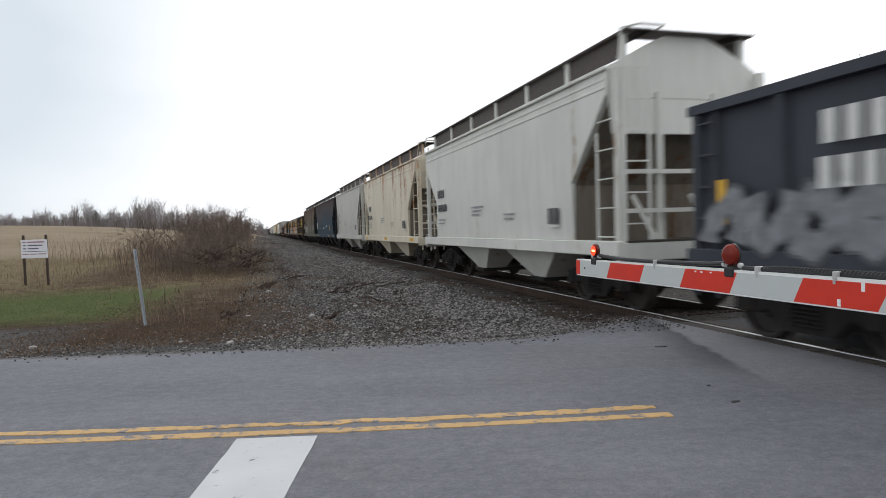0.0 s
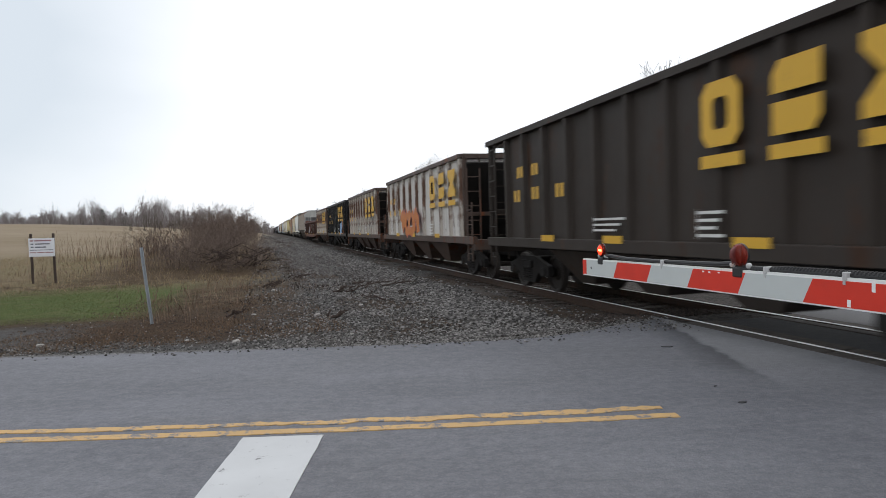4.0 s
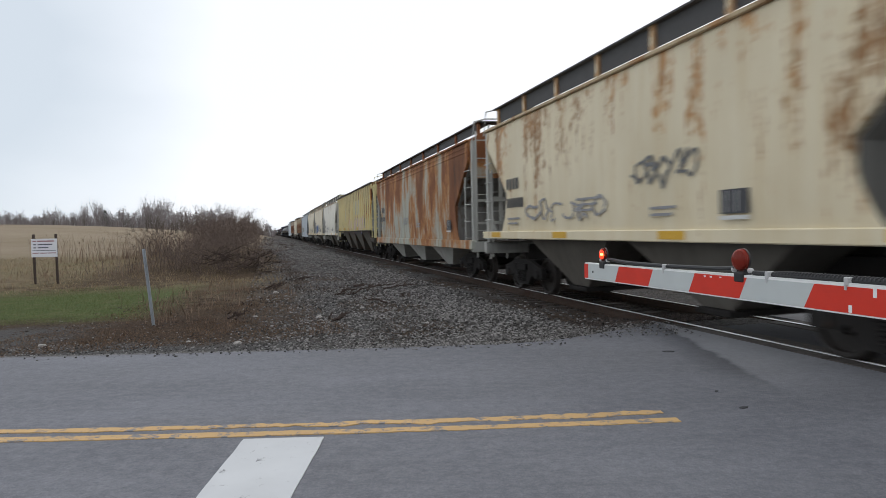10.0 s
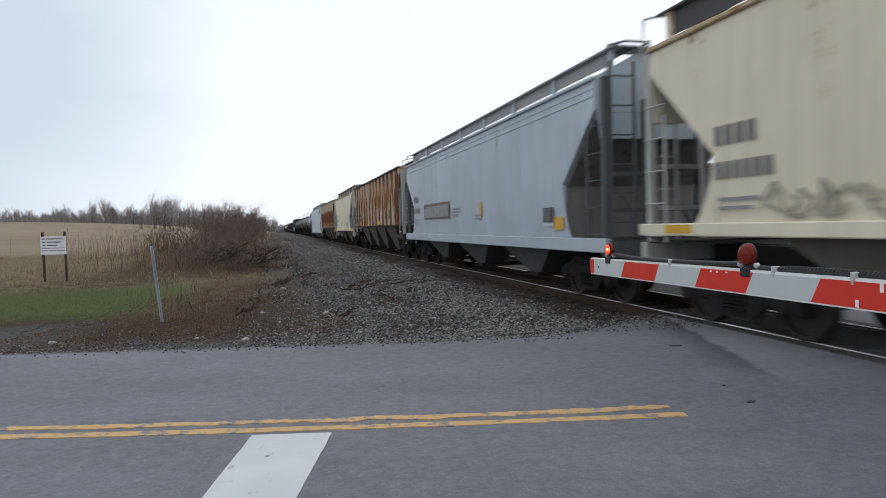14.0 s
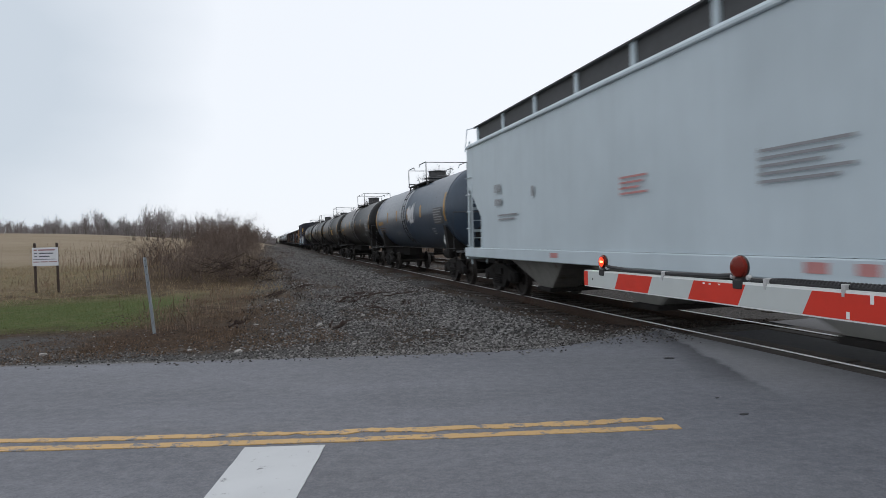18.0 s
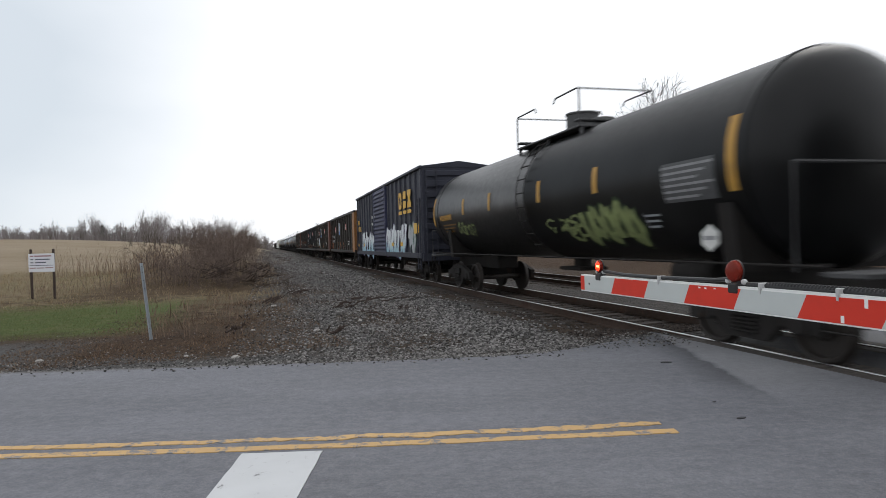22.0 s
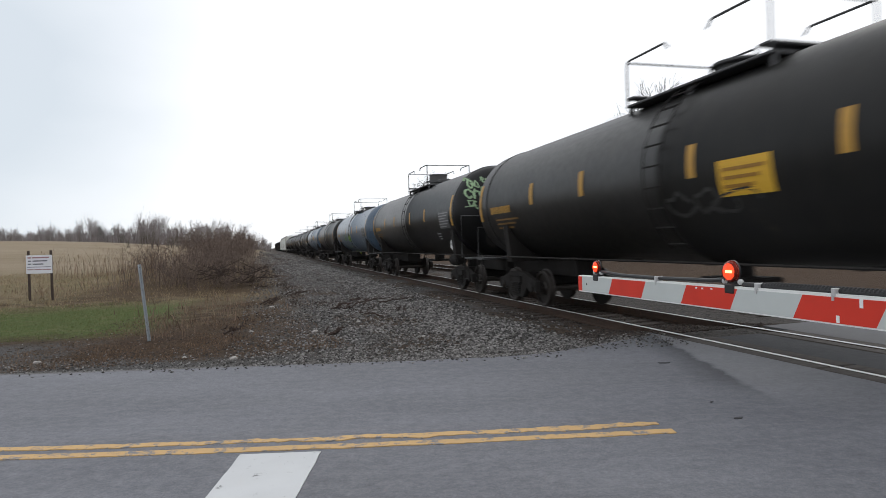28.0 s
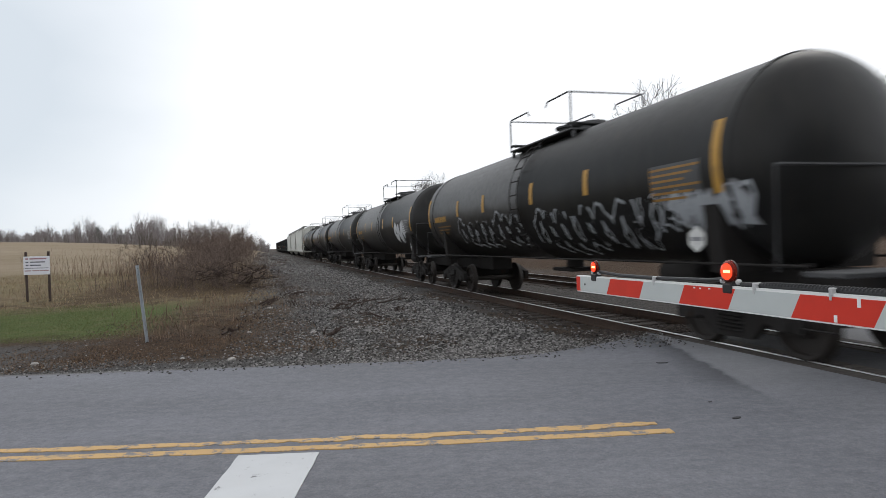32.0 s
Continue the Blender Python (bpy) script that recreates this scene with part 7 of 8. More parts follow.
def gray_hopper(rear, L, label, mat, frame_mat, ink=BLACK_INK, yellow=0, **k):
    car, side = covered_hopper("covered_hopper", label, L, mat, frame_mat, **k)
    h = L / 2
    marks(car, word(h - 1.85, 2.58, 4, 0.25) + word(h - 1.85, 2.14, 6, 0.22), ink, side)
    marks(car, block(h - 2.2, 1.72, 0.7, 0.22) + block(0.6, 1.95, 0.9, 0.3) + block(-1.6, 1.75, 0.6, 0.2), GREY_INK, side)
    y, z = (-h + 3.3, 1.82) if k.get("zs") else (-h + 2.3, 1.70)
    marks(car, [(y, z, 0.50, 0.30)], BLACK_INK, side, "stencil_panel")
    marks(car, [(y, z - 0.2, 0.5, 0.05), (y + 0.13, z, 0.02, 0.26), (y - 0.05, z, 0.02, 0.26)], WHITE_INK, flat_side(-1.551), "lettering")
    for j in range(yellow):
        marks(car, [(h - 1.0 - (2 * h - 2.0) * j / max(1, yellow - 1), 1.40 if k.get("zs") else 1.11, 0.62, 0.12)], YELLOW_INK, flat_side(-1.546), "reflective_stripe")
    couple(car, rear, L)
    return car, side



# car at the head of the view: a dark gondola with silver graffiti
c, s1, s2 = ribbed_side_car("gondola", "dark slate gondola with silver graffiti and white lettering", 15.6, stock("slate_gondola", (0.045, 0.050, 0.062), 0.06, 0.3, 1), 1.0, 3.02, 12)
scrawl(c, s2, 4.7, 1.52, 5.4, 0.66, (stencil("dark_silver_spray", (0.09, 0.095, 0.105), 0.6), stencil("pale_spray", (0.22, 0.23, 0.245), 0.75)), 3, 8)
marks(c, word(5.55, 2.44, 5, 0.34) + word(5.6, 1.98, 6, 0.32), WHITE_INK, flat_side(-1.552))
marks(c, [(7.1, 1.75, 0.16, 0.55)], YELLOW_INK, s2, "reflective_stripe")
couple(c, 7.3, 15.6)

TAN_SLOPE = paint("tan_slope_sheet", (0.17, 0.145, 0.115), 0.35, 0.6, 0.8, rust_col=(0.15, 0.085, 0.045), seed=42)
BROWN_BOARD = plain("brown_grating", (0.075, 0.060, 0.055), 0.7, 0.1, 0.3)
m_grey = stock("pale_grey_paint", (0.60, 0.605, 0.565), 0.16, 0.17, 2, rust_col=(0.30, 0.17, 0.07))
m_cream = stock("cream_paint", (0.62, 0.565, 0.45), 0.36, 0.22, 3, rust_col=(0.40, 0.20, 0.08), top=0.4)
m_ash = stock("ash_grey_paint", (0.47, 0.46, 0.42), 0.08, 0.3, 4, rust_col=(0.30, 0.17, 0.07))
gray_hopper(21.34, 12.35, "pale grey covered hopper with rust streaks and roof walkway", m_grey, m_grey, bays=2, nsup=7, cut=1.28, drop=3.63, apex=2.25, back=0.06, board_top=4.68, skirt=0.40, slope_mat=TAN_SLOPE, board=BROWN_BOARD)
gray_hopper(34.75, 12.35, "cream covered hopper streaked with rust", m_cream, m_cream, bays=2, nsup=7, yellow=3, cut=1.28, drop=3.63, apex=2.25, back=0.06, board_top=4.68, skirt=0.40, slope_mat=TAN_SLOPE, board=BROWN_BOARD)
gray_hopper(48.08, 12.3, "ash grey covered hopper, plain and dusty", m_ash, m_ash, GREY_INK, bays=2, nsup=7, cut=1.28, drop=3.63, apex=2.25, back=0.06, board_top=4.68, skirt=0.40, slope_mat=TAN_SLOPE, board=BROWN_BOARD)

m_blue = rusted("dull_blue_paint", (0.026, 0.048, 0.070), 0.50, 2.0, 0.0, 5, grime=(0.020, 0.024, 0.030), orange=(0.050, 0.044, 0.046), brown=(0.058, 0.040, 0.036), dark=(0.030, 0.024, 0.026), climb=0.15, panels=0.0)
m_blue_dark = stock("dark_frame_paint", (0.013, 0.014, 0.017), 0.15, 0.4, 6)
c, s = covered_hopper("covered_hopper", "dark blue covered hopper, grimy and faded", 17.1, m_blue, m_blue_dark, bays=4, cut=1.42, drop=3.65, apex=2.43, back=0.46, slope_mat=m_blue_dark, board_top=4.56, skirt=0.24)
marks(c, [(6.7, 2.05, 1.0, 0.62)], WHITE_INK, s, "stencil_panel")
marks(c, word(7.05, 2.16, 4, 0.18) + word(7.05, 1.9, 6, 0.18), GREY_INK, flat_side(-1.551))
marks(c, [(y, 1.12, 0.5, 0.13) for y in (7.6, 5.4, -3.5, -7.2)] + [(-5.0, 1.8, 0.28, 0.42)], YELLOW_INK, s, "reflective_stripe")
marks(c, [(0.2, 1.8, 0.9, 0.10), (-2.2, 1.95, 1.1, 0.09), (3.0, 1.75, 0.5, 0.08)], PALE_BLUE, s)
couple(c, 66.25, 17.1)
m_olive = rusted("olive_brown_paint", (0.125, 0.128, 0.098), 0.55, 2.0, 0.0, 7, grime=(0.040, 0.036, 0.028), orange=(0.115, 0.078, 0.052), brown=(0.085, 0.044, 0.032), dark=(0.042, 0.026, 0.020), climb=0.09, panels=0.0)
c, s = covered_hopper("covered_hopper", "olive brown covered hopper with pale graffiti along its foot", 17.8, m_olive, m_blue_dark, bays=4, cut=1.80, drop=4.0, apex=2.45, back=0.6, slope_mat=m_blue_dark, board_top=4.56, skirt=0.24)
DULL = stencil("dull_tan_spray", (0.22, 0.21, 0.18), 0.7)
scrawl(c, s, 3.6, 1.72, 4.6, 0.85, (stencil("dull_grey_spray", (0.14, 0.14, 0.13), 0.7), DULL), 8, 5)
scrawl(c, s, -1.4, 1.78, 1.3, 0.6, (DULL, stencil("dull_blue_spray", (0.12, 0.15, 0.16), 0.6)), 9, 2, style="lines")
scrawl(c, s, -3.0, 1.95, 1.0, 0.5, (DULL, DULL), 10, 2, style="lines")
scrawl(c, s, -5.0, 2.02, 0.6, 0.4, (DULL, DULL), 11, 1)
marks(c, [(-5.8, 2.13, 0.62, 0.42)], m_blue_dark, s, "stencil_panel")
marks(c, [(-5.8, 1.88, 0.62, 0.05), (-5.8, 1.58, 0.62, 0.05), (-5.52, 1.73, 0.05, 0.35), (-6.08, 1.73, 0.05, 0.35), (-6.65, 1.95, 0.4, 0.5)], GREY_SPRAY, s, "notice")
marks(c, word(7.6, 2.35, 4, 0.22) + word(7.6, 2.02, 6, 0.22), WHITE_INK, s)
marks(c, [(y, 1.67, 0.17, 0.5) for y in (5.0, 0.3, -2.5, -4.82)], YELLOW_INK, flat_side(-1.553), "reflective_stripe")
couple(c, 85.1, 17.8)

# open coal hoppers
m_brownblk = stock("brown_black_paint", (0.034, 0.026, 0.021), 0.30, 0.4, 8, rust_col=(0.07, 0.038, 0.024))
m_black = stock("black_hopper_paint", (0.0105, 0.010, 0.0105), 0.05, 0.4, 9, rough=0.42)
m_white = stock("stained_white_paint", (0.58, 0.56, 0.53), 0.30, 0.40, 10, rust_col=(0.16, 0.085, 0.05))
m_wrib = stock("rust_stained_post", (0.46, 0.42, 0.37), 0.50, 0.6, 63, rust_col=(0.13, 0.065, 0.04))
m_wframe = stock("rusty_dark_frame", (0.075, 0.052, 0.042), 0.4, 0.5, 64)
m_white2 = stock("stained_white_paint_two", (0.52, 0.48, 0.43), 0.50, 0.5, 12, rust_col=(0.17, 0.08, 0.045))


def coal_hopper(rear, L, label, mat, frame_mat, emb=True, ink=YELLOW_INK, seed=1, z1=3.66, rib_mat=None, portal=True):
    car, s1, s2 = ribbed_side_car("open_hopper", label, L, mat, 1.08, z1, 11, bays=3, slope_end=1.6, frame_mat=frame_mat, wall=L / 2 - 1.2, rib_mat=rib_mat, portal=portal)
    h = L / 2 - 1.2
    if emb:
        emblem(car, s2, -h + 3.1, 2.86, 0.82, step=1.17)
    marks(car, word(h - 0.95, 2.70, 2, 0.24) + word(h - 1.75, 2.70, 2, 0.24) + word(h - 0.75, 2.18, 2, 0.26) + word(h - 1.75, 2.20, 2, 0.26) + word(h - 2.9, 2.19, 2, 0.26), ink, s2)
    marks(car, block(0.5, 1.5, 1.0, 0.28) + block(-h + 3.3, 1.48, 0.5, 0.4), WHITE_INK, s2, "notice")
    marks(car, [(y, 1.25, 0.6, 0.13) for y in (h - 2.4, 0.4, -h + 2.6)], YELLOW_INK, s2, "reflective_stripe")
    couple(car, rear + 1.2, L)
    return car, s2


coal_hopper(98.86, 13.0, "brown-black open coal hopper with yellow marks", m_brownblk, m_brownblk)
c, s = coal_hopper(113.97, 13.9, "stained white open hopper with orange graffiti", m_white, m_wframe, rib_mat=m_wrib, portal=False)
scrawl(c, s, 1.0, 1.75, 3.2, 0.9, (RED_INK, ORANGE_INK), 21, 4)
c, s = coal_hopper(128.16, 13.2, "stained white open hopper streaked with rust", m_white2, m_wframe, rib_mat=m_wrib, portal=False)
scrawl(c, s, 0.8, 1.75, 1.6, 0.8, (BLACK_INK, GREY_INK), 24, 2, style="lines")
scrawl(c, s, -4.2, 2.0, 2.2, 0.6, (BLACK_INK, GREY_INK), 25, 2, style="lines")
c, s = coal_hopper(142.72, 13.5, "black open coal hopper with bright yellow marks", m_black, m_black)
scrawl(c, s, -3.9, 1.68, 1.2, 0.9, (SKY, stencil("light_blue_spray", (0.25, 0.42, 0.65), 0.3)), 27, 2)
marks(c, [(-4.75, 1.95, 0.7, 0.4)], stencil("brown_spray", (0.10, 0.05, 0.04), 0.4), s, "graffiti_fill")
marks(c, [(-5.25, 1.74, 0.2, 0.92), (-4.6, 1.26, 1.3, 0.07)], ORANGE_INK, flat_side(-1.552), "graffiti_fill")
c, s = coal_hopper(157.51, 13.6, "stained white open hopper with yellow marks", m_white, m_wframe, rib_mat=m_wrib, portal=False)
marks(c, [(-3.5, 1.42, 1.6, 0.10)], YELLOW_INK, s, "reflective_stripe")
scrawl(c, s, 2.6, 1.6, 2.4, 0.5, (BLACK_INK, GREY_INK), 28, 3, style="lines")

# the long low gondola
m_oxide = stock("red_oxide_paint", (0.125, 0.040, 0.023), 0.40, 0.6, 13, rust_col=(0.060, 0.027, 0.019), dirt_col=(0.030, 0.020, 0.018))
m_oxide_rib = stock("dark_oxide_paint", (0.048, 0.022, 0.016), 0.3, 0.5, 61, rust_col=(0.09, 0.035, 0.022))
c, s1, s2 = ribbed_side_car("gondola", "long rust-red mill gondola with chalk graffiti", 21.6, m_oxide, 0.95, 2.67, 21, fish=0.22, chord=0.14, rib_mat=m_oxide_rib)
marks(c, [(9.2, 1.80, 0.5, 0.55), (8.4, 1.80, 0.5, 0.62)], WHITE_INK, s2, "stencil_panel")
marks(c, [(9.2, 1.82, 0.5, 0.12), (8.4, 1.84, 0.5, 0.12)], m_oxide, flat_side(-1.552), "lettering")
marks(c, block(8.4, 1.30, 0.5, 0.26) + block(1.5, 1.35, 0.7, 0.2) + block(-3.6, 1.3, 0.7, 0.18), WHITE_INK, s2)
marks(c, [(y, 1.10, 0.5, 0.10) for y in (9.8, 5.0, 2.2, -2.0, -7.0)], YELLOW_INK, s2, "reflective_stripe")
scrawl(c, s2, -5.0, 1.95, 5.5, 1.0, (stencil("chalk_spray", (0.15, 0.085, 0.07), 0.8), m_oxide), 31, 4, style="lines")
scrawl(c, s2, 0.2, 1.75, 0.9, 0.7, (GREY_SPRAY, GREY_SPRAY), 33, 1)
marks(c, [(-1.2, 1.9, 0.85, 0.9)], stencil("fresh_oxide", (0.22, 0.045, 0.025), 0.2), s2, "repaint_patch")
for e in (-1, 1):
    part("bulkhead", Shape().box(-1.44, 1.44, min(e * 10.58, e * 10.68), max(e * 10.58, e * 10.68), 1.1, 2.90, 0.015), m_oxide, c, "raised end bulkhead")
scrawl(c, s2, 9.9, 1.75, 0.8, 0.75, (DULL, DULL), 34, 2, style="lines")
couple(c, 180.32, 21.6)

# a ribbed covered hopper, rust over grey
m_rustgrey = rusted("rust_over_grey", (0.52, 0.48, 0.41), 0.60, 1.009, -8.58, 14)
m_rustgrey_post = stock("grey_rusty_post", (0.42, 0.38, 0.33), 0.55, 0.5, 66, rust_col=(0.24, 0.09, 0.035))
m_endgrey = stock("dull_grey_frame", (0.42, 0.42, 0.40), 0.15, 0.4, 15)
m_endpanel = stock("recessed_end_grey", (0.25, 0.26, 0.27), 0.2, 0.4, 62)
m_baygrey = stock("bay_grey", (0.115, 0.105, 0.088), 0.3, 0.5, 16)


def ribbed_hopper(rear, L, label, mat, frame_mat, bay, ribs=14, ink=BLACK_INK, yellow=True, post=None):
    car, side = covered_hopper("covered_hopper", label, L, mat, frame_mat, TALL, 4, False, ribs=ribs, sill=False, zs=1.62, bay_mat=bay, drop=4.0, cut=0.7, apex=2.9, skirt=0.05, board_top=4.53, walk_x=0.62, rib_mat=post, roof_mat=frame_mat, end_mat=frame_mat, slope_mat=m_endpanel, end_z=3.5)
    h = L / 2
    s = flat_side(-1.508)
    marks(car, word(h - 2.7, 2.35, 4, 0.26) + word(h - 2.7, 2.02, 6, 0.22) + block(0.3, 2.0, 0.7, 0.3), ink, s)
    if yellow:
        marks(car, [(y, 1.76, 0.55, 0.17) for y in (h - 1.7, h - 4.9, h - 7.1, -h + 6.1)], YELLOW_INK, flat_side(-1.582), "reflective_stripe")
    marks(car, [(-h + 3.2, 2.15, 0.5, 0.44)], BLACK_INK, s, "stencil_panel")
    couple(car, rear, L)
    return car, s


c, s = ribbed_hopper(199.46, 17.9, "rusted grey ribbed covered hopper", m_rustgrey, m_endgrey, m_baygrey, 18, post=m_rustgrey_post)
scrawl(c, s, -3.4, 2.25, 1.1, 0.5, (PURPLE, PURPLE), 36, 2, style="lines")
marks(c, [(7.2, 2.9, 0.45, 0.35), (6.1, 2.95, 0.6, 0.25)], stencil("faded_orange_mark", (0.42, 0.17, 0.07), 0.5), s, "lettering")

FADED_INK = stencil("faded_black_stencil", (0.15, 0.15, 0.15), 0.5)
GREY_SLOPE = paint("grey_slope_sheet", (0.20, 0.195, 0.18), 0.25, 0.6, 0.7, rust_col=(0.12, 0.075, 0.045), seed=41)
m_white3 = stock("chalky_white_paint", (0.74, 0.75, 0.71), 0.05, 0.10, 17, rust_col=(0.3, 0.2, 0.1))
m_frame_g = stock("grey_end_frame", (0.40, 0.40, 0.37), 0.15, 0.4, 18, rust_col=(0.2, 0.11, 0.05))
m_buff = stock("buff_paint", (0.67, 0.595, 0.43), 0.38, 0.34, 19, rust_col=(0.42, 0.22, 0.085), dirt_col=(0.56, 0.42, 0.20), top=0.5)
m_bluerust = rusted("blue_grey_rust", (0.42, 0.43, 0.37), 0.55, 2.0, 0.0, 20, orange=(0.42, 0.20, 0.075), brown=(0.24, 0.095, 0.042), dark=(0.09, 0.04, 0.025), climb=0.06, panels=0.0)
m_yellow = rusted("faded_yellow_paint", (0.66, 0.52, 0.19), 0.53, 0.78, -8.58, 23, grime=(0.34, 0.24, 0.09), orange=(0.48, 0.20, 0.035), climb=0.16)
m_yellow_post = stock("pale_yellow_post", (0.64, 0.57, 0.31), 0.12, 0.3, 67, rust_col=(0.30, 0.11, 0.03))
m_stone = stock("stone_white_paint", (0.70, 0.68, 0.60), 0.12, 0.20, 22, rust_col=(0.30, 0.16, 0.065), top=0.6)
m_stone2 = stock("stone_cream_paint", (0.68, 0.62, 0.48), 0.16, 0.22, 23, rust_col=(0.34, 0.18, 0.07), top=0.6)
m_powder = stock("powder_blue_paint", (0.42, 0.475, 0.525), 0.12, 0.2, 24, rust_col=(0.22, 0.10, 0.05))
RUST_LIP = stock("rusty_lip", (0.46, 0.36, 0.22), 0.5, 0.4, 70, rust_col=(0.34, 0.18, 0.07))
# dirt and the shadow under the car are both in this bay colour
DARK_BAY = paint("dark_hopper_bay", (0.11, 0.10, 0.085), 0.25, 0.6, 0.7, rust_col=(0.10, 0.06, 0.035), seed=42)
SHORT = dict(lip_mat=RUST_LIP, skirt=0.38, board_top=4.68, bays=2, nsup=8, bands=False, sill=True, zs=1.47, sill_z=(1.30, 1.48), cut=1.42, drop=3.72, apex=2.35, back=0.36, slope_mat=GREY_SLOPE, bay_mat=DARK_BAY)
gray_hopper(212.97, 12.4, "chalky white covered hopper with yellow edge marks", m_white3, m_frame_g, FADED_INK, yellow=4, **{**SHORT, "lip_mat": None})
c, s = gray_hopper(226.84, 12.7, "buff covered hopper with rust and dark scribbles", m_buff, m_frame_g, yellow=4, **SHORT)
scrawl(c, s, -1.6, 2.35, 1.5, 0.45, (FADED_INK, m_buff), 41, 5, style="lines")
scrawl(c, s, 1.6, 1.9, 3.4, 0.45, (GREY_INK, m_buff), 42, 6, style="lines")
gray_hopper(244.01, 16.2, "blue-grey covered hopper overrun with rust", m_bluerust, m_frame_g, BLACK_INK, bays=3, cut=1.34, drop=3.5, apex=2.25, back=0.30, slope_mat=GREY_SLOPE, board_top=4.60, skirt=0.28)
c, s = ribbed_hopper(262.95, 17.9, "faded yellow ribbed covered hopper, rusty with graffiti", m_yellow, m_yellow_post, m_baygrey, 23, post=m_yellow_post)
scrawl(c, s, -3.2, 2.05, 4.6, 0.85, (BLUE_INK, PINK), 44, 6)
scrawl(c, s, 1.3, 2.05, 1.5, 0.7, (RED_INK, PINK), 45, 2)
marks(c, [(4.0, 2.75, 0.85, 1.0), (-2.2, 3.1, 2.6, 0.9)], GREY_SPRAY, s, "repaint_patch")
c, s = gray_hopper(276.77, 12.7, "stone white covered hopper, lightly rusted", m_stone, m_frame_g, FADED_INK, yellow=4, **SHORT)
scrawl(c, s, 2.6, 1.75, 1.6, 0.5, (GREY_INK, m_stone), 47, 3, style="lines")
c, s = gray_hopper(289.9, 12.1, "stone cream covered hopper with blue graffiti", m_stone2, m_frame_g, yellow=4, **SHORT)
scrawl(c, s, 1.5, 1.95, 2.9, 1.0, (stencil("pale_edge", (0.45, 0.47, 0.48), 0.4), BLUE_INK), 48, 5)
scrawl(c, s, -1.45, 2.1, 2.0, 0.5, (GREY_INK, GREY_INK), 49, 5, style="lines")
c, s = gray_hopper(303.45, 12.5, "cream covered hopper with faint scribbled graffiti", m_stone2, m_frame_g, FADED_INK, yellow=4, **SHORT)
FAINT = stencil("faint_scribble", (0.34, 0.31, 0.25), 0.6)
scrawl(c, s, 2.4, 1.7, 2.4, 0.45, (FAINT, m_stone2), 50, 7, style="lines")
scrawl(c, s, -0.6, 1.75, 1.2, 0.4, (stencil("faint_green", (0.36, 0.40, 0.26), 0.6), m_stone2), 53, 2)
c, s = gray_hopper(321.62, 17.1, "powder blue covered hopper with a rusted patch", m_powder, stock("sooty_frame", (0.10, 0.105, 0.11), 0.15, 0.5, 65), GREY_INK, bays=3, board=GALV_BOARD, cut=1.36, drop=3.5, apex=2.25, back=0.30, slope_mat=GREY_SLOPE, board_top=4.60, skirt=0.28)
marks(c, [(3.2, 2.05, 3.6, 0.55)], stencil("rusty_patch", (0.20, 0.11, 0.07), 0.6), s, "rust_patch")
marks(c, [(3.2, 2.03, 3.3, 0.40)], stencil("grey_blue_patch", (0.27, 0.28, 0.28), 0.5), flat_side(-1.552), "repaint_patch")
marks(c, [(-1.8, 1.95, 0.2, 0.4), (-6.75, 1.52, 0.45, 0.26)], YELLOW_INK, s, "reflective_stripe")
m_tanrust = rusted("rust_striped_cream", (0.50, 0.43, 0.31), 0.54, 1.19, -8.28, 25)
m_tan_post = stock("cream_rusty_post", (0.50, 0.43, 0.31), 0.35, 0.5, 68, rust_col=(0.24, 0.09, 0.035))
m_tanrust2 = rusted("rust_striped_white", (0.66, 0.60, 0.49), 0.58, 0.898, -8.53, 31, lean=0.022, brown=(0.115, 0.036, 0.018), dark=(0.034, 0.014, 0.010), climb=0.06)
m_white_post = stock("white_rusty_post", (0.54, 0.47, 0.37), 0.62, 0.4, 69, rust_col=(0.22, 0.08, 0.03))
ribbed_hopper(339.9, 17.3, "cream ribbed covered hopper striped with rust", m_tanrust, m_frame_g, m_baygrey, 15, post=m_tan_post)
gray_hopper(354.92, 13.3, "cream covered hopper with yellow edge marks", m_stone2, m_frame_g, yellow=4, **SHORT)
ribbed_hopper(373.83, 17.8, "white ribbed covered hopper, heavily rusted", m_tanrust2, m_frame_g, m_baygrey, 20, post=m_white_post)

m_pale = stock("pale_blue_grey_paint", (0.50, 0.57, 0.61), 0.0, 0.08, 27)
c, s = covered_hopper("covered_hopper", "long clean pale grey covered hopper", 20.7, m_pale, m_pale, STRAIGHT, 4, False, nsup=11, cut=1.15, drop=3.0, apex=2.0, back=0.1, board_top=4.70, skirt=0.52, bay_mat=GREY_SLOPE)
marks(c, word(7.7, 2.72, 3, 0.20) + word(7.7, 2.38, 4, 0.16) + block(6.9, 2.0, 1.2, 0.2) + block(-1.75, 2.27, 1.25, 0.45) + block(-6.2, 2.0, 0.7, 0.3) + [(5.4, 2.5, 0.10, 0.22)], GREY_INK, s)
marks(c, block(1.5, 2.3, 0.75, 0.34) + block(-6.3, 1.7, 0.7, 0.16), stencil("faded_red_stencil", (0.50, 0.22, 0.21), 0.5), s)
marks(c, [(4.4, 1.13, 0.35, 0.10), (-1.9, 1.13, 0.3, 0.12), (-2.5, 1.13, 0.25, 0.12)], stencil("faded_red_stencil", (0.50, 0.22, 0.21), 0.5), flat_side(-1.546), "reflective_stripe")
scrawl(c, s, -8.6, 3.65, 1.9, 0.42, (BLACK_INK, GREY_INK), 52, 4)
couple(c, 395.64, 20.7)

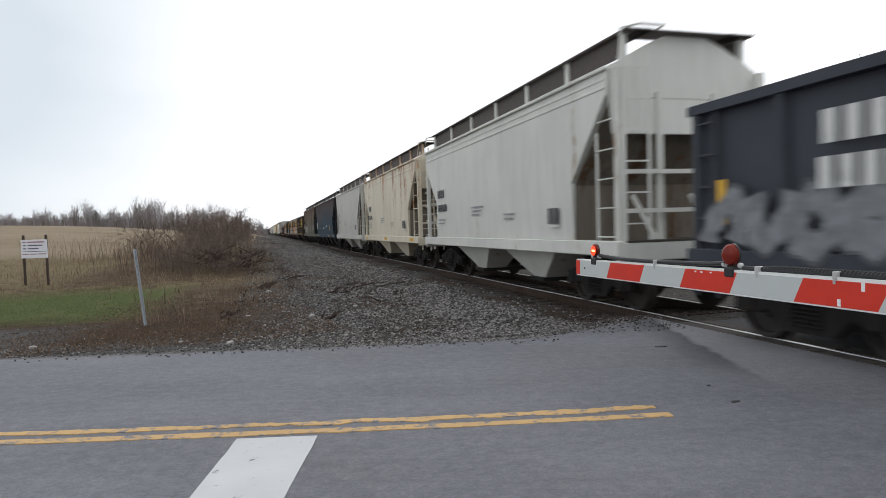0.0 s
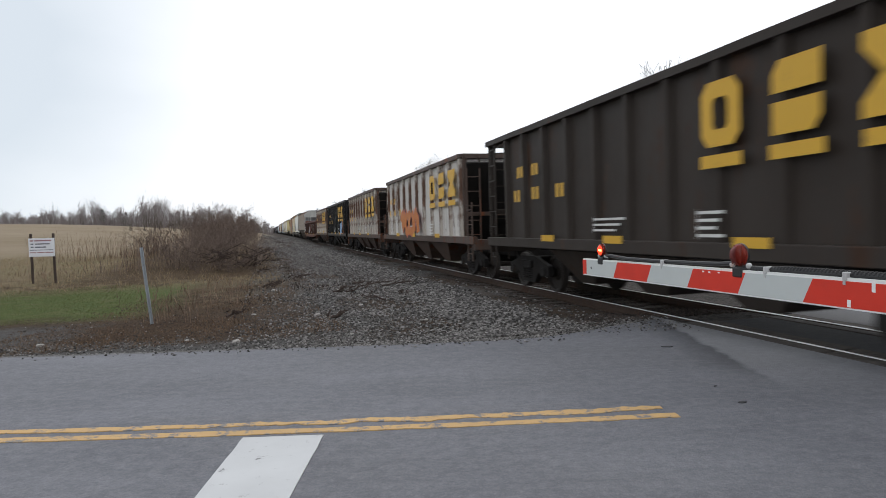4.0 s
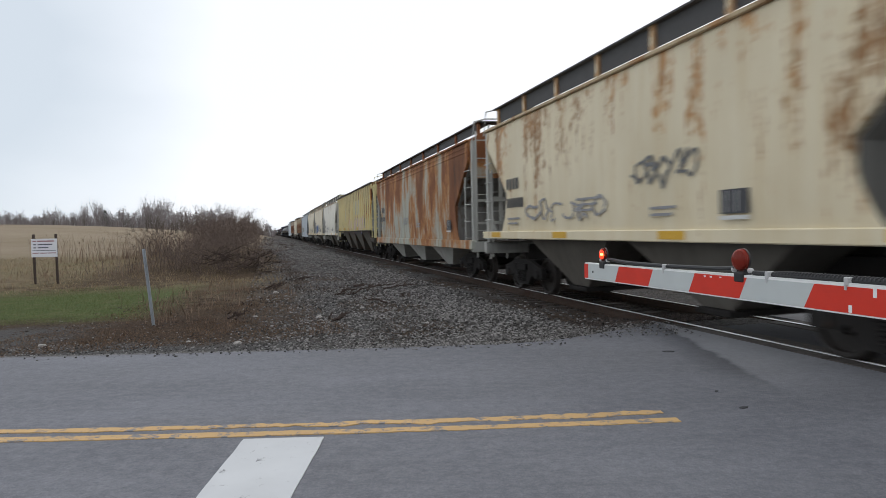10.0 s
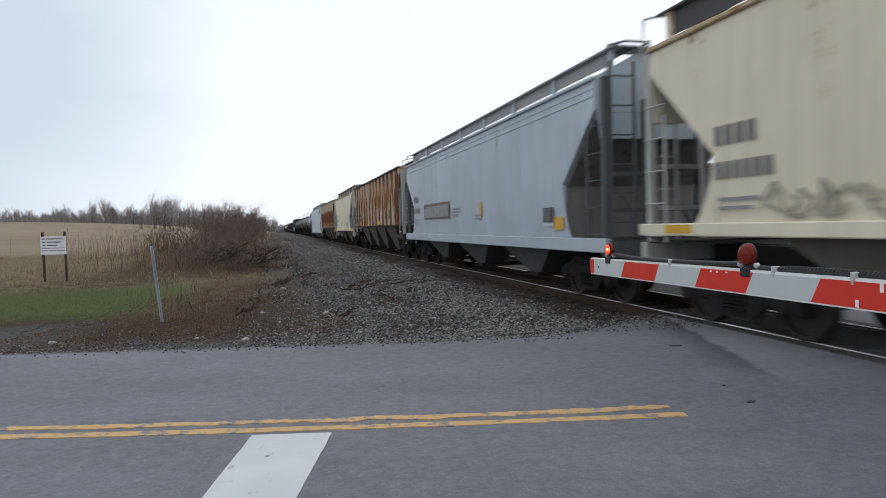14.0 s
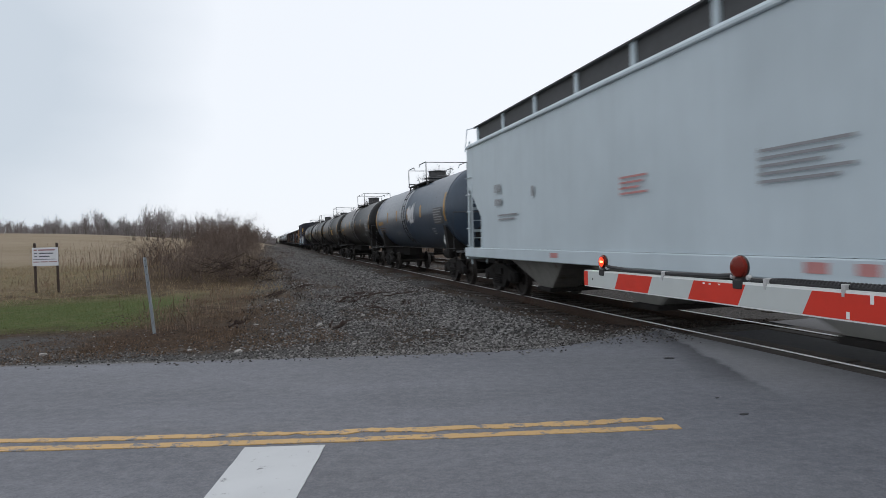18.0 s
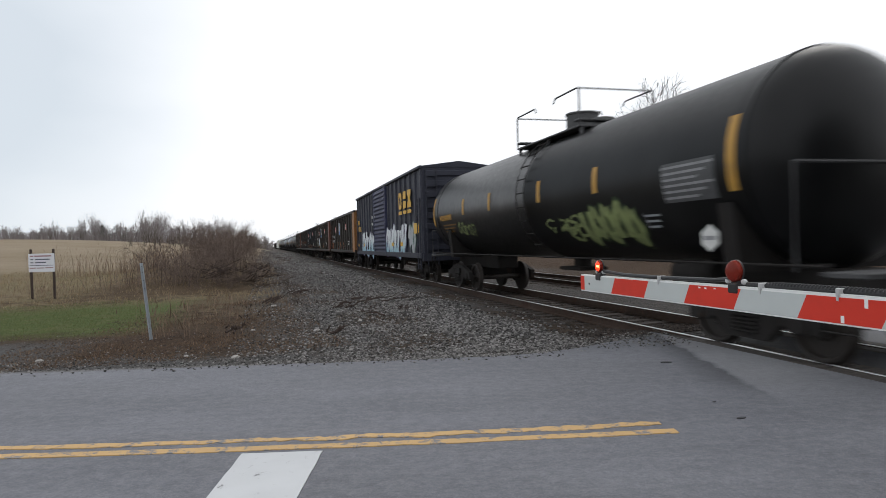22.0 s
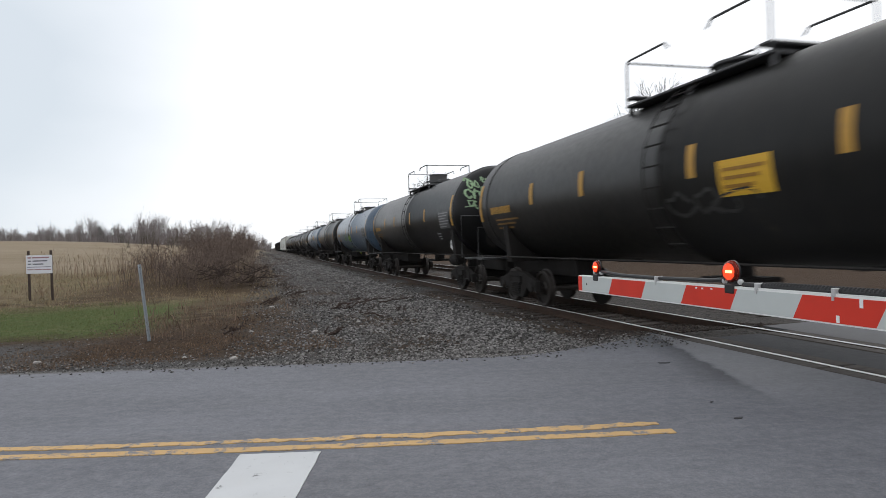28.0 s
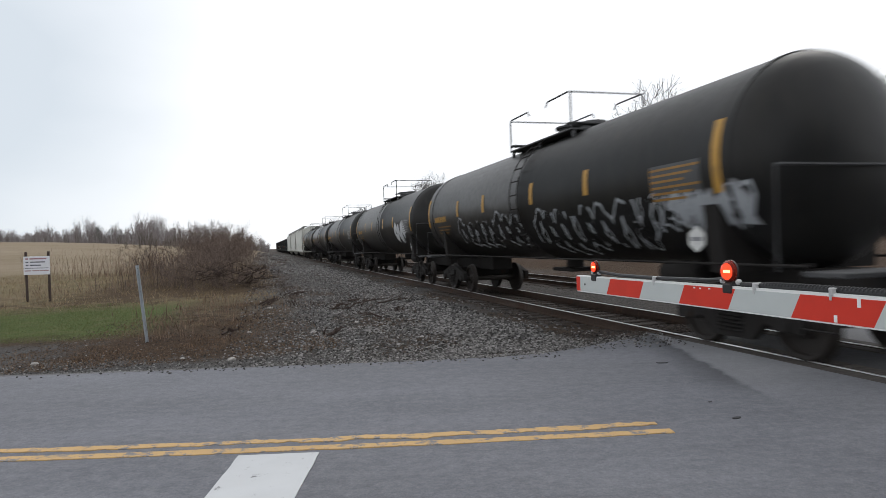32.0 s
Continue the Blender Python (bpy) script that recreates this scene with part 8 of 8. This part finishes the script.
# tank cars
m_t_black = stock("black_tank_paint", (0.0045, 0.0047, 0.0052), 0.03, 0.22, 28, rough=0.33, gloss=0.20, rust_col=(0.04, 0.034, 0.03), dirt_col=(0.014, 0.0135, 0.013))
m_t_dust = stock("dusty_black_tank", (0.0075, 0.0072, 0.007), 0.08, 0.40, 29, rough=0.38, gloss=0.22, rust_col=(0.06, 0.05, 0.04), dirt_col=(0.026, 0.024, 0.020))
m_t_slate = stock("slate_blue_tank", (0.034, 0.055, 0.086), 0.03, 0.25, 30, rough=0.30, gloss=0.55, rust_col=(0.06, 0.06, 0.06))
m_t_blue = stock("steel_blue_tank", (0.052, 0.086, 0.130), 0.05, 0.25, 31, rough=0.28, gloss=0.6, rust_col=(0.07, 0.07, 0.075))
TL = 16.2


def tank(rear, label, mat, deco=None, L=TL, **k):
    car, s = tank_car(label, L, mat, **k)
    for fn in deco or ():
        fn(car, s)
    couple(car, rear, L)


def tag(y, z, w, h, mats, seed, n, style="bubble"):
    return lambda c, s: scrawl(c, s, y, z, w, h, mats, seed, n, style=style)


def panel(y, z, w, h, mat):
    return lambda c, s: (marks(c, [(y, z, w, h)], mat, s, "notice", "yellow notice panel"), marks(c, block(y, z, w * 0.8, h * 0.7), stencil("notice_print", (0.30, 0.15, 0.02), 0.4), lambda a, b: (s(a, b)[0] - 0.006, a, b), "lettering"))


def head_tag(c, s):
    """Pale green scrawl on the front head."""
    front = TL / 2 - 1.35
    f = lambda a, z: (a, -front - 0.68 * math.sqrt(max(0, 1 - (a * a + (z - TANK_Z) ** 2) / (TANK_R * TANK_R))) - 0.02, z)
    for z, w, sd in ((3.35, 0.85, 61), (3.02, 0.95, 62), (2.70, 0.95, 63)):
        g = scrawl(c, lambda y, zz: f(y, zz), -0.62, z, w, 0.34, (stencil("pale_green_spray", (0.26, 0.38, 0.22), 0.4),) * 2, sd, 5, style="lines")


FAINT_GREY = stencil("faint_chalk", (0.05, 0.05, 0.05), 0.6)
LIME_DUST = stencil("dusty_green_spray", (0.25, 0.30, 0.12), 0.65)
WHITES = (GREY_SPRAY, stencil("white_spray", (0.55, 0.56, 0.58), 0.35))
tank(412.11, "slate blue tank car with white graffiti", m_t_slate, [tag(-1.0, 2.45, 1.5, 0.95, WHITES, 70, 4, "lines"), tag(-0.9, 2.5, 1.0, 0.7, WHITES, 72, 2), tag(0.75, 2.5, 1.2, 0.75, WHITES, 71, 4, "lines"), tag(0.75, 2.52, 0.7, 0.5, WHITES, 69, 2, "lines"), tag(2.1, 1.75, 0.9, 0.25, (GREY_INK, GREY_INK), 68, 2, "lines")], 15.4, dome="tall")
tank(429.52, "black tank car with yellow reflective stripes", m_t_black, dome="tall")
tank(447.29, "dusty black tank car with a yellow notice panel", m_t_dust, [panel(-1.72, 2.26, 0.9, 0.46, YELLOW_INK)])
tank(464.77, "black tank car with faint grey graffiti", m_t_black, [tag(4.4, 2.1, 2.2, 0.5, (FAINT_GREY, FAINT_GREY), 73, 5, "lines"), tag(-2.6, 2.1, 1.2, 0.4, (FAINT_GREY, FAINT_GREY), 74, 3, "lines")], dome="tall", notice=(0.30, 0.16, 0.04))
tank(482.40, "black tank car with green graffiti", m_t_black, [tag(-3.3, 1.78, 1.9, 0.62, (stencil("dark_green_spray", (0.03, 0.05, 0.02), 0.5), LIME_DUST), 75, 5), tag(-1.7, 1.82, 1.6, 0.34, (LIME_DUST, LIME_DUST), 77, 4, "lines"), tag(-2.1, 1.66, 1.4, 0.30, (LIME_DUST, LIME_DUST), 79, 4, "lines"), tag(4.6, 1.90, 1.5, 0.5, (LIME_DUST, LIME_DUST), 76, 5, "lines")], dome="tall")

# the boxcar
m_navy = stock("navy_black_paint", (0.034, 0.036, 0.050), 0.04, 0.3, 32)
m_door = stock("navy_door_paint", (0.040, 0.044, 0.085), 0.03, 0.2, 33)
c, s1, s2 = boxcar("navy boxcar with corrugated door and pale blue graffiti", 17.0, m_navy, m_door)
emblem(c, s2, -4.77, 3.32, 0.70, step=0.88)
scrawl(c, s2, -3.55, 1.68, 4.3, 1.35, (PURPLE, two_tone("white_to_blue_spray", (0.62, 0.66, 0.68), (0.26, 0.44, 0.52))), 81, 6)
scrawl(c, s2, 4.05, 1.55, 4.1, 1.25, (PURPLE, two_tone("white_to_blue_spray", (0.62, 0.66, 0.68), (0.26, 0.44, 0.52))), 82, 5)
scrawl(c, s2, -6.9, 1.75, 1.2, 1.3, (stencil("green_patch", (0.05, 0.16, 0.09), 0.3), GREY_SPRAY), 83, 2)
marks(c, word(8.0, 2.85, 4, 0.26) + word(8.0, 2.45, 6, 0.30), YELLOW_INK, s2)
marks(c, [(y, 1.5, 0.5, 0.16) for y in (7.9, 5.6, -3.0, -4.96)] + [(-7.7, 2.1, 0.8, 0.4)], YELLOW_INK, flat_side(-1.512), "reflective_stripe")
marks(c, [(2.25, 2.96, 0.3, 0.14), (2.25, 2.6, 0.3, 0.14), (1.57, 2.97, 0.2, 0.1)], WHITE_INK, flat_side(-1.56), "notice")
couple(c, 500.75, 17.0)

# high-sided gondolas
m_umber = stock("umber_paint", (0.019, 0.015, 0.012), 0.25, 0.5, 34, rust_col=(0.06, 0.035, 0.023))
m_umber2 = stock("umber_paint_two", (0.020, 0.015, 0.011), 0.28, 0.5, 35, rust_col=(0.065, 0.033, 0.021))
m_coal = stock("coal_black_paint", (0.013, 0.013, 0.0145), 0.08, 0.4, 36)
m_coal2 = stock("brown_black_gondola", (0.016, 0.0135, 0.0115), 0.20, 0.4, 37)
m_orange = stock("orange_end_paint", (0.27, 0.12, 0.035), 0.42, 0.4, 38, rust_col=(0.14, 0.06, 0.03))
m_redend = stock("red_end_paint", (0.11, 0.038, 0.025), 0.30, 0.4, 39, rust_col=(0.10, 0.045, 0.03))


DULL_TAN = stencil("worn_olive_spray", (0.085, 0.088, 0.05), 0.85)
SIGN_RED = stencil("red_sign_paint", (0.55, 0.07, 0.06), 0.25)
BLUE_PANEL = stencil("blue_sign_paint", (0.06, 0.20, 0.50), 0.3)


def high_gondola(rear, L, label, mat, end_mat=None, panels=(), white=0, orange=(), seed=0, z1=3.75):
    car, s1, s2 = ribbed_side_car("high_gondola", label, L, mat, 1.02, z1, 13, chord=0.13, frame_mat=mat, lean=0.75)
    h = L / 2
    if end_mat:
        for e in (-1,):
            part("end_panel", Shape().box(-1.535, -1.42, min(e * (h - 0.12), e * (h - 1.10)), max(e * (h - 0.12), e * (h - 1.10)), 1.06, z1 - 0.13, 0.01), end_mat, car, "repainted end panel")
            part("end_cap", Shape().box(-1.42, 1.42, min(e * (h - 0.10), e * (h - 0.04)), max(e * (h - 0.10), e * (h - 0.04)), 1.1, z1 - 0.02), end_mat, car, "repainted end sheet")
    for y, z, w, hh, mat2 in panels:
        if mat2 is BLUE_PANEL:
            # a white placard with a blue foot and two blue lozenges
            marks(car, [(y, z, w, hh)], WHITE_INK, s2, "sign_panel", "white and blue sign panel")
            marks(car, [(y, z - hh * 0.33, w, hh * 0.3)], BLUE_PANEL, flat_side(-1.552), "sign_foot")
            for dz in (0.34, 0.02):
                part("lozenge", Shape().add([(-1.552, y + 0.2, z + dz * hh), (-1.552, y, z + dz * hh - 0.12), (-1.552, y - 0.2, z + dz * hh), (-1.552, y, z + dz * hh + 0.12)], [(0, 1, 2, 3)]), BLUE_PANEL, car)
        else:
            marks(car, [(y, z, w, hh)], mat2, s2, "sign_panel", "red sign panel")
            marks(car, [(y, z - 0.02, w * 0.9, 0.05), (y, z + hh * 0.28, w * 0.7, 0.06), (y, z - hh * 0.28, w * 0.6, 0.08)], WHITE_INK, flat_side(-1.552), "lettering")
    marks(car, word(h - 2.1, 2.22, 3, 0.24) + word(h - 3.2, 2.22, 2, 0.26) + word(h - 2.05, 1.86, 3, 0.20) + word(h - 3.15, 1.86, 2, 0.2), stencil("grey_white_stencil", (0.40, 0.41, 0.42), 0.5), s2)
    marks(car, block(-h + 3.0, 1.65, 0.9, 0.3), WHITE_INK, s2, "notice")
    marks(car, [(y, 1.50, 0.15, 0.48) for y in orange], ORANGE_INK, s2, "reflective_stripe")
    for k in range(white):
        pick = ((stencil("dull_olive_spray", (0.12, 0.15, 0.06), 0.6), DULL_TAN), (SKY, WHITES[1]), (stencil("dull_olive_spray", (0.12, 0.15, 0.06), 0.6), DULL_TAN))[k % 3]
        scrawl(car, s2, (4.9, 3.0, 1.8)[k % 3], (1.6, 1.92, 1.56)[k % 3], (1.2, 1.0, 0.8)[k % 3], (0.35, 0.75, 0.45)[k % 3], pick, seed + k, 2)
    couple(car, rear, L)


high_gondola(517.49, 15.7, "brown-black high gondola with orange end panels", m_umber, m_orange, [(0.72, 2.76, 0.60, 0.92, BLUE_PANEL), (3.27, 2.76, 0.55, 0.42, SIGN_RED), (-3.4, 2.8, 0.55, 0.42, SIGN_RED)], orange=(5.55, 1.87, 0.0, -2.0), seed=90)
high_gondola(534.39, 15.8, "brown high gondola with red end and white graffiti", m_umber2, m_redend, [(0.6, 2.8, 0.60, 0.92, BLUE_PANEL), (3.15, 2.78, 0.55, 0.42, SIGN_RED), (-3.4, 2.9, 0.5, 0.42, SIGN_RED)], 3, (2.79, -2.0), 95)
high_gondola(550.87, 15.4, "black high gondola with orange stripes and sign panels", m_coal, None, [(0.81, 2.85, 0.60, 0.92, BLUE_PANEL), (3.83, 2.86, 0.5, 0.42, SIGN_RED), (-3.49, 2.94, 0.55, 0.42, SIGN_RED)], 0, (5.4, 3.2, 1.0, -1.5, -3.42, -6.9), 100)
high_gondola(567.56, 15.6, "brown-black high gondola, plain and grimy", m_coal2, seed=103)
high_gondola(584.77, 16.1, "umber high gondola with rusty red end", m_umber2, m_redend, orange=(3.4, -1.0), seed=106)

tank(601.25, "dusty black tank car with a yellow notice panel", m_t_dust, [panel(-1.72, 2.26, 0.9, 0.46, YELLOW_INK), tag(-0.9, 2.0, 1.6, 0.4, (stencil("faint_grey_spray", (0.032, 0.030, 0.029), 0.6), m_t_black), 110, 3, "lines")])
tank(618.54, "black tank car with pale green scrawl on its head", m_t_black, [head_tag], dome="tall")
tank(635.93, "steel blue tank car with yellow-green graffiti", m_t_blue, [tag(3.15, 1.78, 1.9, 0.55, (stencil("lime_spray", (0.36, 0.40, 0.08), 0.4), GREEN_INK), 113, 1), tag(0.8, 2.0, 1.1, 0.35, (GREEN_INK, GREEN_INK), 114, 2)])
tank(653.65, "black tank car with a white hazard placard", m_t_black)
tank(671.02, "steel blue tank car with a yellow notice panel", m_t_blue, [panel(-1.9, TANK_Z + 0.1, 0.9, 0.4, YELLOW_INK)])
tank(688.7, "dusty black tank car with white outline graffiti", m_t_dust, [tag(2.4, 1.85, 4.6, 0.6, (GREY_SPRAY, m_t_black), 116, 8), tag(-2.7, 1.75, 4.2, 0.75, (GREY_SPRAY, m_t_black), 117, 8), tag(-5.9, 1.85, 2.2, 0.7, (GREY_SPRAY, GREY_SPRAY), 118, 6, "lines"), tag(-6.2, 1.9, 1.5, 0.5, (GREY_INK, GREY_SPRAY), 115, 3)], notice=(0.30, 0.16, 0.04))
tank(706.2, "dusty black tank car with small white marks", m_t_dust, [tag(-4.4, 2.1, 2.0, 0.7, WHITES, 119, 3)])
tank(723.6, "dusty black tank car far back in the train", m_t_dust)
tank(741.1, "black tank car far back in the train", m_t_black)
tank(758.5, "dusty black tank car far back in the train", m_t_dust)
for k in range(3):
    gray_hopper(777.4 + 18.9 * k, 17.8, "pale grey covered hopper far back in the train", m_grey, m_ash, bays=3)
for k in range(7):
    high_gondola(832.2 + 16.9 * k, 15.7, "dark high gondola far back in the train", m_coal2 if k % 2 else m_coal, seed=130 + k)

# ---- what moves ----
SPEED, SLOWING = 21.198, -0.0217


def motions():
    """The whole train rolls towards the road at about 76 km/h, slowing very slightly."""
    for car, start in TRAIN:
        rows = []
        for t in (0, 4, 8, 12, 16, 20, 24, 28, 32):
            rows.append((t, pose(TRACK_X, start - SPEED * t - SLOWING * t * t / 2, 0.0)))
        walk(car, rows)
    # the flasher disc of the gate's second lamp: lit for 0.68 s of every 1.31 s
    for disc, at in FLASHERS:
        rows, angle, switches = [(0, 180)], 180.0, []
        for k in range(-5, 20):
            switches += [6.579 + 1.311 * k, 7.255 + 1.311 * k]
        for ts in switches:
            if 0.01 < ts < 31.9:
                turn = 89.5 if angle < 200 else -89.5
                rows += [(ts, angle), (ts + 1 / FPS, angle + turn), (ts + 2 / FPS, angle + 2 * turn)]
                angle += 2 * turn
        rows.append((32, angle))
        walk(disc, [(t, pose(at.x, at.y, at.z, 0, 0, a % 360)) for t, a in rows])


motions()
